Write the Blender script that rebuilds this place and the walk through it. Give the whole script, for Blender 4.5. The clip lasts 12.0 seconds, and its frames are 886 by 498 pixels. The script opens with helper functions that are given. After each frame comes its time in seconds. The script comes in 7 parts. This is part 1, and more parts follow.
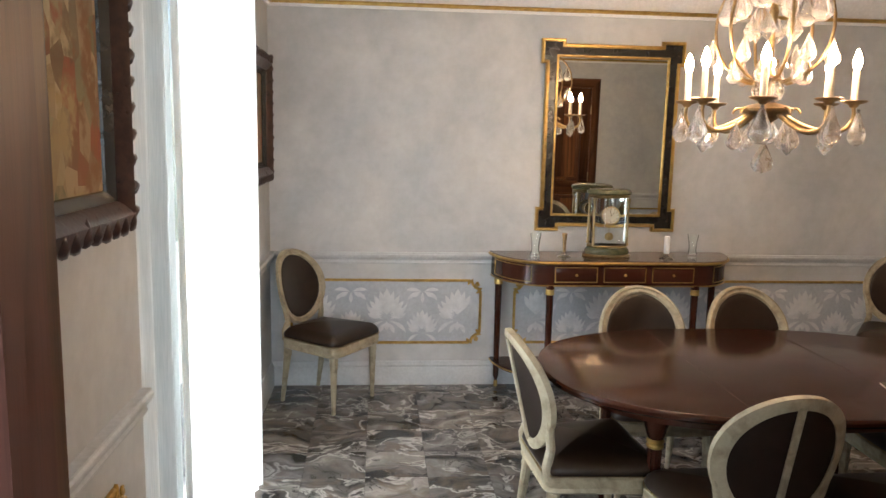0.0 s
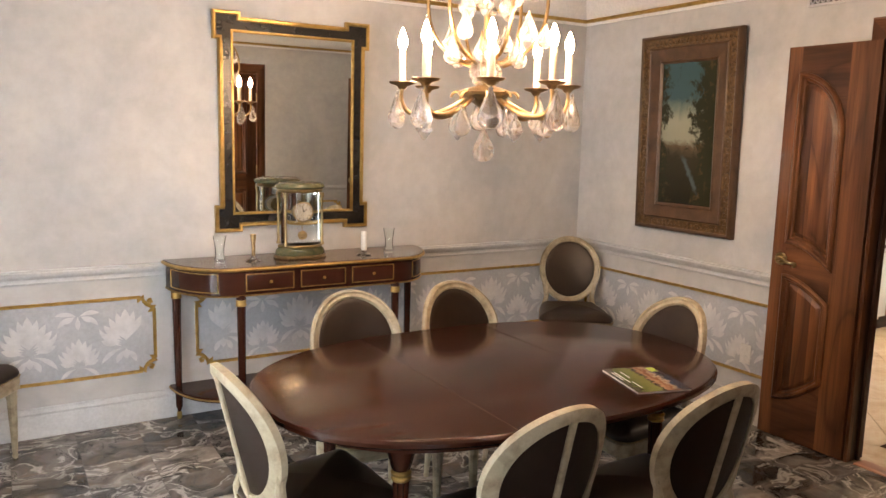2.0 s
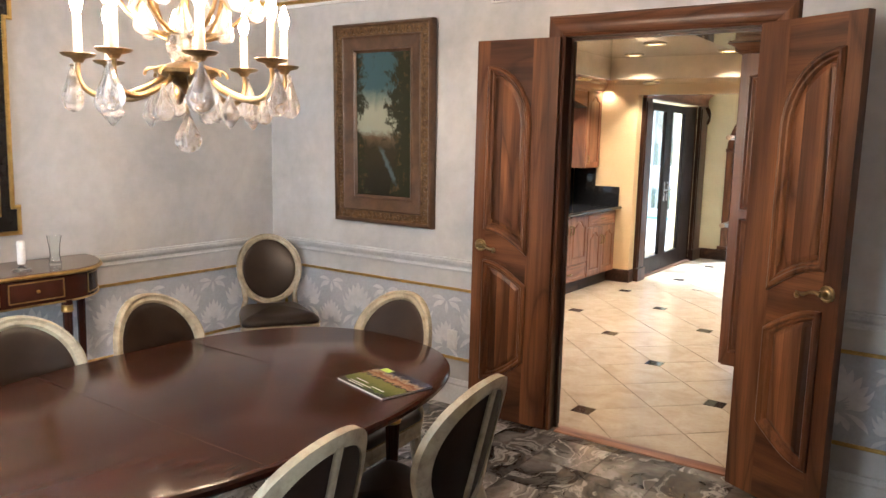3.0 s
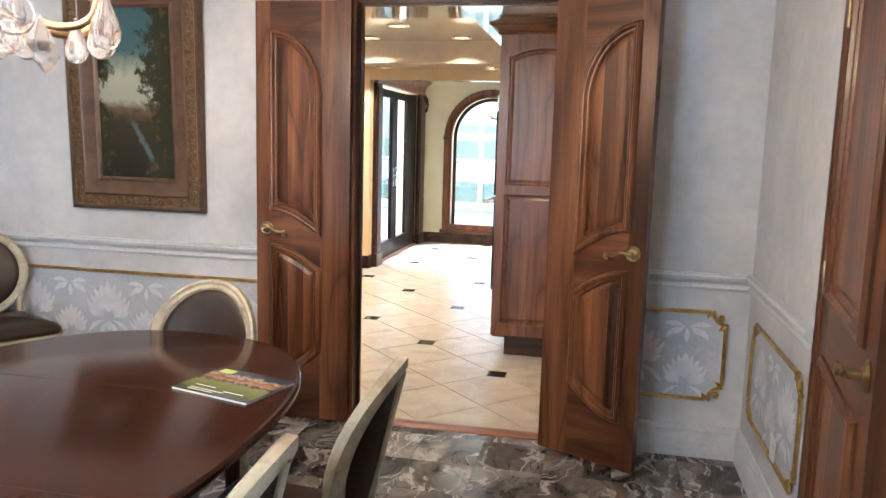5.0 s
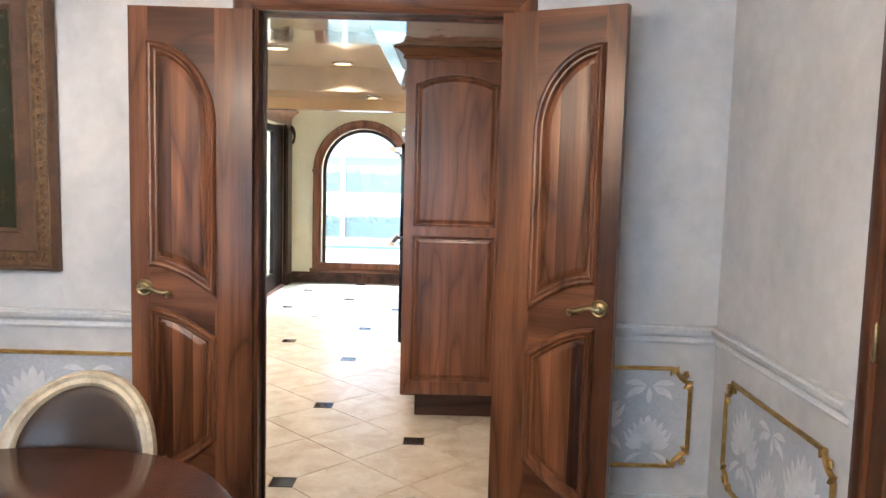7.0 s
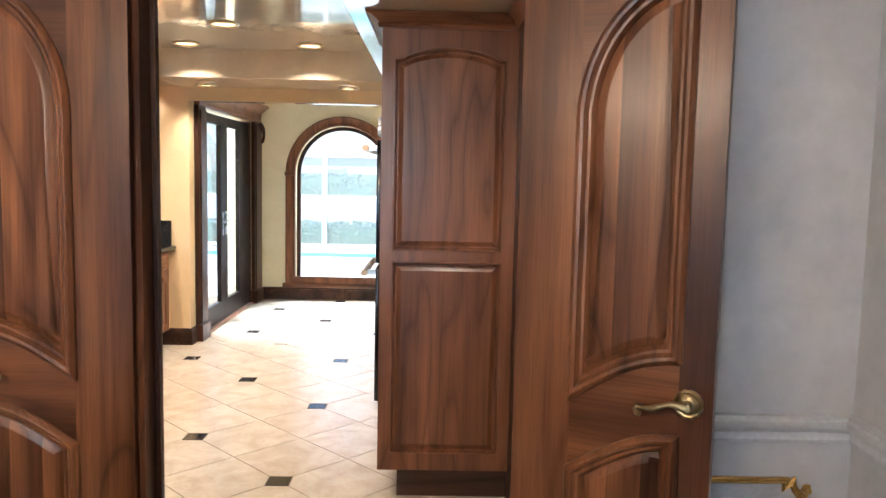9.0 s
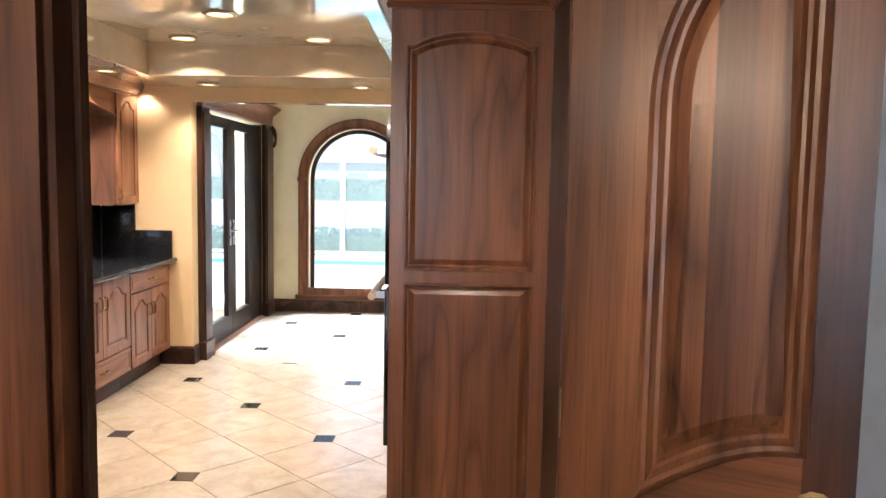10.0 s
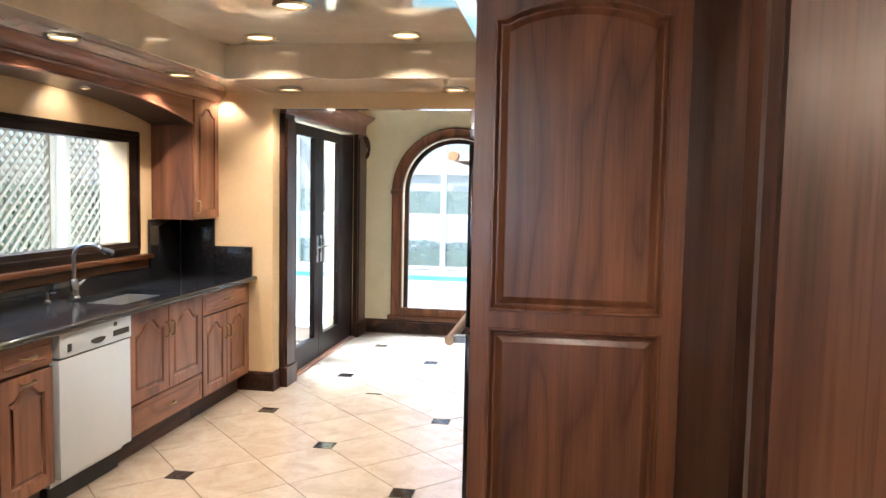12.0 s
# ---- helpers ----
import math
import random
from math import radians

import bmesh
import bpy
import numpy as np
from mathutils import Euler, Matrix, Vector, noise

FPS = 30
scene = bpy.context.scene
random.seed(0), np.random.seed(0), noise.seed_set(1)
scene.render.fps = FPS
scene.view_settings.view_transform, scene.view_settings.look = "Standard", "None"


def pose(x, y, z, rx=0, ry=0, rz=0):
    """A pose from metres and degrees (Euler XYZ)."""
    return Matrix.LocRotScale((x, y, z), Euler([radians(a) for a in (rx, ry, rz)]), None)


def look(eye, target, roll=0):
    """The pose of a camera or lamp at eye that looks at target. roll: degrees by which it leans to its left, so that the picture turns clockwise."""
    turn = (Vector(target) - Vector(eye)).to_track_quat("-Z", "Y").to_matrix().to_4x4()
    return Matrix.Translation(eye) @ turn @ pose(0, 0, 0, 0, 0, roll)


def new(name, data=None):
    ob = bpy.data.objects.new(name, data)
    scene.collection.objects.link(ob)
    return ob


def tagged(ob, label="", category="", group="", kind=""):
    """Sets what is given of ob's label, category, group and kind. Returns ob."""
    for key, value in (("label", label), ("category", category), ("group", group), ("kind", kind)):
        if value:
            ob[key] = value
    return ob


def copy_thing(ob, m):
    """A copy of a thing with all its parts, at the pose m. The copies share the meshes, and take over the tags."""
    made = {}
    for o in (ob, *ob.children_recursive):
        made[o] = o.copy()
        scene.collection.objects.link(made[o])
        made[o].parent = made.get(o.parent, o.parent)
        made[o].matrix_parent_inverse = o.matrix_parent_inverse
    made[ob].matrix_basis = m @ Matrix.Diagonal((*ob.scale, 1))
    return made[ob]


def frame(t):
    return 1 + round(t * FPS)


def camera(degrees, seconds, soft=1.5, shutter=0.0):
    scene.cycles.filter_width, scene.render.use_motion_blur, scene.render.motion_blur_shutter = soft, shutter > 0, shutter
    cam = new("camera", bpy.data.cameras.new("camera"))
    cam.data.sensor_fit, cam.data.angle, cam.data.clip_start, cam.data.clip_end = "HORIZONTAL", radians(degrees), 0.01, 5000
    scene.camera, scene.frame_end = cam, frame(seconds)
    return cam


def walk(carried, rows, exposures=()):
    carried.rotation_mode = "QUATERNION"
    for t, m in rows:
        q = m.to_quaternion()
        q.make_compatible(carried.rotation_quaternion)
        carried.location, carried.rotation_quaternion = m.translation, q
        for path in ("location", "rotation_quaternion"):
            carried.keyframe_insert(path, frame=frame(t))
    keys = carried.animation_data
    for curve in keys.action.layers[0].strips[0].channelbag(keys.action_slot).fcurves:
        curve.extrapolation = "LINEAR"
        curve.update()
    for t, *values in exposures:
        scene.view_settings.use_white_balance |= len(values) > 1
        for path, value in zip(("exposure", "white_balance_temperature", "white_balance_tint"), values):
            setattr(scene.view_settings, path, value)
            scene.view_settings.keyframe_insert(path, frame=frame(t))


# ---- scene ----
cam = camera(60.4, 12.0)
PATH = [
    (0, (-0.053, -0.011, 1.653), (0.116, 1.96, 1.359), 1.2),
    (0.5, (-0.088, 0.077, 1.642), (0.144, 2.041, 1.345), 1.3),
    (1, (-0.099, 0.228, 1.638), (0.334, 2.158, 1.339), 1.3),
    (1.5, (-0.108, 0.39, 1.64), (0.561, 2.252, 1.342), 1.3),
    (2, (-0.099, 0.543, 1.626), (0.907, 2.246, 1.331), 1.3),
    (2.5, (-0.086, 0.718, 1.601), (1.356, 2.074, 1.312), 1.5),
    (3, (-0.052, 0.878, 1.598), (1.573, 2.007, 1.309), 1.4),
    (3.5, (-0.044, 1.022, 1.578), (1.697, 1.964, 1.292), 1.6),
    (3.7, (-0.037, 1.082, 1.551), (1.746, 1.942, 1.266), 1.6),
    (5.3, (-0.021, 1.581, 1.463), (1.929, 1.931, 1.193), 1.6),
    (5.5, (0.008, 1.645, 1.462), (1.962, 1.981, 1.202), 1.6),
    (6, (0.08, 1.8, 1.472), (2.052, 2.056, 1.259), 1.6),
    (6.5, (0.249, 1.888, 1.474), (2.238, 1.973, 1.284), 1.6),
    (7, (0.508, 1.923, 1.487), (2.499, 1.927, 1.297), 1.5),
    (9, (1.636, 1.929, 1.518), (3.627, 1.905, 1.329), 1.2),
    (9.5, (1.909, 1.93, 1.522), (3.9, 1.916, 1.337), 1.1),
    (10, (2.163, 1.918, 1.527), (4.155, 1.952, 1.349), 1.0),
    (10.5, (2.39, 1.912, 1.524), (4.377, 2.064, 1.352), 1.1),
    (11, (2.615, 1.918, 1.529), (4.592, 2.173, 1.365), 1.0),
    (11.5, (2.763, 1.912, 1.527), (4.737, 2.194, 1.37), 1.0),
    (12, (2.836, 1.909, 1.532), (4.806, 2.218, 1.382), 1.1),
]
EXPOSURE = [(0, -0.05, 6350, 11), (1, -0.05, 6550, 13), (1.5, 0.12, 6650, 15), (2, 0.42, 6700, 16), (2.5, 0.6, 6100, 13), (3.5, 0.68, 5700, 11), (5.5, 0.95, 5200, 8), (7, 0.98, 5200, 9), (9, 0.68, 5500, 12), (9.5, 0.66, 5600, 13), (12, 0.40, 5450, 13)]
walk(cam, [(t, look(eye, target, roll)) for t, eye, target, roll in PATH], EXPOSURE)

# ---- world, sun, large lights ----
world = bpy.data.worlds.new("sky_world")
scene.world = world
world.use_nodes = True
wn = world.node_tree.nodes
sky = wn.new("ShaderNodeTexSky")
sky.sky_type, sky.sun_disc = "NISHITA", False
sky.sun_elevation, sky.sun_rotation = radians(52), radians(-80)
world.node_tree.links.new(sky.outputs[0], wn["Background"].inputs[0])
wn["Background"].inputs[1].default_value = 0.15


def lamp(kind, name, energy, color, m, **settings):
    data = bpy.data.lights.new(name, kind)
    data.energy, data.color = energy, color
    for key, value in settings.items():
        if key == "size_x":
            data.shape, data.size = "RECTANGLE", value
        elif key == "size_y":
            data.size_y = value
        elif key == "angle":
            data.angle = value
        elif key == "radius":
            data.shadow_soft_size = value
        elif key == "disk":
            data.shape, data.size = "DISK", value
        elif key == "spread":
            data.spread = value
        elif key == "spot":
            data.spot_size, data.spot_blend = value, 0.6
    ob = new(name, data)
    ob.matrix_world = m
    return ob


DAY = (0.86, 0.94, 1.0)
WARM = (1.0, 0.80, 0.56)
lamp("SUN", "sun", 5.0, (1.0, 0.95, 0.88), look((-6, 1, 8), (0, 0, 0)), angle=radians(0.5))
lamp("AREA", "daylight_dining", 88, DAY, look((-1.15, 2.87, 1.2), (1, 2.87, 1.1)), size_x=1.25, size_y=2.2, spread=radians(105))
lamp("AREA", "daylight_arch", 440, DAY, look((11.9, 3.0, 3.0), (9.0, 3.0, 0.2)), size_x=1.6, size_y=1.3)
lamp("AREA", "daylight_french", 340, DAY, look((9.6, 5.2, 3.0), (9.4, 3.0, 0.0)), size_x=1.4, size_y=1.2)
lamp("AREA", "daylight_sink", 150, DAY, look((6.5, 5.6, 2.9), (6.4, 3.6, 0.5)), size_x=1.9, size_y=0.9)
# Fill lamp at an unseen hall window, added to brighten the dining room.
lamp("AREA", "hall_fill", 58, DAY, look((0.3, -1.9, 1.3), (0.6, 2, 1.2)), size_x=1.5, size_y=1.9)

# ---- materials ----
X_, Y_, Z_ = (1, 0, 0), (0, 1, 0), (0, 0, 1)


class Nodes:
    """A principled material with short calls for its nodes."""

    def __init__(self, name, color=(0.5, 0.5, 0.5), rough=0.5, metal=0.0, spec=0.5):
        self.m = bpy.data.materials.new(name)
        self.m.use_nodes = True
        self.t = self.m.node_tree
        self.b = self.t.nodes["Principled BSDF"]
        self.b.inputs["Base Color"].default_value = (*color, 1)
        self.b.inputs["Roughness"].default_value = rough
        self.b.inputs["Metallic"].default_value = metal
        self.b.inputs["Specular IOR Level"].default_value = spec

    def put(self, a, b):
        self.t.links.new(a, b)

    def coords(self, scale=(1, 1, 1), vary=True, turn=False):
        co = self.t.nodes.new("ShaderNodeTexCoord").outputs["Object"]
        if vary or turn:
            info = self.t.nodes.new("ShaderNodeObjectInfo")
        if turn:
            r = self.t.nodes.new("ShaderNodeVectorRotate")
            r.rotation_type = "Z_AXIS"
            k = self.t.nodes.new("ShaderNodeMath")
            k.operation = "MULTIPLY"
            k.inputs[1].default_value = 40.0
            self.put(info.outputs["Random"], k.inputs[0])
            self.put(co, r.inputs["Vector"])
            self.put(k.outputs[0], r.inputs["Angle"])
            co = r.outputs[0]
        mp = self.t.nodes.new("ShaderNodeMapping")
        mp.inputs["Scale"].default_value = scale
        self.put(co, mp.inputs["Vector"])
        if vary:
            add = self.t.nodes.new("ShaderNodeVectorMath")
            add.operation = "MULTIPLY_ADD"
            add.inputs[1].default_value = (1, 1, 1)
            mul = self.t.nodes.new("ShaderNodeVectorMath")
            mul.operation = "SCALE"
            mul.inputs[0].default_value = (37.0, 53.0, 71.0)
            self.put(info.outputs["Random"], mul.inputs["Scale"])
            self.put(mp.outputs[0], add.inputs[0])
            self.put(mul.outputs[0], add.inputs[2])
            return add.outputs[0]
        return mp.outputs[0]

    def noise(self, co, scale, detail=6, rough=0.55, distort=0.0):
        n = self.t.nodes.new("ShaderNodeTexNoise")
        n.inputs["Scale"].default_value, n.inputs["Detail"].default_value = scale, detail
        n.inputs["Roughness"].default_value, n.inputs["Distortion"].default_value = rough, distort
        self.put(co, n.inputs["Vector"])
        return n.outputs["Fac"]

    def ramp(self, fac, stops):
        r = self.t.nodes.new("ShaderNodeValToRGB")
        e = r.color_ramp.elements
        while len(e) < len(stops):
            e.new(0.5)
        for k, (pos, c) in zip(e, stops):
            k.position, k.color = pos, (*(c if len(c) == 3 else c[:3]), 1)
        self.put(fac, r.inputs["Fac"])
        return r.outputs["Color"]

    def mix(self, a, b, fac, kind="MIX"):
        m = self.t.nodes.new("ShaderNodeMix")
        m.data_type, m.blend_type = "RGBA", kind
        for v, k in ((fac, 0), (a, 6), (b, 7)):
            if isinstance(v, (int, float)):
                m.inputs[k].default_value = v
            elif isinstance(v, tuple):
                m.inputs[k].default_value = (*v, 1)
            else:
                self.put(v, m.inputs[k])
        return m.outputs[2]

    def color(self, c):
        self.put(c, self.b.inputs["Base Color"])
        return self

    def bump(self, h, strength=0.2, dist=0.002):
        n = self.t.nodes.new("ShaderNodeBump")
        n.inputs["Strength"].default_value, n.inputs["Distance"].default_value = strength, dist
        self.put(h, n.inputs["Height"])
        self.put(n.outputs[0], self.b.inputs["Normal"])
        return self

    def rough(self, fac, lo, hi):
        r = self.t.nodes.new("ShaderNodeMapRange")
        r.inputs["To Min"].default_value, r.inputs["To Max"].default_value = lo, hi
        self.put(fac, r.inputs["Value"])
        self.put(r.outputs[0], self.b.inputs["Roughness"])
        return self


def mottled(name, a, b, scale=3.0, rough=0.6, metal=0.0, bump=0.15, fine=60.0, spec=0.5, contrast=(0.3, 0.7), grain=0.6):
    """Two tones in large clouds, with a fine grain over them."""
    k = Nodes(name, a, rough, metal, spec)
    co = k.coords()
    n = k.noise(co, scale, 5, 0.6, 0.4)
    f = k.noise(co, fine, 4, 0.6)
    c = k.ramp(n, [(contrast[0], a), (contrast[1], b)])
    c = k.mix(c, k.ramp(f, [(0.3, (0.82, 0.82, 0.82)), (0.7, (1.08, 1.08, 1.08))]), grain, "MULTIPLY")
    k.color(c).bump(f, bump, 0.002).rough(n, max(0.02, rough - 0.07), min(1, rough + 0.07))
    return k.m


def wood(name, axis, dark, mid, light, rough=0.30, spec=0.14, coat=0.02, figure=1.0, board=0.0):
    """Walnut with its grain along the axis (0 x, 1 y, 2 z). board: width of the glued-up boards across x, if they show."""
    k = Nodes(name, mid, rough, 0, spec)

    def scaled(across, along):
        v = [across] * 3
        v[axis] = along
        return tuple(v)

    def shifted(co, fac):
        m = k.t.nodes.new("ShaderNodeVectorMath")
        m.operation = "MULTIPLY_ADD"
        m.inputs[1].default_value = (31.0, 17.0, 23.0)
        k.put(fac, m.inputs[0])
        k.put(co, m.inputs[2])
        return m.outputs[0]

    tone = None
    cos = [k.coords(scaled(*a)) for a in ((3.0, 0.42), (4.5, 0.30), (34.0, 0.9), (190.0, 5.0))]
    if board:
        sep = k.t.nodes.new("ShaderNodeSeparateXYZ")
        k.put(k.coords((1.0 / board, 1, 1), False), sep.inputs[0])
        fl = k.t.nodes.new("ShaderNodeMath")
        fl.operation = "FLOOR"
        k.put(sep.outputs[0], fl.inputs[0])
        wn_ = k.t.nodes.new("ShaderNodeTexWhiteNoise")
        wn_.noise_dimensions = "1D"
        k.put(fl.outputs[0], wn_.inputs["W"])
        tone = wn_.outputs["Value"]
        cos = [shifted(c, tone) for c in cos]
    rings = k.noise(cos[0], 1.0, 2, 0.45, 0.5)
    broad = k.noise(cos[1], 1.0, 3, 0.5, 0.6)
    streak = k.noise(cos[2], 1.0, 4, 0.6, 0.2)
    pores = k.noise(cos[3], 1.0, 3, 0.65)
    many = k.t.nodes.new("ShaderNodeMath")
    many.operation = "MULTIPLY"
    many.inputs[1].default_value = 19.0
    k.put(rings, many.inputs[0])
    saw = k.t.nodes.new("ShaderNodeMath")
    saw.operation = "PINGPONG"
    saw.inputs[1].default_value = 1.0
    k.put(many.outputs[0], saw.inputs[0])
    c = k.ramp(broad, [(0.30, dark), (0.50, mid), (0.72, light)])
    c = k.mix(c, k.ramp(saw.outputs[0], [(0.0, (0.42, 0.37, 0.34)), (0.22, (0.84, 0.82, 0.80)), (0.8, (1.16, 1.15, 1.12))]), 0.75 * figure, "MULTIPLY")
    c = k.mix(c, k.ramp(streak, [(0.32, (0.66, 0.62, 0.60)), (0.62, (1.16, 1.15, 1.12))]), 0.65 * figure, "MULTIPLY")
    c = k.mix(c, k.ramp(pores, [(0.36, (0.52, 0.48, 0.46)), (0.52, (1.05, 1.05, 1.05))]), 0.45 * figure, "MULTIPLY")
    if board:
        c = k.mix(c, k.ramp(tone, [(0.0, (0.62, 0.60, 0.58)), (0.6, (1.0, 1.0, 1.0)), (1.0, (1.6, 1.6, 1.55))]), 0.8, "MULTIPLY")
    k.color(c).bump(pores, 0.12, 0.0008).rough(streak, rough - 0.06, rough + 0.1)
    k.b.inputs["Coat Weight"].default_value = coat
    k.b.inputs["Coat Roughness"].default_value = 0.22
    return k.m


WD, WM, WL = (0.040, 0.0145, 0.0062), (0.100, 0.0385, 0.0155), (0.205, 0.086, 0.035)
walnut = [wood("walnut_" + a, i, WD, WM, WL, 0.30, 0.25, 0.10) for i, a in enumerate("xyz")]
walnut_boards = wood("walnut_boards", 2, WD, WM, WL, 0.30, 0.25, 0.10, 1.0, 0.083)
CD, CM, CL = (0.125, 0.050, 0.0255), (0.215, 0.091, 0.048), (0.30, 0.137, 0.075)
cabwood = [wood("cabinet_walnut_" + a, i, CD, CM, CL, 0.32, 0.3, 0.12, 0.7) for i, a in enumerate("xyz")]
pantrywood = [wood("pantry_walnut_" + a, i, (0.088, 0.034, 0.0150), (0.158, 0.064, 0.0285), (0.235, 0.099, 0.045), 0.30, 0.3, 0.12, 0.8) for i, a in enumerate("xyz")]
# Dark trim wood; also carries shade on the doorway lining and fridge cabinet.
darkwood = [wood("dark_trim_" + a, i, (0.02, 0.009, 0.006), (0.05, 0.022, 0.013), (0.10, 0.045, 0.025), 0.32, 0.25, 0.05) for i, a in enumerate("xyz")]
mahogany = [wood("mahogany_" + a, i, (0.034, 0.0108, 0.0062), (0.041, 0.0128, 0.0073), (0.050, 0.0158, 0.0090), 0.14, 0.26, 0.05, 0.06) for i, a in enumerate("xyz")]
ebony = [wood("near_black_wood_" + a, i, (0.008, 0.005, 0.004), (0.016, 0.010, 0.008), (0.03, 0.018, 0.014), 0.35, 0.12, 0.0) for i, a in enumerate("xyz")]
sink_steel = mottled("satin_steel", (0.58, 0.57, 0.55), (0.48, 0.48, 0.46), 10.0, 0.32, 0.9, 0.05)
jambwood = wood("red_jamb_wood", 2, (0.052, 0.018, 0.012), (0.080, 0.029, 0.020), (0.105, 0.040, 0.028), 0.40, 0.3, 0.05, 0.6)

plaster = mottled("faux_plaster", (0.392, 0.402, 0.415), (0.540, 0.535, 0.53), 2.0, 0.62, bump=0.06, fine=14, grain=0.45, contrast=(0.28, 0.68))
plaster_trim = mottled("painted_moulding", (0.45, 0.465, 0.48), (0.56, 0.57, 0.58), 5.0, 0.5, bump=0.08)
panel_blue = mottled("panel_glaze", (0.36, 0.385, 0.43), (0.46, 0.475, 0.51), 4.0, 0.6)
stencil_white = mottled("stencil_white", (0.46, 0.48, 0.51), (0.62, 0.62, 0.63), 9.0, 0.6, fine=25, contrast=(0.2, 0.6))
white_paint = mottled("white_paint", (0.74, 0.73, 0.72), (0.8, 0.79, 0.78), 2.0, 0.5, bump=0.05)
gold = mottled("gilding", (0.62, 0.42, 0.14), (0.38, 0.24, 0.07), 25.0, 0.36, 0.9, 0.3, 120)
brass = mottled("aged_brass", (0.42, 0.32, 0.16), (0.25, 0.18, 0.09), 30.0, 0.3, 1.0, 0.15, 150)
bronze = mottled("gilt_bronze", (0.46, 0.31, 0.14), (0.22, 0.15, 0.08), 30.0, 0.33, 1.0, 0.2, 150)
steel = mottled("brushed_steel", (0.60, 0.61, 0.62), (0.50, 0.51, 0.52), 10.0, 0.28, 1.0, 0.05)
cream_wood = mottled("cream_distressed_paint", (0.38, 0.325, 0.225), (0.18, 0.138, 0.085), 16.0, 0.45, bump=0.3, fine=90, contrast=(0.45, 0.75))
leather = mottled("brown_leather", (0.015, 0.0085, 0.0052), (0.030, 0.017, 0.010), 7.0, 0.34, bump=0.06, fine=190, spec=0.42)
black_cloth = mottled("dark_leather", (0.013, 0.007, 0.0045), (0.022, 0.012, 0.008), 6.0, 0.5, spec=0.15, bump=0.2, fine=260)
black_lacquer = mottled("black_lacquer", (0.012, 0.011, 0.010), (0.02, 0.018, 0.016), 8.0, 0.25, bump=0.05)
granite = mottled("black_granite", (0.006, 0.006, 0.007), (0.022, 0.022, 0.024), 120.0, 0.12, bump=0.0)
appliance_black = mottled("black_glass", (0.008, 0.008, 0.009), (0.012, 0.012, 0.013), 4.0, 0.1, bump=0.0)
# White enamel with the blue of cool daylight mixed into its colour.
appliance_daylit_white = mottled("daylit_white_enamel", (0.60, 0.67, 0.74), (0.65, 0.71, 0.78), 3.0, 0.25, bump=0.0, grain=0.1)
kitchen_wall = mottled("yellow_plaster", (0.66, 0.48, 0.26), (0.74, 0.55, 0.32), 2.5, 0.42, bump=0.04, grain=0.25)
pale_yellow = mottled("pale_yellow_plaster", (0.70, 0.62, 0.37), (0.77, 0.69, 0.44), 2.5, 0.5, bump=0.04, grain=0.25)
lacquer_ceiling = mottled("cream_lacquer", (0.70, 0.59, 0.43), (0.76, 0.65, 0.49), 1.8, 0.09, bump=0.02, fine=5.0, spec=0.9)
lacquer_ceiling.node_tree.nodes["Principled BSDF"].inputs["Coat Weight"].default_value = 1.0
lacquer_ceiling.node_tree.nodes["Principled BSDF"].inputs["Coat Roughness"].default_value = 0.05
grout = mottled("kitchen_grout", (0.15, 0.105, 0.065), (0.20, 0.15, 0.10), 20.0, 0.8)
dark_grout = mottled("floor_grout", (0.05, 0.05, 0.05), (0.09, 0.085, 0.08), 20.0, 0.7)
insert_black = mottled("insert_slate", (0.018, 0.015, 0.013), (0.05, 0.04, 0.035), 30.0, 0.08, bump=0.02, spec=0.8)
candle = mottled("candle_tube", (0.62, 0.55, 0.43), (0.7, 0.63, 0.5), 20.0, 0.5)
rubber = mottled("dark_rubber", (0.02, 0.02, 0.02), (0.03, 0.03, 0.03), 10.0, 0.6)
onyx = mottled("green_onyx", (0.05, 0.06, 0.03), (0.13, 0.12, 0.06), 30.0, 0.2)
ivory = mottled("ivory_dial", (0.40, 0.37, 0.30), (0.48, 0.45, 0.38), 20.0, 0.4)
paper = mottled("paper_white", (0.7, 0.7, 0.68), (0.75, 0.75, 0.74), 20.0, 0.4)
plastic = mottled("outlet_plastic", (0.62, 0.62, 0.6), (0.66, 0.66, 0.64), 20.0, 0.4)
carved = mottled("carved_dark_wood", (0.018, 0.009, 0.008), (0.07, 0.030, 0.022), 30.0, 0.3, bump=0.6, fine=70)
carved_gold = mottled("carved_antique_gold", (0.06, 0.034, 0.016), (0.20, 0.12, 0.052), 40.0, 0.4, 0.35, 0.5, 90)
frame_brown = mottled("antique_brown_frame", (0.052, 0.026, 0.0125), (0.108, 0.056, 0.0265), 12.0, 0.38, bump=0.3)
travertine = mottled("outdoor_paving", (0.70, 0.69, 0.66), (0.78, 0.77, 0.74), 2.0, 0.7)


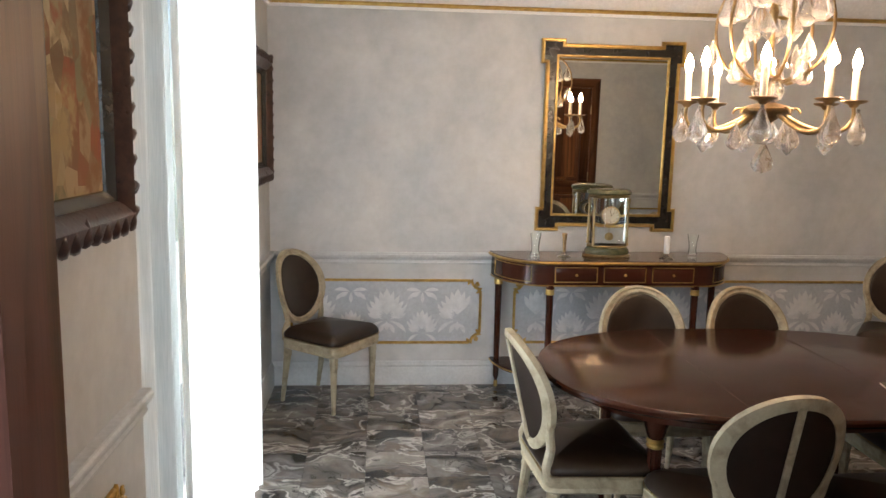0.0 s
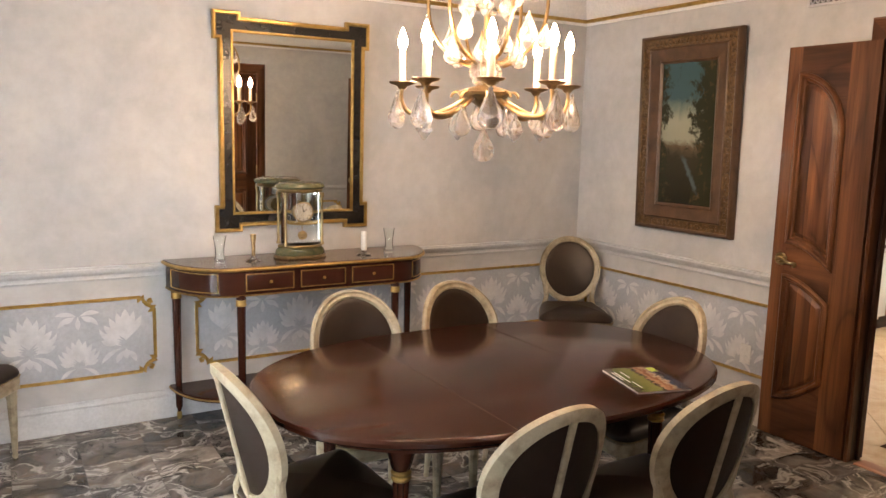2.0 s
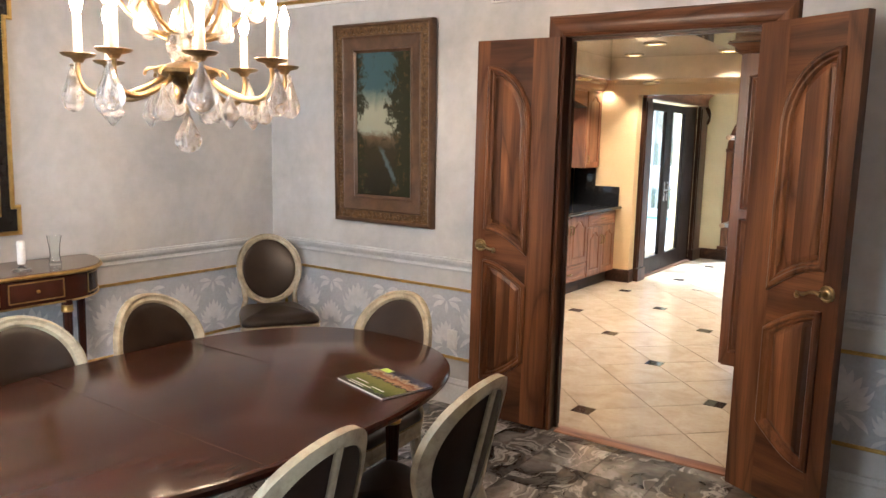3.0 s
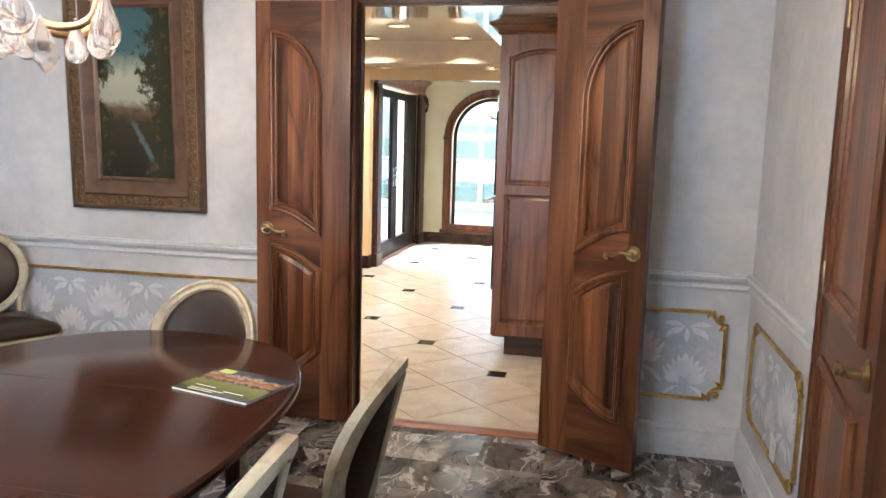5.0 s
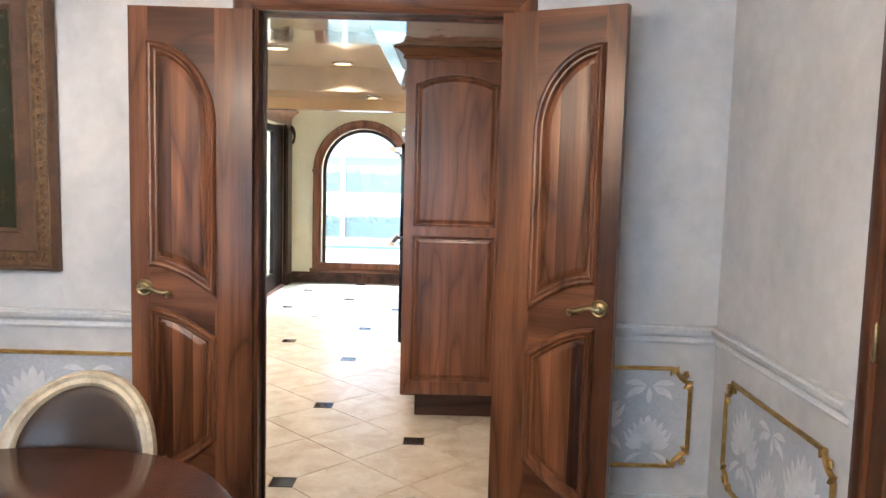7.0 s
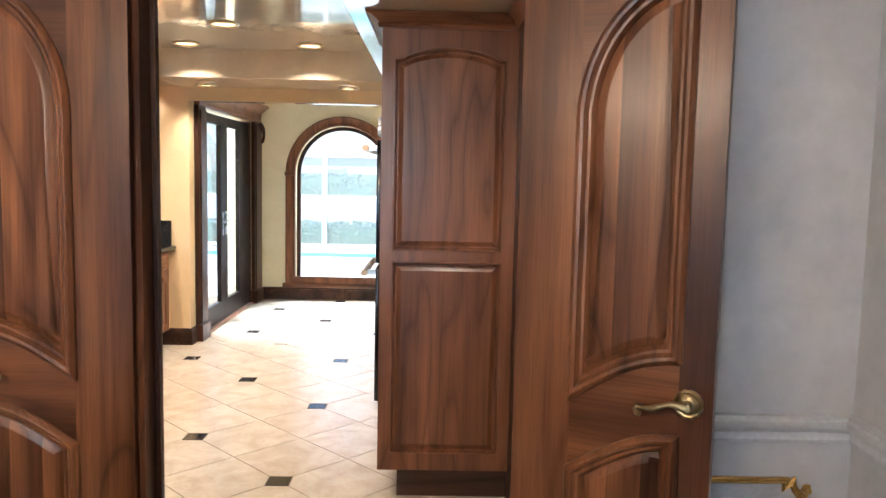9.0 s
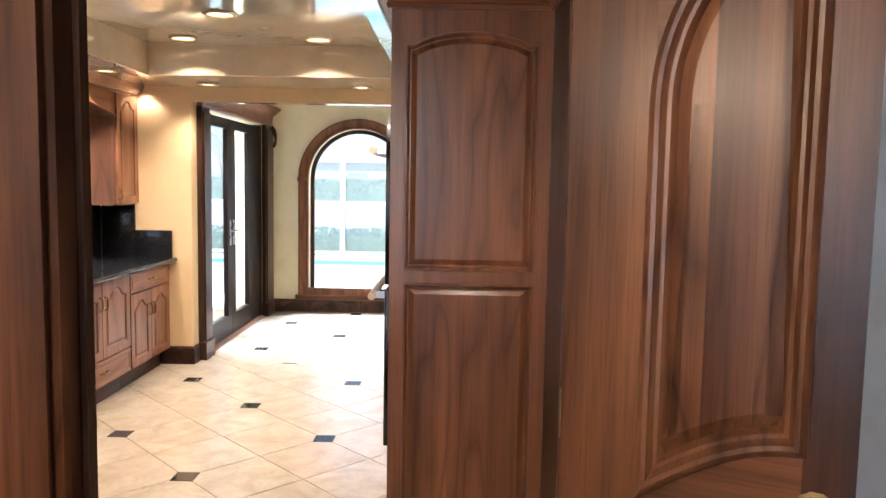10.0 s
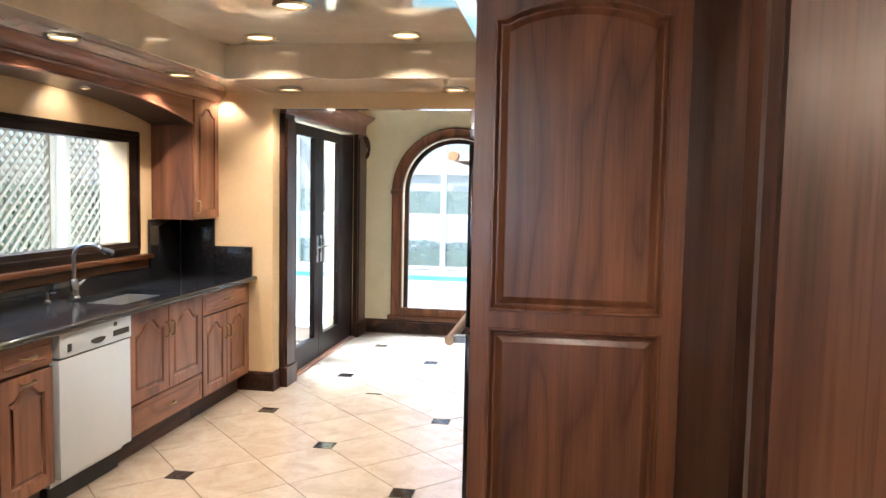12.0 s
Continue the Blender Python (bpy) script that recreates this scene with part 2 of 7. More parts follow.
def marble():
    """Grey breccia: dark and pale drifts folded into each other, with thin light veins and warm stains."""
    k = Nodes("grey_breccia_marble", rough=0.14)
    co = k.coords((1, 1, 1), True, False)
    swirl = k.t.nodes.new("ShaderNodeTexNoise")
    swirl.inputs["Scale"].default_value, swirl.inputs["Detail"].default_value = 2.4, 3.0
    k.put(co, swirl.inputs["Vector"])
    bent = k.t.nodes.new("ShaderNodeVectorMath")
    bent.operation = "MULTIPLY_ADD"
    bent.inputs[1].default_value = (0.55, 0.55, 0.55)
    k.put(swirl.outputs["Color"], bent.inputs[0])
    k.put(co, bent.inputs[2])
    st = k.t.nodes.new("ShaderNodeMapping")
    st.inputs["Scale"].default_value = (1.6, 4.0, 2.0)
    st.inputs["Rotation"].default_value = (0, 0, 0.6)
    k.put(bent.outputs[0], st.inputs["Vector"])
    n = k.noise(st.outputs[0], 1.15, 8, 0.58, 0.8)
    v = k.noise(st.outputs[0], 1.1, 5, 0.55, 0.5)
    w = k.noise(bent.outputs[0], 5.5, 6, 0.6, 1.2)
    f = k.noise(co, 45.0, 4, 0.7)
    c = k.ramp(n, [(0.33, (0.022, 0.022, 0.023)), (0.44, (0.075, 0.072, 0.070)), (0.52, (0.15, 0.143, 0.137)), (0.60, (0.23, 0.22, 0.212)), (0.70, (0.37, 0.355, 0.34))])
    c = k.mix(c, (0.16, 0.125, 0.095), k.ramp(w, [(0.50, (0, 0, 0)), (0.68, (0.6, 0.6, 0.6))]))
    c = k.mix(c, (0.50, 0.49, 0.47), k.ramp(v, [(0.478, (0, 0, 0)), (0.497, (0.75, 0.75, 0.75)), (0.503, (0.75, 0.75, 0.75)), (0.522, (0, 0, 0))]))
    c = k.mix(c, (0.012, 0.012, 0.012), k.ramp(w, [(0.385, (0, 0, 0)), (0.40, (0.8, 0.8, 0.8)), (0.41, (0.8, 0.8, 0.8)), (0.425, (0, 0, 0))]))
    c = k.mix(c, k.ramp(f, [(0.3, (0.85, 0.85, 0.85)), (0.7, (1.1, 1.1, 1.1))]), 0.6, "MULTIPLY")
    info = k.t.nodes.new("ShaderNodeObjectInfo")
    c = k.mix(c, k.ramp(info.outputs["Random"], [(0.0, (0.55, 0.55, 0.57)), (0.5, (0.95, 0.93, 0.91)), (1.0, (1.25, 1.2, 1.14))]), 0.7, "MULTIPLY")
    k.color(c).rough(n, 0.06, 0.16)
    return k.m


def ceramic():
    k = Nodes("cream_floor_tile", rough=0.2)
    co = k.coords((1, 1, 1), True, True)
    n = k.noise(co, 5.0, 8, 0.6, 0.8)
    f = k.noise(co, 40.0, 5, 0.7)
    c = k.ramp(n, [(0.32, (0.43, 0.345, 0.25)), (0.5, (0.51, 0.42, 0.315)), (0.68, (0.56, 0.475, 0.365))])
    c = k.mix(c, k.ramp(f, [(0.30, (0.86, 0.8, 0.74)), (0.5, (1.02, 1.02, 1.02))]), 0.5, "MULTIPLY")
    k.color(c).bump(n, 0.08, 0.004).rough(f, 0.14, 0.32)
    return k.m


def glass(name, color=(1, 1, 1), rough=0.0, ior=1.45):
    k = Nodes(name, color, rough)
    k.b.inputs["Transmission Weight"].default_value = 1.0
    k.b.inputs["IOR"].default_value = ior
    return k.m


def rock_crystal():
    """Cloudy quartz: clear, with milky veils in it."""
    k = Nodes("rock_crystal", (0.95, 0.90, 0.86), 0.06)
    n = k.noise(k.coords((1, 1, 1)), 22.0, 4, 0.6, 1.0)
    r = k.t.nodes.new("ShaderNodeMapRange")
    r.inputs["From Min"].default_value, r.inputs["From Max"].default_value = 0.35, 0.65
    r.inputs["To Min"].default_value, r.inputs["To Max"].default_value = 0.96, 0.74
    k.put(n, r.inputs["Value"])
    k.put(r.outputs[0], k.b.inputs["Transmission Weight"])
    k.b.inputs["IOR"].default_value = 1.5
    return k.m


def sheer(name, through_light, holes, tone=1.0):
    """Curtain voile: part lets light pass, part scatters it."""
    k = Nodes(name, (0.85, 0.87, 0.86), 0.9)
    t = k.t.nodes
    tr, di, tp = t.new("ShaderNodeBsdfTranslucent"), t.new("ShaderNodeBsdfDiffuse"), t.new("ShaderNodeBsdfTransparent")
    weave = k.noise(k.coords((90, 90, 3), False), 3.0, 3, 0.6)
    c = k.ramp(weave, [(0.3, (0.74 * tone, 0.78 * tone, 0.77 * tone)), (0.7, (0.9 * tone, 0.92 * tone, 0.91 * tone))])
    k.put(c, tr.inputs[0])
    k.put(c, di.inputs[0])
    a, b = t.new("ShaderNodeMixShader"), t.new("ShaderNodeMixShader")
    a.inputs[0].default_value, b.inputs[0].default_value = 1 - through_light, holes
    k.put(tr.outputs[0], a.inputs[1])
    k.put(di.outputs[0], a.inputs[2])
    k.put(a.outputs[0], b.inputs[1])
    k.put(tp.outputs[0], b.inputs[2])
    k.put(b.outputs[0], t["Material Output"].inputs[0])
    return k.m


def glow(name, color, strength):
    k = Nodes(name, color, 0.4)
    k.b.inputs["Emission Color"].default_value = (*color, 1)
    k.b.inputs["Emission Strength"].default_value = strength
    return k.m


def landscape(name, sky_a, sky_b, wood_c, ground_c, horizon, low_c=(0.012, 0.010, 0.006), lean=0.0, river=True):
    """Loose oil-paint clouds, trees and ground, laid out over object z and x."""
    k = Nodes(name, rough=0.65, spec=0.2)
    co = k.coords((1, 1, 1), False)
    sep = k.t.nodes.new("ShaderNodeSeparateXYZ")
    k.put(co, sep.inputs[0])
    wob = k.noise(co, 9.0, 6, 0.65, 0.8)
    z = k.t.nodes.new("ShaderNodeMath")
    z.operation = "MULTIPLY_ADD"
    z.inputs[1].default_value, z.inputs[2].default_value = 0.16, -0.08
    k.put(wob, z.inputs[0])
    zz = k.t.nodes.new("ShaderNodeMath")
    zz.operation = "ADD"
    k.put(sep.outputs[2], zz.inputs[0])
    k.put(z.outputs[0], zz.inputs[1])
    base = k.ramp(zz.outputs[0], [(0.0, low_c), (horizon - 0.08, ground_c), (horizon, (0.10, 0.07, 0.04)), (horizon + 0.05, sky_b), (horizon + 0.16, tuple(1.1 * q for q in sky_b)), (horizon + 0.3, sky_a)])
    trees = k.noise(k.coords((5.0, 5.0, 4.2), False), 1.5, 8, 0.72, 0.3)
    off = k.t.nodes.new("ShaderNodeMath")
    off.operation = "ADD"
    off.inputs[1].default_value = lean
    k.put(sep.outputs[1], off.inputs[0])
    x = k.t.nodes.new("ShaderNodeMath")
    x.operation = "ABSOLUTE"
    k.put(off.outputs[0], x.inputs[0])
    mask = k.t.nodes.new("ShaderNodeMath")
    mask.operation = "MULTIPLY_ADD"
    mask.inputs[1].default_value = 1.4
    k.put(x.outputs[0], mask.inputs[0])
    k.put(trees, mask.inputs[2])
    leafy = k.mix(wood_c, (0.16, 0.09, 0.03), k.ramp(k.noise(co, 14.0, 5, 0.7), [(0.55, (0, 0, 0)), (0.75, (0.7, 0.7, 0.7))]))
    c = k.mix(base, leafy, k.ramp(mask.outputs[0], [(0.63, (0, 0, 0)), (0.70, (1, 1, 1))]))
    if river:
        bend = k.t.nodes.new("ShaderNodeMath")
        bend.operation = "MULTIPLY_ADD"
        bend.inputs[1].default_value, bend.inputs[2].default_value = 0.55, -0.14
        k.put(sep.outputs[2], bend.inputs[0])
        gap = k.t.nodes.new("ShaderNodeMath")
        gap.operation = "ADD"
        k.put(sep.outputs[1], gap.inputs[0])
        k.put(bend.outputs[0], gap.inputs[1])
        near = k.t.nodes.new("ShaderNodeMath")
        near.operation = "ABSOLUTE"
        k.put(gap.outputs[0], near.inputs[0])
        wet = k.t.nodes.new("ShaderNodeMath")
        wet.operation = "MULTIPLY_ADD"
        wet.inputs[1].default_value = 0.08
        k.put(wob, wet.inputs[0])
        k.put(near.outputs[0], wet.inputs[2])
        bank = k.ramp(wet.outputs[0], [(0.045, (1, 1, 1)), (0.062, (0, 0, 0))])
        lowz = k.ramp(sep.outputs[2], [(0.05, (0, 0, 0)), (0.10, (1, 1, 1)), (horizon - 0.10, (1, 1, 1)), (horizon - 0.05, (0, 0, 0))])
        c = k.mix(c, (0.07, 0.10, 0.11), k.mix(bank, lowz, 1.0, "MULTIPLY"))
    if not river:
        vor = k.t.nodes.new("ShaderNodeTexVoronoi")
        vor.inputs["Scale"].default_value = 17.0
        k.put(k.coords((1, 1, 0.6), False), vor.inputs["Vector"])
        one = k.t.nodes.new("ShaderNodeSeparateColor")
        k.put(vor.outputs["Color"], one.inputs[0])
        dabs = k.ramp(one.outputs[0], [(0.0, (0.10, 0.075, 0.045)), (0.3, (0.30, 0.21, 0.12)), (0.55, (0.46, 0.36, 0.22)), (0.75, (0.09, 0.11, 0.06)), (0.9, (0.26, 0.08, 0.04))])
        c = k.mix(c, dabs, k.ramp(k.noise(co, 12.0, 4, 0.6), [(0.40, (0, 0, 0)), (0.55, (0.85, 0.85, 0.85))]))
    k.color(c).bump(k.noise(co, 60.0, 4, 0.7), 0.3, 0.001)
    return k.m


marble_tile, cream_tile = marble(), ceramic()
clear_glass, crystal, voile = glass("window_glass", (0.97, 1, 0.99)), rock_crystal(), sheer("white_voile", 0.5, 0.10)
# Same voile greyed for the near panel: its tone carries the shade there.
shaded_voile = sheer("voile_shaded_grey", 0.015, 0.0, 0.82)
mirror_glass = Nodes("mirror_silver", (0.80, 0.82, 0.80), 0.0, 1.0).m
bulb_glow = glow("bulb_flame", (1.0, 0.68, 0.40), 560.0)
spot_glow = glow("downlight_lamp", (1.0, 0.74, 0.42), 2.4)
pool_water = mottled("pool_water", (0.05, 0.42, 0.50), (0.09, 0.52, 0.60), 1.0, 0.3, fine=6, spec=0.1)
# Leaf greens are lifted to put outdoor glare haze into their colour.
hedge_green = mottled("hazed_hedge_leaf", (0.10, 0.17, 0.09), (0.17, 0.25, 0.14), 9.0, 0.6, fine=80)
roof_tile = mottled("pale_roof_tile", (0.60, 0.50, 0.45), (0.68, 0.58, 0.53), 8.0, 0.8)
grass_green = mottled("lawn", (0.06, 0.11, 0.035), (0.10, 0.15, 0.055), 6.0, 0.8)
bark = mottled("bark", (0.34, 0.29, 0.25), (0.42, 0.37, 0.32), 12.0, 0.8)
oil_dark = landscape("oil_landscape", (0.042, 0.085, 0.095), (0.25, 0.26, 0.20), (0.02, 0.021, 0.010), (0.030, 0.024, 0.012), 0.36, lean=0.06)
oil_light = landscape("oil_street_scene", (0.07, 0.09, 0.08), (0.26, 0.20, 0.11), (0.20, 0.10, 0.045), (0.34, 0.24, 0.11), 0.3, (0.30, 0.22, 0.12), river=False)

# ---- shape helpers ----


def part(name, bm, material, parent=None, label="", smooth=35.0):
    """Links a bmesh as one mesh object under a thing or a part."""
    bmesh.ops.recalc_face_normals(bm, faces=bm.faces)
    me = bpy.data.meshes.new(name)
    bm.to_mesh(me)
    bm.free()
    me.materials.append(material)
    if smooth:
        for p in me.polygons:
            p.use_smooth = True
        me.set_sharp_from_angle(angle=radians(smooth))
    ob = new(name, me)
    if parent:
        ob.parent = parent
    if label:
        tagged(ob, label)
    return ob


def thing(name, label, category, m=None, group="", kind=""):
    ob = new(name)
    ob.empty_display_size = 0.05
    if m is not None:
        ob.matrix_world = m
    return tagged(ob, label, category, group, kind)


def box(bm, x0, x1, y0, y1, z0, z1, bevel=0.0, seg=2):
    v = [bm.verts.new((x, y, z)) for x in (x0, x1) for y in (y0, y1) for z in (z0, z1)]
    fs = [bm.faces.new([v[i] for i in q]) for q in ((0, 1, 3, 2), (4, 6, 7, 5), (0, 4, 5, 1), (2, 3, 7, 6), (0, 2, 6, 4), (1, 5, 7, 3))]
    if bevel:
        es = list({e for f in fs for e in f.edges})
        bmesh.ops.bevel(bm, geom=es, offset=bevel, segments=seg, affect="EDGES", profile=0.5)
    return bm


def boxes(*specs, bevel=0.0):
    bm = bmesh.new()
    for s in specs:
        box(bm, *s, bevel=bevel)
    return bm


def lathe(prof, seg=24, center=(0, 0), z=0.0, bm=None, squash=(1, 1), flutes=0, depth=0.0):
    """Turns a profile of (radius, height) about an upright line."""
    bm = bm or bmesh.new()
    rings = []
    for r, h in prof:
        ring = []
        for i in range(seg):
            a = 2 * math.pi * i / seg
            rr = r * (1 - depth * (0.5 + 0.5 * math.cos(a * flutes))) if flutes else r
            ring.append(bm.verts.new((center[0] + rr * math.cos(a) * squash[0], center[1] + rr * math.sin(a) * squash[1], z + h)))
        rings.append(ring)
    for a, b in zip(rings, rings[1:]):
        for i in range(seg):
            bm.faces.new((a[i], a[(i + 1) % seg], b[(i + 1) % seg], b[i]))
    if prof[0] == prof[-1]:
        return bm
    bm.faces.new(rings[0][::-1])
    bm.faces.new(rings[-1])
    return bm


def tube(pts, radius, seg=8, bm=None, closed=False):
    """A round bar along points; radius may be a list."""
    bm = bm or bmesh.new()
    pts = [Vector(p) for p in pts]
    n = len(pts)
    rings, ref = [], None
    for i, p in enumerate(pts):
        a = pts[(i - 1) % n] if closed or i else p
        b = pts[(i + 1) % n] if closed or i < n - 1 else p
        d = (b - a).normalized()
        if ref is None:
            ref = d.orthogonal().normalized()
        ref = (ref - d * ref.dot(d)).normalized()
        w = d.cross(ref)
        r = radius[i] if isinstance(radius, (list, tuple)) else radius
        rings.append([bm.verts.new(p + (ref * math.cos(t) + w * math.sin(t)) * r) for t in (2 * math.pi * k / seg for k in range(seg))])
    for i in range(n if closed else n - 1):
        a, b = rings[i], rings[(i + 1) % n]
        for k in range(seg):
            bm.faces.new((a[k], a[(k + 1) % seg], b[(k + 1) % seg], b[k]))
    if not closed:
        bm.faces.new(rings[0][::-1])
        bm.faces.new(rings[-1])
    return bm


def plate(outline, thick, bm=None, holes=(), place=None):
    """A flat board with the outline (and holes) in x, z; it is thick along y, centred. place maps (x, y, z)."""
    from mathutils.geometry import tessellate_polygon
    bm = bm or bmesh.new()
    loops = [outline, *holes]
    tris = tessellate_polygon([[Vector((x, z, 0)) for x, z in lp] for lp in loops])
    flat = [p for lp in loops for p in lp]
    place = place or (lambda x, y, z: (x, y, z))
    sides = []
    for s in (-0.5, 0.5):
        sides.append([bm.verts.new(place(x, s * thick, z)) for x, z in flat])
    for a, b, c in tris:
        bm.faces.new((sides[0][a], sides[0][b], sides[0][c]))
        bm.faces.new((sides[1][c], sides[1][b], sides[1][a]))
    k = 0
    for lp in loops:
        for i in range(len(lp)):
            j = (i + 1) % len(lp)
            bm.faces.new((sides[0][k + i], sides[1][k + i], sides[1][k + j], sides[0][k + j]))
        k += len(lp)
    return bm


def inset(loop, d):
    """The loop (counterclockwise in x, z) drawn in by d, with mitred corners."""
    n, out = len(loop), []
    for i in range(n):
        p, a, b = Vector(loop[i]), Vector(loop[i - 1]), Vector(loop[(i + 1) % n])
        u, v = (p - a).normalized(), (b - p).normalized()
        nu, nv = Vector((-u.y, u.x)), Vector((-v.y, v.x))
        m = nu + nv
        m = m / max(0.35, 1 + nu.dot(nv))
        out.append(tuple(p + m * d))
    return out


def band(loop, prof, y=0.0, bm=None, closed=True):
    """A moulding along a loop in x, z: the profile is (way in, out along -y)."""
    bm = bm or bmesh.new()
    rows = []
    for d, h in prof:
        lp = inset(loop, d) if closed else loop
        rows.append([bm.verts.new((x, y - h, z)) for x, z in lp])
    n = len(loop)
    for a, b in zip(rows, rows[1:]):
        for i in range(n):
            j = (i + 1) % n
            bm.faces.new((a[i], a[j], b[j], b[i]))
    return bm


def run(prof, a, b, out, bm=None, trim=(0.0, 0.0)):
    """A straight moulding from a to b (x, y) whose profile (way out, z) stands out towards out (x, y). trim: how far each end runs back per metre out (mitre)."""
    bm = bm or bmesh.new()
    a, b, o = Vector((*a, 0)), Vector((*b, 0)), Vector((*out, 0))
    d = (b - a).normalized()
    ends = []
    for p, s, k in ((a, 1, trim[0]), (b, -1, trim[1])):
        ends.append([bm.verts.new(p + o * u + d * s * k * u + Vector((0, 0, z))) for u, z in prof])
    n = len(prof)
    for i in range(n):
        j = (i + 1) % n
        bm.faces.new((ends[0][i], ends[0][j], ends[1][j], ends[1][i]))
    bm.faces.new(ends[0][::-1])
    bm.faces.new(ends[1])
    return bm


def wall(name, axis, p0, p1, a0, a1, z0, z1, holes, material, label=""):
    """A wall with thickness p0..p1 across the axis and rectangular openings (b0, b1, zb0, zb1)."""
    bm = bmesh.new()

    def put(b0, b1, c0, c1):
        if b1 - b0 > 1e-4 and c1 - c0 > 1e-4:
            box(bm, *((p0, p1, b0, b1) if axis == "x" else (b0, b1, p0, p1)), c0, c1)
    at = a0
    for b0, b1, c0, c1 in sorted(holes):
        put(at, b0, z0, z1)
        put(b0, b1, z0, c0)
        put(b0, b1, c1, z1)
        at = b1
    put(at, a1, z0, z1)
    ob = part(name, bm, material, None, "", 0)
    return tagged(ob, label, "wall", "", "structure")


def structure(ob, label, category):
    return tagged(ob, label, category, "", "structure")


def arc(cx, cz, rx, rz, a0, a1, n=16):
    return [(cx + rx * math.cos(radians(a0 + (a1 - a0) * i / n)), cz + rz * math.sin(radians(a0 + (a1 - a0) * i / n))) for i in range(n + 1)]

# ---- the dining room's shell ----
W, E, N, S = -0.75, 3.65, 4.92, 0.775
CEIL = 2.62
GLZ = 2.455
wall("wall_west", "x", W - 0.2, W, S - 0.2, N + 0.2, 0, CEIL, [(2.23, 3.5, 0.02, 2.36)], plaster, "lilac-grey faux plaster wall with a curtained window")
wall("wall_north", "y", N, N + 0.2, W, E + 0.15, 0, CEIL, [], plaster, "lilac-grey faux plaster wall behind the console table")
wall("wall_east", "x", E, E + 0.085, S - 0.2, N, 0, CEIL, [(1.665, 2.71, 0, 2.15)], plaster, "lilac-grey faux plaster wall with double doors to the kitchen")
wall("wall_south", "y", S - 0.2, S, W, E, 0, CEIL, [(-0.407, 0.80, 0, 2.15), (1.585, 2.46, 0, 2.15)], plaster, "lilac-grey faux plaster wall with two doorways")
structure(part("ceiling", boxes((W - 0.2, E + 0.15, -1.8, N + 0.2, CEIL, CEIL + 0.12)), white_paint, None, "", 0), "plain white painted ceiling of the dining room", "ceiling")
# Opening out of view, made to let the hall fill lamp in.
wall("wall_hall_south", "y", -1.8, -1.6, W - 0.6, E + 0.15, 0, CEIL, [(-0.5, 1.1, 0.3, 2.3)], plaster, "plain grey wall of the entrance hall")
wall("wall_hall_west", "x", W - 0.6, W - 0.4, -1.6, S - 0.2, 0, CEIL, [], plaster, "plain grey wall of the entrance hall")
wall("wall_hall_east", "x", E, E + 0.15, -1.6, S - 0.2, 0, CEIL, [], plaster, "plain grey wall of the entrance hall")
structure(part("subfloor", boxes((W - 0.6, E + 0.02, -1.8, N + 0.2, -0.12, -0.003)), dark_grout, None, "", 0), "dark grout bed under the marble tiles", "floor")

RAIL = [(0, 0.818), (0.012, 0.818), (0.016, 0.828), (0.012, 0.838), (0.014, 0.848), (0.026, 0.856), (0.034, 0.868), (0.036, 0.882), (0.030, 0.888), (0.030, 0.895), (0, 0.895)]
BASE = [(0, 0.0), (0.022, 0.0), (0.022, 0.112), (0.016, 0.122), (0.018, 0.134), (0.010, 0.146), (0.008, 0.158), (0, 0.160)]
CROWN = [(0, GLZ - 0.03), (0.012, GLZ - 0.03), (0.016, GLZ - 0.018), (0.020, GLZ + 0.012), (0.05, GLZ + 0.03), (0.09, GLZ + 0.09), (0.10, GLZ + 0.12), (0.13, CEIL - 0.02), (0.13, CEIL), (0, CEIL)]
GILT = [(0.019, GLZ - 0.013), (0.030, GLZ - 0.010), (0.034, GLZ), (0.030, GLZ + 0.010), (0.021, GLZ + 0.011)]


def trims(name, prof, material, label, spans):
    bm = bmesh.new()
    for a, b, out, trim in spans:
        run(prof, a, b, out, bm, trim)
    structure(part(name, bm, material), label, name)


low = [((W, S), (W, 2.23), (1, 0), (1, 0)), ((W, 3.5), (W, N), (1, 0), (0, 1)), ((W, N), (E, N), (0, -1), (1, 1)),
       ((E, N), (E, 2.80), (-1, 0), (1, 0)), ((E, 1.575), (E, S), (-1, 0), (0, 1)), ((E, S), (2.57, S), (0, 1), (1, 0)), ((1.48, S), (0.93, S), (0, 1), (0, 0)), ((-0.52, S), (W, S), (0, 1), (0, 1))]
trims("chair_rail", RAIL, plaster_trim, "grey painted chair rail moulding round the dining room", low)
trims("baseboard", BASE, plaster_trim, "grey painted tall moulded baseboard", low)
round_top = [((W, S), (W, N), (1, 0), (1, 1)), ((W, N), (E, N), (0, -1), (1, 1)), ((E, N), (E, S), (-1, 0), (1, 1)), ((E, S), (W, S), (0, 1), (1, 1))]
trims("crown_moulding", CROWN, white_paint, "white cornice under the ceiling", round_top)
trims("gilt_line", GILT, gold, "thin gilded line under the cornice", round_top)


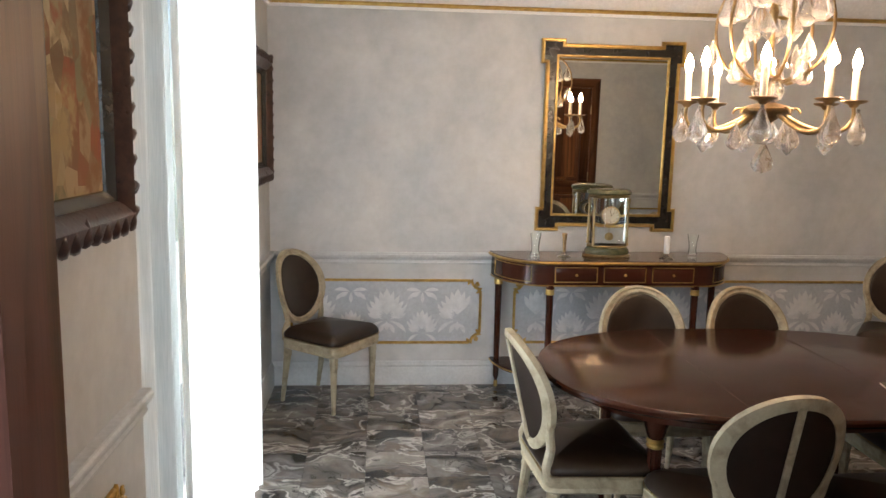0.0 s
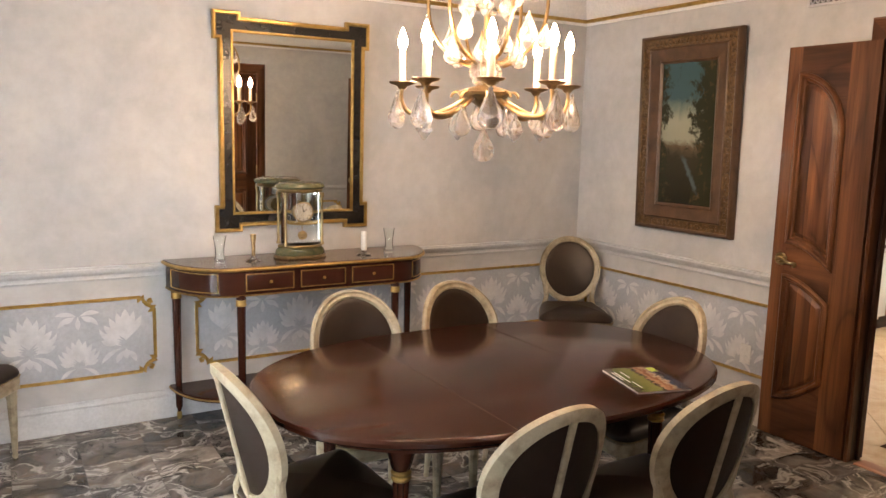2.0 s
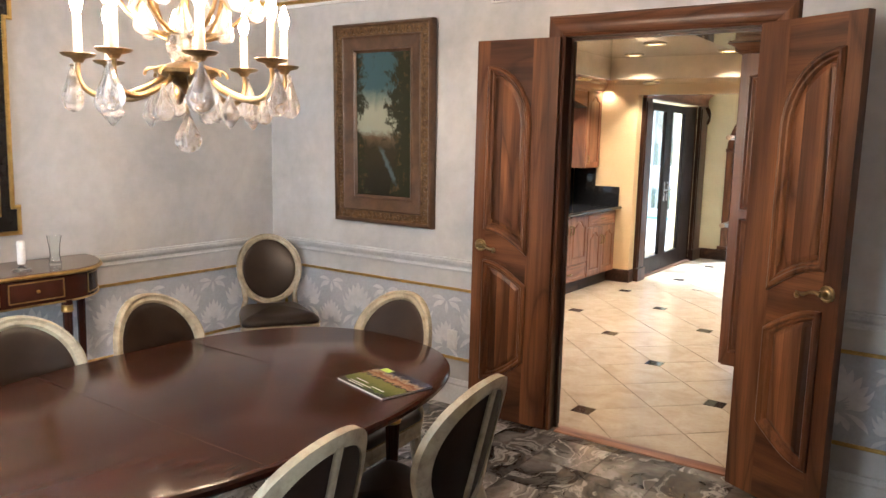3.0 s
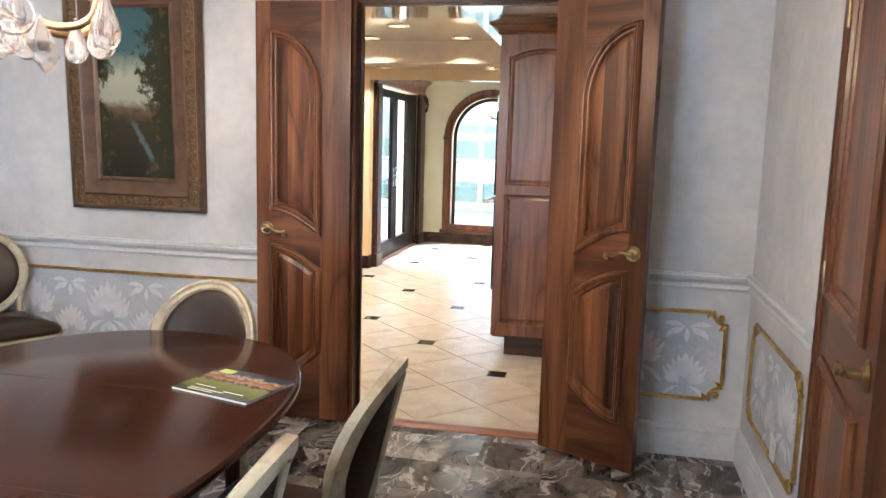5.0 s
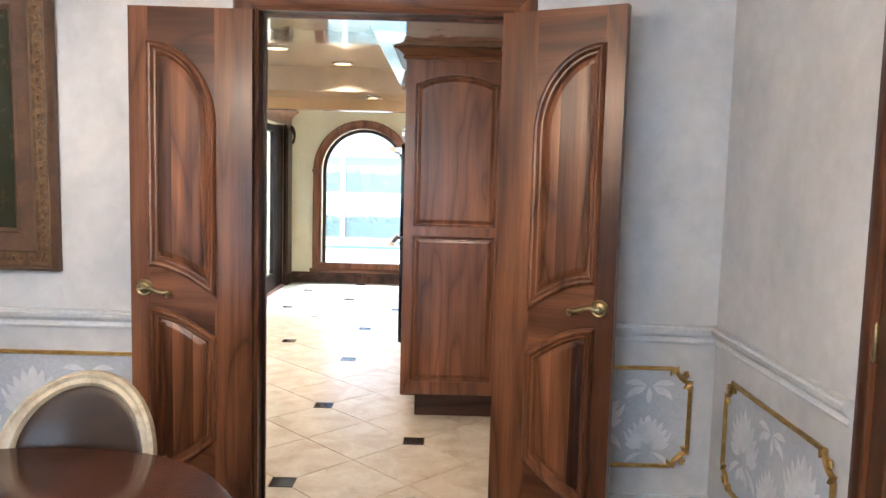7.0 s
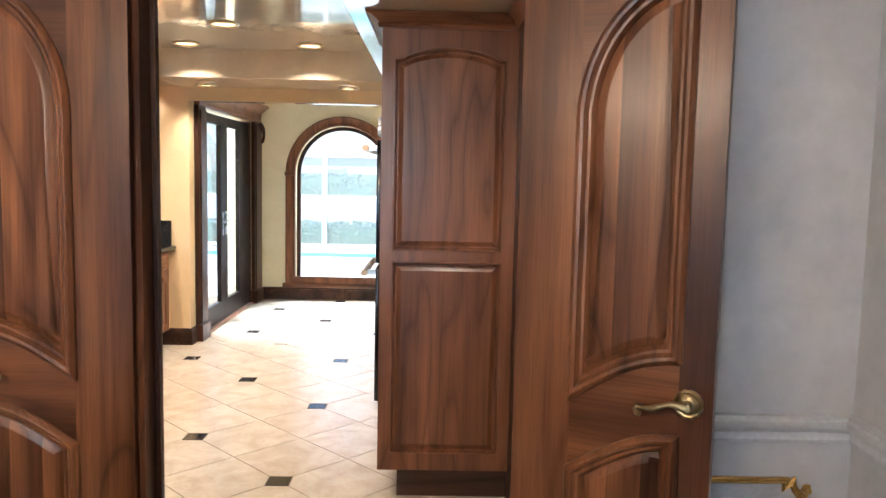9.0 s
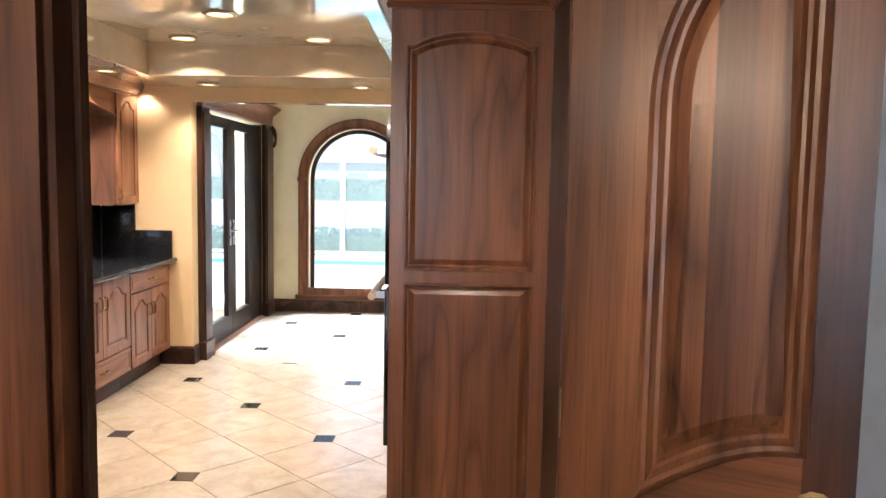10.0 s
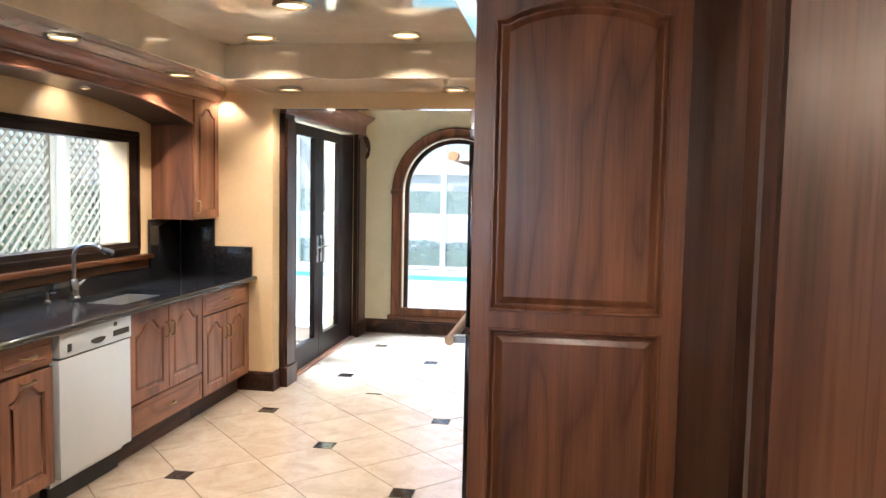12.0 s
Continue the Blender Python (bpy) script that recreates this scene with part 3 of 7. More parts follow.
# panels with damask stencil and gilded notched frames; local x runs along the wall, -y is out into the room
def notched(w, z0, z1, r=0.06):
    pts = []
    for cx, cz, sx, sz in ((0, z0, 1, 1), (w, z0, -1, 1), (w, z1, -1, -1), (0, z1, 1, -1)):
        a = [(cx + sx * r * math.cos(t), cz + sz * r * math.sin(t)) for t in [math.pi / 2 * i / 6 for i in range(7)]]
        a = [(cx + sx * (r + 0.018), cz), (cx + sx * (r + 0.018), cz + sz * 0.012)] + a + [(cx + sx * 0.012, cz + sz * (r + 0.018)), (cx, cz + sz * (r + 0.018))]
        pts += a if sx * sz < 0 else a[::-1]
    return pts


def petal(bm, x, z, ang, ln, wd, curl=0.0, y=0.0):
    """A leaf-shaped flake of stencil paint."""
    up, dn = [], []
    for i in range(7):
        t = i / 6
        h = wd * math.sin(math.pi * t ** 1.25) * 0.5
        a = ang + curl * t
        px, pz = x + ln * t * math.sin(ang + curl * t * 0.5), z + ln * t * math.cos(ang + curl * t * 0.5)
        up.append((px + h * math.cos(a), pz - h * math.sin(a)))
        dn.append((px - h * math.cos(a), pz + h * math.sin(a)))
    lp = [up[0], *up[1:-1], up[-1], *dn[1:-1][::-1]]
    y -= 0.00008 * (len(bm.faces) % 40)
    bm.faces.new([bm.verts.new((p, y, q)) for p, q in lp])


def palmette(bm, x, z, s, y, lo, hi):
    def fits(px, pz):
        return lo[0] < px < hi[0] and lo[1] < pz < hi[1]

    def one(dx, dz, ang, ln, wd, curl=0.0):
        for m in ((1, -1) if ang or dx else (1,)):
            ex, ez = x + s * (m * dx + ln * math.sin(m * ang)), z + s * (dz + ln * math.cos(ang))
            if fits(ex, ez) and fits(x + m * s * dx, z + s * dz):
                petal(bm, x + m * dx * s, z + dz * s, m * ang, ln * s, wd * s, m * curl, y)
    one(0, 0.06, 0, 0.32, 0.11)
    for k, ln in ((1, 0.33), (2, 0.32), (3, 0.30), (4, 0.27), (5, 0.23)):
        one(0.012 * k, 0.04 - 0.018 * k, 0.33 * k, ln, 0.085, -0.12 * k)
    one(0, -0.02, 0, 0.12, 0.13)
    one(0.05, -0.09, 1.25, 0.36, 0.06, -0.9)
    one(0.05, -0.12, 1.75, 0.30, 0.06, 0.9)
    one(0.02, -0.15, 2.3, 0.18, 0.07, 0.6)
    one(0, -0.12, math.pi, 0.14, 0.08)


def sprig(bm, x, z, s, y, lo, hi):
    for dx, ang, ln, curl in ((0, 0, 0.2, 0), (0.02, 1.0, 0.3, 0.9), (0.03, 0.5, 0.24, 0.6), (0.04, 1.7, 0.3, 0.9), (0.05, 2.4, 0.2, -0.9), (0, math.pi, 0.22, 0)):
        for m in ((1, -1) if ang not in (0, math.pi) else (1,)):
            ex, ez = x + s * m * ln, z + s * ln * math.cos(ang)
            if lo[0] < ex < hi[0] and lo[1] < ez < hi[1]:
                petal(bm, x + m * dx * s, z, m * ang, ln * s, 0.075 * s, m * curl, y)


def damask_panel(name, m, w, label, ends=True):
    z0, z1 = 0.284, 0.714
    top = thing(name, label, "wall panel", m, "damask wall panels", "structure")
    lp = notched(w, z0, z1)
    part("ground", plate(lp, 0.004, place=lambda x, y, z: (x, y - 0.002, z)), panel_blue, top, "", 0)
    bm = bmesh.new()
    band(lp, [(-0.004, 0.0), (-0.004, 0.009), (0.001, 0.013), (0.005, 0.010), (0.009, 0.013), (0.013, 0.008), (0.013, 0.0)], -0.004, bm)
    part("gilt_border", bm, gold, top, "gilded moulding with notched corners")
    for cx in (0, w):
        for cz in (z0, z1):
            sx, sz = (1 if cx == 0 else -1), (1 if cz == z0 else -1)
            bm = bmesh.new()
            for k in range(4):
                a = k * 1.3
                pts = [(cx + sx * (0.030 + 0.017 * (1 - t) * math.cos(a + 4 * t)), -0.012 - 0.004 * t, cz + sz * (0.030 + 0.017 * (1 - t) * math.sin(a + 4 * t))) for t in [i / 6 for i in range(7)]]
                tube(pts, [0.005 - 0.0004 * i for i in range(7)], 6, bm)
            part("corner_scroll", bm, gold, top, "gilded scroll")
    bm = bmesh.new()
    lo, hi = (0.03, z0 + 0.02), (w - 0.03, z1 - 0.02)
    n = max(2, int(w / 0.235))
    off = (w - (n - 1) * 0.235) / 2
    for i in range(n):
        x = off + i * 0.235
        if i % 2 == 0:
            palmette(bm, x, 0.485, 0.44, -0.0052, lo, hi)
        else:
            palmette(bm, x, 0.385, 0.33, -0.0052, lo, hi)
            sprig(bm, x, 0.63, 0.34, -0.0052, lo, hi)
    part("stencil", bm, stencil_white, top, "whitish damask stencil", 0)
    return top


damask_panel("wall_panel", pose(-0.62, N, 0), 1.25, "blue-grey damask stencilled panel with gilded border")
damask_panel("wall_panel", pose(0.85, N, 0), 2.66, "long blue-grey damask panel behind the console table")
damask_panel("wall_panel", pose(E, 4.78, 0, 0, 0, -90), 1.80, "blue-grey damask panel under the landscape painting")
damask_panel("wall_panel", pose(E, 1.455, 0, 0, 0, -90), 0.585, "blue-grey damask panel behind the open door leaf")
damask_panel("wall_panel", pose(3.48, S, 0, 0, 0, 180), 0.85, "blue-grey damask panel beside the hall door")
damask_panel("wall_panel", pose(W, S + 0.14, 0, 0, 0, 90), 1.10, "blue-grey damask panel under the carved picture")

# ---- the kitchen and breakfast room shell ----
KX0, KX1, KN, KS = E + 0.11, 8.25, 4.80, 0.85
FX, FN, FS = 10.82, 4.05, 0.85
STUB = 8.36
SOF, TRAY = 2.234, 2.45
wall("wall_kitchen_north", "y", KN, KN + 0.2, KX0, STUB, 0, 2.75, [(5.5, 7.56, 1.12, 1.90)], kitchen_wall, "yellow plaster wall with the window over the sink")
wall("wall_kitchen_west", "x", E + 0.085, E + 0.11, KS, KN, 0, 2.75, [(1.665, 2.71, 0, 2.15)], kitchen_wall, "yellow plaster kitchen side of the dining room wall")
wall("wall_kitchen_south", "y", KS - 0.2, KS, KX0, FX + 0.2, 0, 2.75, [], kitchen_wall, "yellow plaster wall closing the kitchen")
wall("wall_stub", "x", KX1, STUB, KS, KN, 0, 2.75, [(1.35, FN, 0, 2.125)], kitchen_wall, "yellow wall with a wide opening to the breakfast room")
wall("wall_far", "x", FX, FX + 0.22, FS, FN + 0.3, 0, 2.75, [(2.47, 3.60, 0.20, 2.09)], pale_yellow, "pale yellow wall with a tall arched window")
wall("wall_french", "y", FN, FN + 0.3, STUB, FX, 0, 2.75, [(8.60, 10.45, 0.0, 2.10)], pale_yellow, "pale yellow wall with the french doors")
structure(part("ceiling_tray", boxes((KX0, 7.56, 2.33, 4.10, TRAY, TRAY + 0.1)), lacquer_ceiling, None, "", 0), "glossy cream lacquered tray ceiling", "ceiling")
structure(part("ceiling_soffit", boxes((7.56, KX1, KS, 4.10, SOF, 2.75), (KX0, KX1, 4.10, KN, SOF, 2.75), (KX0, 7.56, KS, 2.33, SOF, 2.75), bevel=0.004), lacquer_ceiling, None, "", 0), "glossy cream lacquered ceiling soffit", "ceiling")
structure(part("ceiling_breakfast", boxes((STUB, FX, FS, FN + 0.3, 2.62, 2.75)), white_paint, None, "", 0), "white ceiling of the breakfast room", "ceiling")
structure(part("soffit_edge", boxes((KX1 + 0.002, STUB - 0.002, 1.35, FN, 2.119, 2.125)), lacquer_ceiling, None, "", 0), "glossy cream underside of the opening", "trim")
structure(part("kitchen_subfloor", boxes((E + 0.02, FX + 0.1, KS - 0.1, KN + 0.1, -0.12, -0.004)), grout, None, "", 0), "grout bed under the kitchen tiles", "floor")
structure(part("threshold", boxes((E - 0.02, E + 0.075, 1.69, 2.66, -0.01, 0.006), bevel=0.003), wood("threshold_wood", 1, (0.2, 0.09, 0.06), (0.3, 0.15, 0.1), (0.4, 0.22, 0.15)), None), "reddish wooden threshold strip in the doorway", "threshold")
KB = [(0, 0), (0.02, 0), (0.02, 0.105), (0.014, 0.115), (0.016, 0.128), (0.008, 0.14), (0, 0.145)]
bm = bmesh.new()
for a, b, out, tr in (((KX1, KN), (KX1, FN), (-1, 0), (0, -1)), ((KX1, FN), (STUB, FN), (0, -1), (-1, 0)), ((FX, FN), (FX, FS), (-1, 0), (1, 0)), ((10.79, FN), (FX, FN), (0, -1), (0, 1))):
    run(KB, a, b, out, bm, tr)
structure(part("kitchen_baseboard", bm, darkwood[0]), "dark brown moulded wooden baseboard", "baseboard")

# casing of the double doors, dining side
CAS = [(0.0, 0.0), (0.0, 0.028), (0.012, 0.034), (0.024, 0.026), (0.05, 0.022), (0.07, 0.026), (0.085, 0.020), (0.10, 0.018), (0.112, 0.0)]


def casing(name, w, h, mat, label, m, wide=0.112):
    """Moulded casing round an opening w wide, h high; local x along the wall, -y out."""
    top = thing(name, label, "door casing", m, "", "structure")
    k = wide / 0.112
    for side, nm in ((0, "side_casing"), (1, "side_casing"), (2, "head_casing")):
        bm = bmesh.new()
        rows = []
        for d, o in CAS:
            d *= k
            if side == 2:
                rows.append([bm.verts.new((-d, -o, h + d)), bm.verts.new((w + d, -o, h + d))])
            elif side == 0:
                rows.append([bm.verts.new((-d, -o, 0)), bm.verts.new((-d, -o, h + d))])
            else:
                rows.append([bm.verts.new((w + d, -o, 0)), bm.verts.new((w + d, -o, h + d))])
        for a, b in zip(rows, rows[1:]):
            bm.faces.new((a[0], a[1], b[1], b[0]))
        part(nm, bm, mat[0] if side == 2 else mat[2], top)
    return top


def jamb(name, w, h, depth, mat, label, m, t=0.02):
    """Lining of an opening: local x along the wall, y from 0 to depth."""
    top = thing(name, label, "door jamb", m, "", "structure")
    part("side_lining", boxes((-t, 0, 0, depth, 0, h)), mat[2], top, "", 0)
    part("side_lining", boxes((w, w + t, 0, depth, 0, h)), mat[2], top, "", 0)
    part("head_lining", boxes((-t, w + t, 0, depth, h, h + t)), mat[0], top, "", 0)
    part("door_stop", boxes((0, 0.014, depth * 0.42, depth * 0.62, 0, h), (w - 0.014, w, depth * 0.42, depth * 0.62, 0, h), (0.014, w - 0.014, depth * 0.42, depth * 0.62, h - 0.014, h)), mat[2], top, "", 0)
    return top


casing("kitchen_door_casing", 1.005, 2.13, walnut, "walnut moulded casing round the double doorway", pose(E, 2.69, 0, 0, 0, -90))
# Lining is darker than its casing: shade in the reveal, put into the wood.
jamb("kitchen_door_jamb", 1.005, 2.13, 0.11, darkwood, "walnut lining of the double doorway, shade put into its colour", pose(E, 2.69, 0, 0, 0, -90))
casing("kitchen_side_casing", 1.045, 2.15, walnut, "walnut casing on the kitchen side of the doorway", pose(E + 0.11, 1.665, 0, 0, 0, 90))
casing("hall_door_casing", 0.835, 2.13, walnut, "walnut casing round the hall door", pose(2.44, S, 0, 0, 0, 180))
jamb("hall_door_jamb", 0.835, 2.13, 0.2, walnut, "walnut lining of the hall doorway", pose(2.44, S, 0, 0, 0, 180))
casing("entrance_casing", 1.167, 2.13, walnut, "walnut casing round the entrance from the hall", pose(0.78, S, 0, 0, 0, 180))
jamb("entrance_jamb", 1.167, 2.13, 0.2, [jambwood] * 3, "reddish brown wooden lining of the entrance", pose(0.78, S, 0, 0, 0, 180))


# ---- double doors ----
def lever(parent, x, y, z, side, mat, reach=0.10):
    """A rose with a scrolled lever; side is the way the lever points along x, -y is out."""
    rose = part("rose", lathe([(0.0, 0), (0.040, 0), (0.041, 0.005), (0.034, 0.010), (0.028, 0.008), (0.023, 0.013), (0.014, 0.015), (0.012, 0.05), (0.0, 0.052)], 24, flutes=12, depth=0.05), mat, parent, "round brass rose with leaf edge")
    rose.matrix_local = pose(x, y, z, 90) @ Matrix.Scale(0.88, 4)
    pts = [(side * reach * t, -0.045 - 0.006 * math.sin(3.1 * t), 0.008 * math.sin(5.5 * t) - 0.004 * t) for t in [i / 10 for i in range(11)]]
    pts += [(side * (reach + 0.012 * math.sin(a)), -0.045, -0.004 - 0.012 * (1 - math.cos(a))) for a in (0.8, 1.6, 2.4, 3.2)]
    h = part("lever_handle", tube(pts, [0.010, 0.0095, 0.008, 0.007, 0.0065, 0.007, 0.008, 0.0085, 0.008, 0.007, 0.007, 0.0075, 0.008, 0.008, 0.006], 10), mat, parent, "scrolled aged brass lever")
    h.matrix_local = pose(x, y, z)


def moulded_panel(parent, loop, t, mat, sides=(-1, 1), deep=0.010):
    """A raised field with a moulding round it, set into the opening loop of a door t thick."""
    for s in sides:
        k = -s
        bm = bmesh.new()
        band(loop, [(-0.006, -0.001), (-0.006, 0.008), (-0.001, 0.015), (0.006, 0.019), (0.014, 0.017), (0.019, 0.008), (0.023, 0.004), (0.030, 0.003), (0.036, -0.004), (0.040, -0.011)], -t / 2, bm)
        if s > 0:
            for v in bm.verts:
                v.co.y = -v.co.y
        part("panel_moulding", bm, mat, parent)
    lp, lp2 = inset(loop, 0.022), inset(loop, 0.058)
    part("panel", plate(lp, t - 0.022), mat, parent, "", 20)
    for s in sides:
        bm = bmesh.new()
        band(lp2, [(-0.022, -0.012), (-0.003, -0.004), (0, -0.003), (0.004, -0.002)], -t / 2, bm)
        inner = inset(lp2, 0.004)
        f = bm.faces.new([bm.verts.new((x, -t / 2 + 0.002, z)) for x, z in inner])
        bmesh.ops.triangulate(bm, faces=[f])
        if s > 0:
            for v in bm.verts:
                v.co.y = -v.co.y
        part("raised_field", bm, walnut_boards, parent, "glued-up walnut boards of uneven tone", 20)


def arched_leaf(name, m, label, hinge_left, group):
    """One narrow leaf of the pair; local x runs from the hinge, or to it; -y is the face seen."""
    w, h, t = 0.49, 2.12, 0.044
    top = thing(name, label, "door", m, group)
    f = (lambda u: u) if hinge_left else (lambda u: w - u)

    def fx(loop):
        lp = [(f(u), z) for u, z in loop]
        return lp if hinge_left else lp[::-1]
    a, b = 0.150, 0.412
    part("hinge_stile", plate(fx([(0, 0), (a, 0), (a, h), (0, h)]), t), walnut[2], top, "", 0)
    part("meeting_stile", plate(fx([(b, 0), (w, 0), (w, h), (b, h)]), t), walnut[2], top, "", 0)
    up = arc(b, 1.655, b - a, 0.325, 180, 90)
    part("top_rail", plate(fx([(a, h), *up, (b, h)]), t - 0.0006), walnut[0], top, "", 0)
    low_a = [(a + (b - a) * i / 10, 0.97 + 0.12 * math.sin(math.pi / 2 * i / 10)) for i in range(11)]
    low_b = [(a + (b - a) * i / 10, 0.79 + 0.12 * math.sin(math.pi / 2 * i / 10)) for i in range(11)]
    part("lock_rail", plate(fx([*low_b, *low_a[::-1]]), t - 0.0006), walnut[0], top, "", 0)
    bowl = [(a + (b - a) * i / 10, 0.36 - 0.14 * math.sin(math.pi / 2 * i / 10)) for i in range(11)]
    part("bottom_rail", plate(fx([(a, 0), (b, 0), *bowl[::-1]]), t - 0.0006), walnut[0], top, "", 0)
    moulded_panel(top, fx([*low_a, *up[::-1]]), t, walnut[2])
    moulded_panel(top, fx([*bowl, *low_b[::-1]]), t, walnut[2])
    lever(top, f(w - 0.055), -t / 2, 0.995, -1 if hinge_left else 1, brass)
    for z in (0.25, 1.08, 1.87):
        hb = lathe([(0.0, -0.055), (0.004, -0.052), (0.0075, -0.045), (0.0075, 0.045), (0.004, 0.052), (0.0, 0.055)], 10, (f(-0.006), t / 2 - 0.01), z)
        part("hinge", hb, brass, top, "dark brass butt hinge")
    return top


# left leaf folded back to the wall, right leaf standing off it
arched_leaf("door_leaf", pose(3.583, 3.200, 0.008, 0, 0, -90) @ pose(0, 0.022, 0, 0, 0, 1.8), "open walnut double door leaf with arched raised panels", False, "kitchen double doors")
arched_leaf("door_leaf", pose(3.560, 1.716, 0.008, 0, 0, -117.3) @ pose(0, 0.022, 0), "half open walnut double door leaf with arched panels", True, "kitchen double doors")


def panel_leaf(name, m, label):
    w, h, t = 0.82, 2.12, 0.044
    top = thing(name, label, "door", m)
    part("hinge_stile", plate([(0, 0), (0.12, 0), (0.12, h), (0, h)], t), walnut[2], top, "", 0)
    part("lock_stile", plate([(w - 0.12, 0), (w, 0), (w, h), (w - 0.12, h)], t), walnut[2], top, "", 0)
    for z0, z1, nm in ((0, 0.24, "bottom_rail"), (0.86, 1.04, "lock_rail"), (2.0, h, "top_rail")):
        part(nm, plate([(0.12, z0), (w - 0.12, z0), (w - 0.12, z1), (0.12, z1)], t - 0.0006), walnut[0], top, "", 0)
    moulded_panel(top, [(0.12, 1.04), (w - 0.12, 1.04), (w - 0.12, 2.0), (0.12, 2.0)], t, walnut[2])
    moulded_panel(top, [(0.12, 0.24), (w - 0.12, 0.24), (w - 0.12, 0.86), (0.12, 0.86)], t, walnut[2])
    lever(top, w - 0.06, -t / 2, 0.99, -1, brass)
    for z in (0.25, 1.08, 1.87):
        part("hinge", lathe([(0.0, -0.055), (0.004, -0.052), (0.0075, -0.045), (0.0075, 0.045), (0.004, 0.052), (0.0, 0.055)], 10, (-0.004, -t / 2 - 0.004), z), brass, top, "brass butt hinge")


panel_leaf("hall_door", pose(2.437, S + 0.004, 0.008, 0, 0, 180) @ pose(0, 0, 0, 0, 0, -8), "walnut panelled hall door standing slightly ajar")

# ---- marble-look table, chairs ----
TX, TY, TA, TB, TN = 1.535, 2.885, 0.93, 0.615, 2.45


def oval(a, b, n=2.45, seg=72):
    out = []
    for i in range(seg):
        t = 2 * math.pi * i / seg
        c, s = math.cos(t), math.sin(t)
        out.append((a * math.copysign(abs(c) ** (2 / n), c), b * math.copysign(abs(s) ** (2 / n), s)))
    return out


def stack(layers, bm=None):
    """Skins a list of (loop in x, y; z) one on the other."""
    bm = bm or bmesh.new()
    rows = [[bm.verts.new((x, y, z)) for x, y in lp] for lp, z in layers]
    for a, b in zip(rows, rows[1:]):
        for i in range(len(a)):
            j = (i + 1) % len(a)
            bm.faces.new((a[i], a[j], b[j], b[i]))
    bm.faces.new(rows[0][::-1])
    bm.faces.new(rows[-1])
    return bm


def table():
    top = thing("dining_table", "oval polished mahogany dining table on fluted legs", "table", pose(TX, TY, 0))
    o = lambda d: oval(TA - d, TB - d, TN)
    part("tabletop", stack([(o(0.03), 0.716), (o(0.008), 0.718), (o(0.0), 0.726), (o(0.0), 0.738), (o(0.006), 0.746), (o(0.016), 0.75)]), mahogany[0], top, "glossy red-brown oval top", 25)
    for x in (-0.31, 0.31):
        part("leaf_joint", boxes((x - 0.0006, x + 0.0006, -TB + 0.05, TB - 0.05, 0.7495, 0.7504)), darkwood[1], top, "fine dark joint between leaves", 0)
    part("apron", stack([(oval(TA - 0.15, TB - 0.15, TN), 0.645), (oval(TA - 0.15, TB - 0.15, TN), 0.716)]), mahogany[0], top, "", 25)
    for x in (-0.565, 0.565):
        for y in (-0.30, 0.30):
            leg = part("leg", lathe([(0.0, 0.0), (0.010, 0.0), (0.014, 0.012), (0.012, 0.04), (0.016, 0.05), (0.024, 0.44), (0.027, 0.535)], 24, (x, y), 0, None, (1, 1), 12, 0.16), mahogany[2], top, "fluted tapering leg")
            part("collar", lathe([(0.026, 0.532), (0.031, 0.535), (0.033, 0.543), (0.029, 0.550), (0.033, 0.556), (0.034, 0.562), (0.028, 0.570)], 24, (x, y)), gold, leg, "gilt brass collar")
            part("block", lathe([(0.028, 0.569), (0.033, 0.58), (0.044, 0.62), (0.052, 0.650)], 24, (x, y)), mahogany[2], leg)
    return top


table()


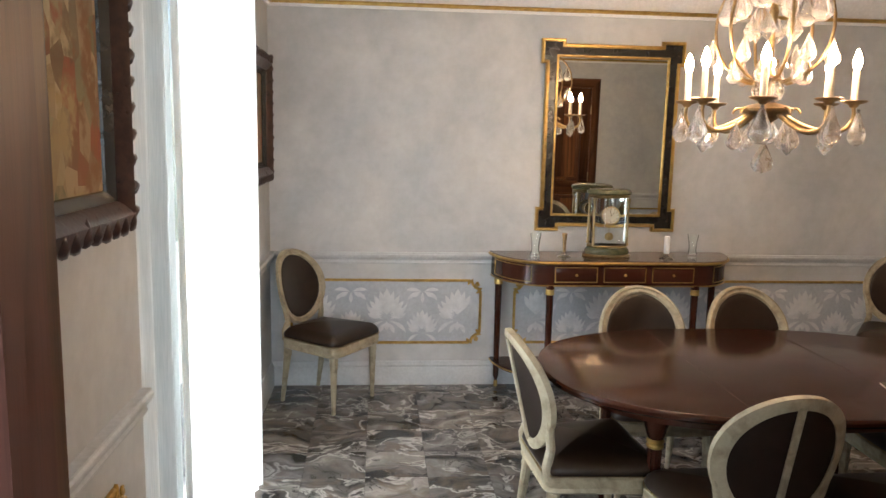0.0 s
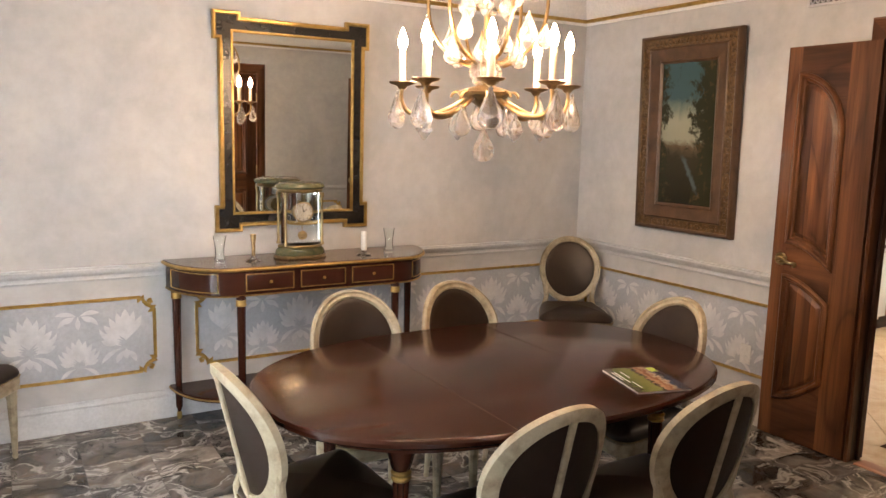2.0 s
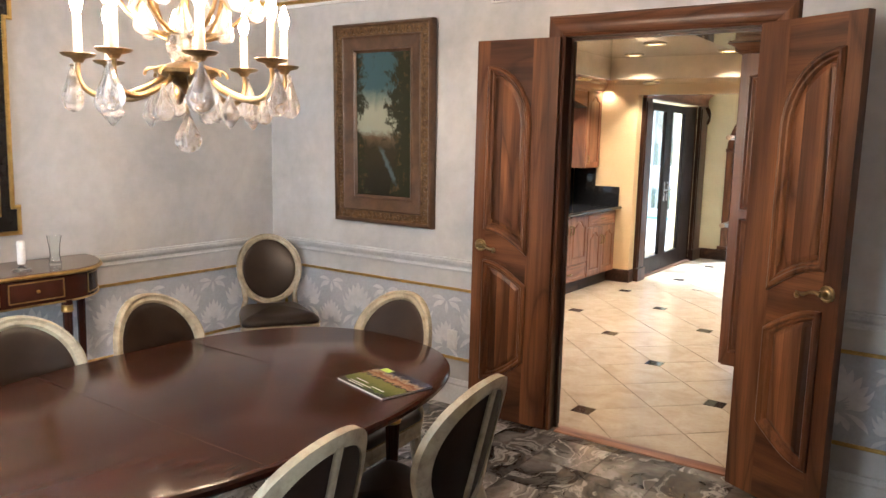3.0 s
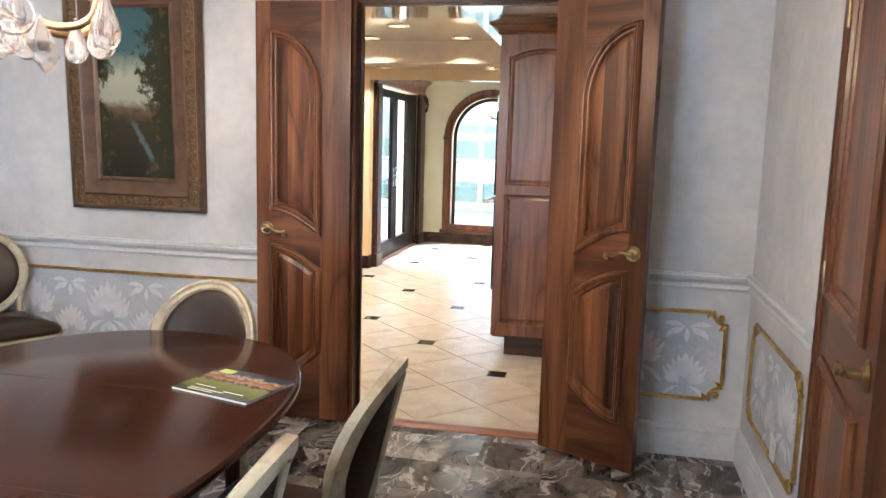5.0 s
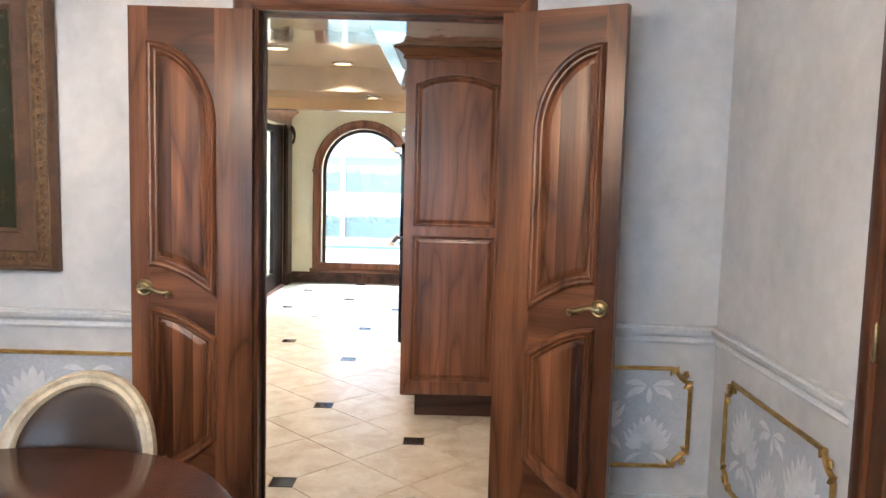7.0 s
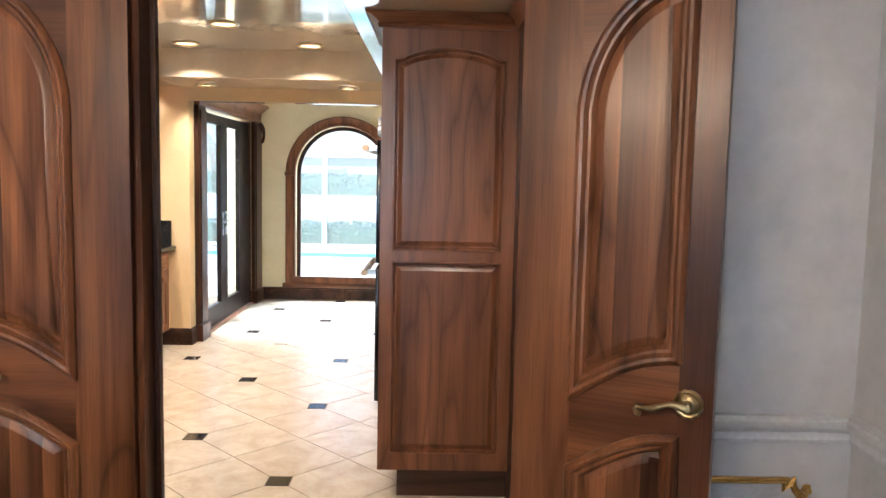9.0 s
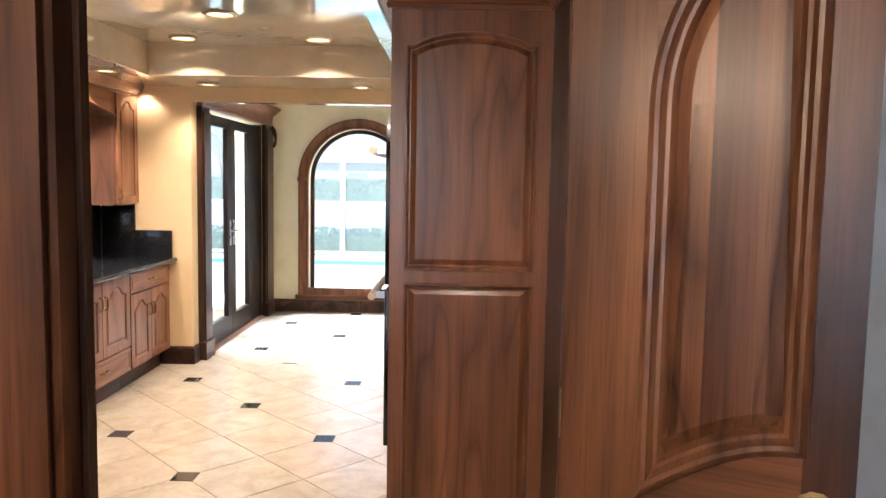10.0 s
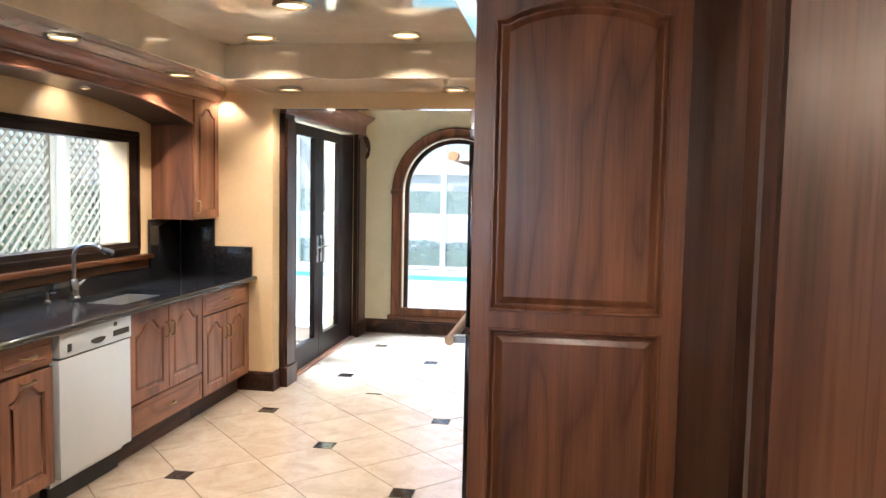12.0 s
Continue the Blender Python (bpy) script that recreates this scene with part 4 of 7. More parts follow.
def make_chair(name, label, group):
    """An oval-backed chair at the origin that faces +y."""
    c = thing(name, label, "chair", None, group)

    def seat_loop(d, n=9):
        pts = []
        for x, y, r, a0 in ((0.245, 0.235, 0.06, 0), (-0.245, 0.235, 0.06, 90), (-0.205, -0.215, 0.05, 180), (0.205, -0.215, 0.05, 270)):
            sx, sy = math.copysign(1, x), math.copysign(1, y)
            cx, cy = x - sx * r, y - sy * r
            pts += [(cx + (r - d) * math.cos(radians(a0 + 90 * i / n)), cy + (r - d) * math.sin(radians(a0 + 90 * i / n))) for i in range(n + 1)]
        return pts
    part("seat_frame", stack([(seat_loop(0.008), 0.352), (seat_loop(0.0), 0.36), (seat_loop(0.004), 0.376), (seat_loop(0.0), 0.384), (seat_loop(0.0), 0.412), (seat_loop(0.008), 0.42)]), cream_wood, c, "cream distressed rail", 30)
    part("seat", stack([(seat_loop(0.008), 0.418), (seat_loop(0.0), 0.435), (seat_loop(0.006), 0.452), (seat_loop(0.026), 0.470), (seat_loop(0.046), 0.481)] + [([(x * q, y * q) for x, y in seat_loop(0.046)], 0.481 + 0.026 * (1 - q * q)) for q in (0.88, 0.7, 0.5, 0.25, 0.06)]), leather, c, "brown leather cushion", 60)
    nails = bmesh.new()
    lp = seat_loop(-0.001)
    for i in range(len(lp)):
        a, b = Vector(lp[i]), Vector(lp[(i + 1) % len(lp)])
        for k in range(max(1, int((b - a).length / 0.012))):
            p = a.lerp(b, k / max(1, int((b - a).length / 0.012)))
            box(nails, p.x - 0.0025, p.x + 0.0025, p.y - 0.0025, p.y + 0.0025, 0.4205, 0.4255)
    part("nail_trim", nails, brass, c, "row of small brass nails", 0)
    tilt = Matrix.Rotation(radians(13), 4, "X")
    at = Vector((0, -0.215, 0.475))

    def back(x, y, z):
        return at + tilt @ Vector((x, y + 1.35 * x * x, z))
    ring = bmesh.new()
    prof = [(-0.021, -0.013), (-0.021, 0.010), (-0.012, 0.017), (0.0, 0.013), (0.010, 0.018), (0.019, 0.010), (0.021, -0.013), (0.0, -0.018)]
    rows, seg = [], 56
    for i in range(seg):
        t = 2 * math.pi * i / seg
        rows.append([ring.verts.new(back((0.195 + u) * math.cos(t), v, 0.228 + (0.218 + u) * math.sin(t))) for u, v in prof])
    for i in range(seg):
        for k in range(len(prof)):
            ring.faces.new((rows[i][k], rows[(i + 1) % seg][k], rows[(i + 1) % seg][(k + 1) % len(prof)], rows[i][(k + 1) % len(prof)]))
    part("back_frame", ring, cream_wood, c, "cream distressed oval surround", 40)

    def cushion(sign, bulge, depth):
        bm = bmesh.new()
        rings = []
        for k in range(7):
            s = 1 - k / 6
            r = math.sin(math.pi / 2 * s)
            rings.append([bm.verts.new(back(0.178 * r * math.cos(t), sign * (depth + bulge * math.cos(math.pi / 2 * s)), 0.228 + 0.2 * r * math.sin(t))) for t in [2 * math.pi * i / 40 for i in range(40)]])
        for a, b in zip(rings, rings[1:-1]):
            for i in range(40):
                bm.faces.new((a[i], a[(i + 1) % 40], b[(i + 1) % 40], b[i]))
        tip = bm.verts.new(back(0, sign * (depth + bulge), 0.228))
        last = rings[-2]
        for i in range(40):
            bm.faces.new((last[i], last[(i + 1) % 40], tip))
        return bm
    part("backrest", cushion(1, 0.022, 0.004), leather, c, "padded brown leather oval", 60)
    part("back_panel", cushion(-1, 0.004, 0.006), black_cloth, c, "flat dark leather rear", 60)
    bm = bmesh.new()
    sp = [(-0.012, -0.016), (-0.006, -0.021), (0.006, -0.021), (0.012, -0.016), (0.012, -0.009), (-0.012, -0.009)]
    a = [bm.verts.new(back(x, y, 0.02)) for x, y in sp]
    b = [bm.verts.new(back(x, y, 0.436)) for x, y in sp]
    for i in range(6):
        bm.faces.new((a[i], a[(i + 1) % 6], b[(i + 1) % 6], b[i]))
    part("back_stay", bm, cream_wood, c, "cream upright behind the back", 0)
    for sx in (-1, 1):
        part("back_post", tube([(sx * 0.175, -0.195, 0.40), (sx * 0.172, -0.205, 0.45), back(sx * 0.160, 0, 0.03), back(sx * 0.168, 0, 0.085), back(sx * 0.186, 0, 0.15)], [0.022, 0.020, 0.018, 0.018, 0.014], 10), cream_wood, c)
    prof = [(0.0, 0.0), (0.011, 0.0), (0.014, 0.015), (0.011, 0.03), (0.013, 0.04), (0.023, 0.30), (0.027, 0.315), (0.023, 0.325), (0.026, 0.335), (0.026, 0.355)]
    for x, y, lean in ((0.2, 0.19, 0), (-0.2, 0.19, 0), (0.175, -0.175, -1), (-0.175, -0.175, -1)):
        lg = part("leg", lathe(prof, 20, (0, 0), 0, None, (1, 1), 10, 0.12), cream_wood, c, "fluted tapering cream leg" if not lean else "")
        lg.matrix_local = pose(x, y - (0.05 if lean else 0), 0, -8 if lean else 0)
        if not lean:
            part("corner_block", boxes((x - 0.026, x + 0.026, y - 0.026, y + 0.026, 0.354, 0.414), bevel=0.004), cream_wood, c)
    return c


G = "oval-backed chairs"
LBL = "cream oval-backed chair with brown leather seat "
spots = [
    (1.24, 3.34, 178, LBL + "tucked under the table"), (1.80, 3.34, 183, LBL + "tucked under the table"),
    (1.16, 2.33, 3, LBL + "backing the room"), (1.735, 2.265, 2, LBL + "backing the room"),
    (0.767, 2.80, -86, LBL + "at the table end"), (2.24, 2.89, 88, LBL + "at the table end"),
    (-0.355, 4.62, -124, LBL + "in the curtain corner"), (3.285, 4.50, 148, LBL + "in the far corner")]
first = make_chair("dining_chair", spots[0][3], G)
first.matrix_world = pose(*spots[0][:2], 0, 0, 0, spots[0][2])
for x, y, a, label in spots[1:]:
    tagged(copy_thing(first, pose(x, y, 0, 0, 0, a)), label)


# ---- console table and what stands on it ----
def console():
    c = thing("console_table", "mahogany demilune console table with gilt edges and drawers", "console table", pose(1.46, N - 0.025, 0))
    hw, dp = 0.79, 0.42

    def dloop(d, n=12, inner=0.0):
        w, q = hw - d, dp - d
        r = 0.30
        pts = [(-w, 0)]
        pts += [(-w + (r) * (1 - math.cos(math.pi / 2 * i / n)), -(q) * math.sin(math.pi / 2 * i / n) * 1.0) for i in range(1, n + 1)]
        pts += [(w - r * (1 - math.cos(math.pi / 2 * i / n)), -(q) * math.sin(math.pi / 2 * i / n)) for i in range(n, 0, -1)]
        return pts + [(w, 0)]
    part("top", stack([(dloop(0.008), 0.897), (dloop(0.008), 0.914)]), mottled("brown_marble_top", (0.10, 0.065, 0.045), (0.19, 0.13, 0.10), 20, 0.16, bump=0.0), c, "brown polished marble slab", 30)
    part("top_gallery", stack([(dloop(0.004), 0.890), (dloop(0.0), 0.894), (dloop(-0.004), 0.900), (dloop(0.0), 0.907), (dloop(0.004), 0.909)]), gold, c, "gilt brass edge", 50)
    part("frieze", stack([(dloop(0.02), 0.76), (dloop(0.02), 0.892)]), mahogany[0], c, "", 30)
    part("lower_gilt_line", stack([(dloop(0.018), 0.752), (dloop(0.013), 0.756), (dloop(0.018), 0.762)]), gold, c, "gilt line under the drawers", 50)
    for x in (-0.305, 0.0, 0.305):
        dr = part("drawer", boxes((x - 0.138, x + 0.138, -dp + 0.012, -dp + 0.03, 0.775, 0.88), bevel=0.002), mahogany[0], c)
        bm = bmesh.new()
        lp = [(x - 0.134, 0.779), (x + 0.134, 0.779), (x + 0.134, 0.876), (x - 0.134, 0.876)]
        band(lp, [(0, 0.0), (0.001, 0.004), (0.006, 0.004), (0.007, 0.0)], -dp + 0.013, bm)
        part("gilt_edging", bm, gold, dr, "thin gilt edging", 0)
        part("knob", lathe([(0.0, 0.0), (0.004, 0.0), (0.004, 0.008), (0.009, 0.012), (0.009, 0.016), (0.0, 0.02)], 12), gold, dr, "small gilt knob").matrix_local = pose(x, -dp + 0.013, 0.828, 90)
    for sx in (-1, 1):
        bm = bmesh.new()
        lp = [(sx * hw - sx * (0.02 + 0.30 * (1 - math.cos(t))), -(dp - 0.016) * math.sin(t)) for t in [0.25 + 0.95 * i / 8 for i in range(9)]]
        part("end_gilt", tube([(x, y, 0.778) for x, y in lp] + [(x, y, 0.876) for x, y in lp[::-1]], 0.003, 6, bm, True), gold, c, "thin gilt edging on the curved end")
    part("shelf", stack([(dloop(0.03), 0.168), (dloop(0.024), 0.172), (dloop(0.024), 0.19), (dloop(0.03), 0.194)]), mahogany[0], c, "low shelf", 30)
    part("shelf_gilt", stack([(dloop(0.026), 0.176), (dloop(0.019), 0.180), (dloop(0.019), 0.184), (dloop(0.026), 0.188)]), gold, c, "gilt rim of the shelf", 50)
    prof = [(0.010, 0.0), (0.013, 0.02), (0.009, 0.05), (0.018, 0.075), (0.020, 0.16), (0.016, 0.20), (0.019, 0.22), (0.023, 0.70), (0.026, 0.72), (0.026, 0.76)]
    for x, y in ((-0.725, -0.04), (0.725, -0.04), (-0.46, -0.385), (0.46, -0.385)):
        lg = part("leg", lathe(prof, 20, (x, y), 0, None, (1, 1), 10, 0.10), mahogany[2], c, "fluted round leg")
        part("gilt_ring", lathe([(0.027, 0.70), (0.030, 0.706), (0.027, 0.715), (0.028, 0.735)], 16, (x, y)), gold, lg, "gilt ring")
        part("gilt_foot", lathe([(0.009, 0.0), (0.014, 0.008), (0.014, 0.03), (0.011, 0.045)], 16, (x, y)), gold, lg, "gilt foot")


console()


def mantel_clock():
    c = thing("mantel_clock", "oval glass-sided clock with green onyx and brass columns", "clock", pose(1.40, 4.70, 0.9145))
    e = lambda a, b: [(a * math.cos(t), b * math.sin(t)) for t in [2 * math.pi * i / 40 for i in range(40)]]
    part("foot", stack([(e(0.150, 0.105), 0.0), (e(0.155, 0.11), 0.008), (e(0.145, 0.10), 0.018)]), brass, c)
    part("base", stack([(e(0.14, 0.098), 0.018), (e(0.145, 0.10), 0.03), (e(0.14, 0.098), 0.048), (e(0.125, 0.085), 0.062)]), onyx, c, "green onyx plinth")
    part("base_ring", stack([(e(0.128, 0.088), 0.062), (e(0.132, 0.092), 0.068), (e(0.128, 0.088), 0.076)]), brass, c)
    gl = part("glass_case", stack([(e(0.112, 0.075), 0.076), (e(0.112, 0.075), 0.375)]), clear_glass, c, "curved clear glass", 60)
    gl.visible_shadow = False
    part("cornice", stack([(e(0.128, 0.09), 0.375), (e(0.135, 0.096), 0.385), (e(0.13, 0.09), 0.395)]), brass, c)
    part("cap", stack([(e(0.135, 0.096), 0.395), (e(0.145, 0.104), 0.405), (e(0.14, 0.10), 0.42), (e(0.12, 0.082), 0.43)]), onyx, c, "green onyx cap")
    for sx in (-1, 1):
        for sy in (-1, 1):
            col = part("column", lathe([(0.012, 0.076), (0.013, 0.085), (0.008, 0.095), (0.0085, 0.12), (0.0095, 0.13), (0.008, 0.14), (0.007, 0.33), (0.009, 0.345), (0.013, 0.36), (0.013, 0.375)], 14, (sx * 0.108, sy * 0.062)), brass, c, "turned brass column")
    dial = part("dial", lathe([(0.0, 0.0), (0.052, 0.0), (0.056, 0.004), (0.0, 0.006)], 28), ivory, c, "round ivory clock dial")
    dial.matrix_local = pose(0, -0.045, 0.265, 90)
    part("bezel", tube([(0.055 * math.cos(t), 0.055 * math.sin(t), 0.004) for t in [2 * math.pi * i / 28 for i in range(28)]], 0.0045, 6, None, True), brass, dial)
    part("movement", lathe([(0.0, 0), (0.045, 0), (0.045, 0.05), (0.0, 0.05)], 20), brass, c, "brass clockwork").matrix_local = pose(0, 0.01, 0.265, 90)
    for a, ln in ((10, 0.036), (-50, 0.026)):
        part("clock_hand", boxes((-0.0018, 0.0018, 0, ln, 0.0065, 0.0075)), black_lacquer, dial, "", 0).matrix_local = pose(0, 0, 0, 0, 0, a)
    for k in range(12):
        a = radians(30 * k)
        part("hour_mark", boxes((-0.0015, 0.0015, 0.038, 0.047, 0.0058, 0.0064)), black_lacquer, dial, "", 0).matrix_local = pose(0, 0, 0, 0, 0, 30 * k)
    part("pendulum_rod", tube([(0, -0.02, 0.24), (0, -0.02, 0.14)], 0.002, 6), brass, c)
    part("pendulum", lathe([(0.0, 0), (0.024, 0.001), (0.026, 0.006), (0.0, 0.011)], 20), brass, c, "round brass pendulum bob").matrix_local = pose(0, -0.02, 0.13, 90)


mantel_clock()


def vase(x, y):
    v = thing("glass_vase", "small clear cut-glass vase on the console table", "vase", pose(x, y, 0.9145), "glass vases")
    bm = lathe([(0.030, 0.0), (0.031, 0.01), (0.024, 0.05), (0.026, 0.09), (0.036, 0.148), (0.033, 0.148), (0.022, 0.09), (0.020, 0.05), (0.024, 0.02), (0.0, 0.02)], 20, flutes=10, depth=0.06)
    part("bowl", bm, clear_glass, v, "", 60)


vase(0.93, 4.66), vase(1.95, 4.66)


def candlestick(x, y, full):
    v = thing("candlestick", "glass candlestick with a white candle" if full else "empty glass candlestick with square cup", "candlestick", pose(x, y, 0.9145))
    part("foot", lathe([(0.042, 0.0), (0.044, 0.004), (0.02, 0.010), (0.012, 0.02), (0.012, 0.03)], 20), clear_glass, v, "", 60)
    if full:
        part("candle", lathe([(0.017, 0.03), (0.018, 0.034), (0.018, 0.138), (0.014, 0.142), (0.0, 0.14)], 16), paper, v, "white wax candle")
    else:
        part("stem", lathe([(0.010, 0.03), (0.012, 0.10), (0.018, 0.148), (0.015, 0.148), (0.0, 0.11)], 12), bronze, v, "dull metal stem")


candlestick(1.115, 4.66, False), candlestick(1.765, 4.62, True)


# ---- mirror and pictures ----
def mirror():
    m = thing("wall_mirror", "large mirror in black frame with gilt stepped corners", "mirror", pose(0.97, N, 1.05, 0.8))
    w, h, st, s = 0.94, 1.23, 0.03, 0.155
    o = [(s, st), (w - s, st), (w - s, 0), (w, 0), (w, s), (w - st, s), (w - st, h - s), (w, h - s), (w, h), (w - s, h), (w - s, h - st), (s, h - st), (s, h), (0, h), (0, h - s), (st, h - s), (st, s), (0, s), (0, 0), (s, 0)]
    bm = bmesh.new()
    band(o, [(0, 0), (0, 0.028), (0.006, 0.036), (0.016, 0.034), (0.022, 0.024)], 0, bm)
    part("gilt_edge", bm, gold, m, "gilded stepped outer edge", 30)
    lp = inset(o, 0.021)
    inner = [(0.105, 0.105), (w - 0.105, 0.105), (w - 0.105, h - 0.105), (0.105, h - 0.105)]
    part("black_frieze", plate(lp, 0.024, holes=[inner[::-1]], place=lambda x, y, z: (x, y - 0.013, z)), black_lacquer, m, "black lacquered flat", 0)
    bm = bmesh.new()
    for x0, z0, x1, z1 in ((st + 0.02, s, st + 0.02, h - s), (w - st - 0.02, s, w - st - 0.02, h - s), (s, h - st - 0.02, w - s, h - st - 0.02), (s, st + 0.02, w - s, st + 0.02)):
        n = int(math.hypot(x1 - x0, z1 - z0) / 0.016)
        for i in range(n):
            px, pz = x0 + (x1 - x0) * i / n, z0 + (z1 - z0) * i / n
            box(bm, px - 0.005, px + 0.005, -0.033, -0.024, pz - 0.005, pz + 0.005, 0.002, 1)
    tagged(part("gilt_beading", bm, gold, m, "row of gilt beads", 0), kind="stuff")
    bm = bmesh.new()
    band(inner, [(-0.006, 0.025), (-0.004, 0.032), (0.004, 0.032), (0.010, 0.018)], 0, bm)
    part("gilt_slip", bm, gold, m, "thin gilt inner slip")
    i2 = inset(inner, 0.008)
    part("mirror_glass", plate(i2, 0.004, place=lambda x, y, z: (x, y - 0.016, z)), mirror_glass, m, "silvered glass", 0)


mirror()


def picture(name, m, w, h, label, canvas, outer, inner_mat, bold):
    """A framed canvas; local x along the wall, -y out, z up from the bottom edge."""
    p = thing(name, label, "painting", m)
    o = [(0, 0), (w, 0), (w, h), (0, h)]
    if bold:
        bm = bmesh.new()
        band(o, [(0, 0), (0, 0.045), (0.012, 0.062), (0.05, 0.075), (0.075, 0.055), (0.085, 0.04)], 0, bm)
        part("frame_body", bm, outer, p)
        rnd = random.Random(5)
        for x0, z0, x1, z1 in ((0.03, 0.03, w - 0.03, 0.03), (0.03, h - 0.03, w - 0.03, h - 0.03), (0.03, 0.03, 0.03, h - 0.03), (w - 0.03, 0.03, w - 0.03, h - 0.03)):
            n = int(math.hypot(x1 - x0, z1 - z0) / 0.06)
            for i in range(n + 1):
                cx, cz = x0 + (x1 - x0) * i / n, z0 + (z1 - z0) * i / n
                a = rnd.uniform(0, 0.5) + (0 if x0 == x1 else 1.57)
                pts = [(cx + 0.034 * (1 - 0.12 * k) * math.cos(a + 0.75 * k), -0.058 - 0.006 * math.sin(k), cz + 0.034 * (1 - 0.12 * k) * math.sin(a + 0.75 * k)) for k in range(7)]
                part("carved_scroll", tube(pts, [0.006, 0.013, 0.016, 0.015, 0.013, 0.010, 0.005], 8), outer, p, "", 60)
        bm = bmesh.new()
        band(inset(o, 0.083), [(0, 0.042), (0.012, 0.034), (0.026, 0.024), (0.03, 0.012)], 0, bm)
        part("inner_slip", bm, black_lacquer, p)
        d = 0.11
    else:
        bm = bmesh.new()
        band(o, [(0, 0), (0, 0.035), (0.006, 0.048), (0.016, 0.054), (0.024, 0.046)], 0, bm)
        part("outer_moulding", bm, inner_mat, p)
        bm = bmesh.new()
        band(inset(o, 0.023), [(0, 0.044), (0.005, 0.036), (0.052, 0.034), (0.058, 0.042)], 0, bm)
        part("carved_band", bm, outer, p, "band of carved gilt leaves")
        lump = bmesh.new()
        c = 0.052
        for x0, z0, x1, z1 in ((c, c, w - c, c), (c, h - c, w - c, h - c), (c, c, c, h - c), (w - c, c, w - c, h - c)):
            n = int(math.hypot(x1 - x0, z1 - z0) / 0.034)
            for i in range(n):
                cx, cz = x0 + (x1 - x0) * (i + 0.5) / n, z0 + (z1 - z0) * (i + 0.5) / n
                a = (0 if i % 2 else 1.0) + (0 if x0 == x1 else 1.57)
                pts = [(cx + 0.015 * (1 - 0.13 * k) * math.cos(a + 0.9 * k), -0.040, cz + 0.015 * (1 - 0.13 * k) * math.sin(a + 0.9 * k)) for k in range(6)]
                tube(pts, [0.003, 0.005, 0.006, 0.005, 0.004, 0.002], 5, lump)
        tagged(part("carved_leaves", lump, outer, p, "small carved gilt leaves", 60), kind="stuff")
        bm = bmesh.new()
        band(inset(o, 0.080), [(0, 0.042), (0.006, 0.046), (0.014, 0.040), (0.075, 0.026), (0.082, 0.032), (0.09, 0.028), (0.1, 0.012)], 0, bm)
        part("inner_moulding", bm, inner_mat, p)
        d = 0.178
    lp = inset(o, d - 0.01)
    cv = part("canvas", plate([(x - w / 2, z - d) for x, z in lp], 0.01), canvas, p, "painted oil canvas", 0)
    cv.matrix_local = pose(w / 2, -0.012, d)
    cv.data.transform(Matrix.Rotation(radians(90), 4, "Z"))
    cv.matrix_local = pose(w / 2, -0.012, d, 0, 0, -90)
    return p


picture("landscape_painting", pose(E, 4.285, 1.055, 1.5, 0, -90), 0.775, 1.225, "dark wooded river landscape in carved antique gold frame", oil_dark, carved_gold, frame_brown, False)
picture("street_painting", pose(W, 1.30, 1.39, 0, 0, 90), 0.745, 0.72, "pale street scene in heavy dark carved frame", oil_light, carved, black_lacquer, True)
picture("small_painting", pose(W, 3.93, 1.37, 0, 0, 90), 0.70, 0.72, "small painting in heavy dark carved frame", oil_light, carved, black_lacquer, True)


# ---- curtain and window ----
def curtain():
    c = thing("curtain", "sheer white floor-length voile curtain before the window", "curtain", pose(0, 0, 0))
    n, rows = 150, 14
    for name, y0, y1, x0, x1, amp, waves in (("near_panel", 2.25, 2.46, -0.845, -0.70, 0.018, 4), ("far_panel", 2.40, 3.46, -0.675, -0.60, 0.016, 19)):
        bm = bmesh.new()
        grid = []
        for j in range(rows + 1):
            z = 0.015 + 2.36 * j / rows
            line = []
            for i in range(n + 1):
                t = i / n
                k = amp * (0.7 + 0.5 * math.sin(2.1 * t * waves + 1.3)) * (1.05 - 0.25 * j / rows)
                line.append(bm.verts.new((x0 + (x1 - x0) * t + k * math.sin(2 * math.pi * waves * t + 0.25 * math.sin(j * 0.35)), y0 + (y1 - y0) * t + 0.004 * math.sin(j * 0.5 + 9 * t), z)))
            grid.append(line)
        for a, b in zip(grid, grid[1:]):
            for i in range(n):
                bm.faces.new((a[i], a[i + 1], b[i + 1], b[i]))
        part(name, bm, shaded_voile if name == "near_panel" else voile, c, "", 80)
    part("curtain_rod", tube([(-0.70, 2.2, 2.385), (-0.62, 3.5, 2.385)], 0.012, 10), white_paint, c)


curtain()


def glazed_window(name, label, m, w, h, mat, bars=1, ft=0.06):
    """A plain sash: local x along the wall, y through it, z up."""
    g = thing(name, label, "window", m, "", "structure")
    part("window_frame", plate([(0, 0), (w, 0), (w, h), (0, h)], 0.06, holes=[[(ft, ft), (ft, h - ft), (w - ft, h - ft), (w - ft, ft)]]), mat, g, "", 0)
    for k in range(bars):
        x = w * (k + 1) / (bars + 1)
        part("mullion", boxes((x - 0.025, x + 0.025, -0.03, 0.03, ft, h - ft)), mat, g, "", 0)
    pane = part("pane", boxes((ft - 0.01, w - ft + 0.01, -0.004, 0.004, ft - 0.01, h - ft + 0.01)), clear_glass, g, "", 0)
    pane.visible_shadow = False
    return g


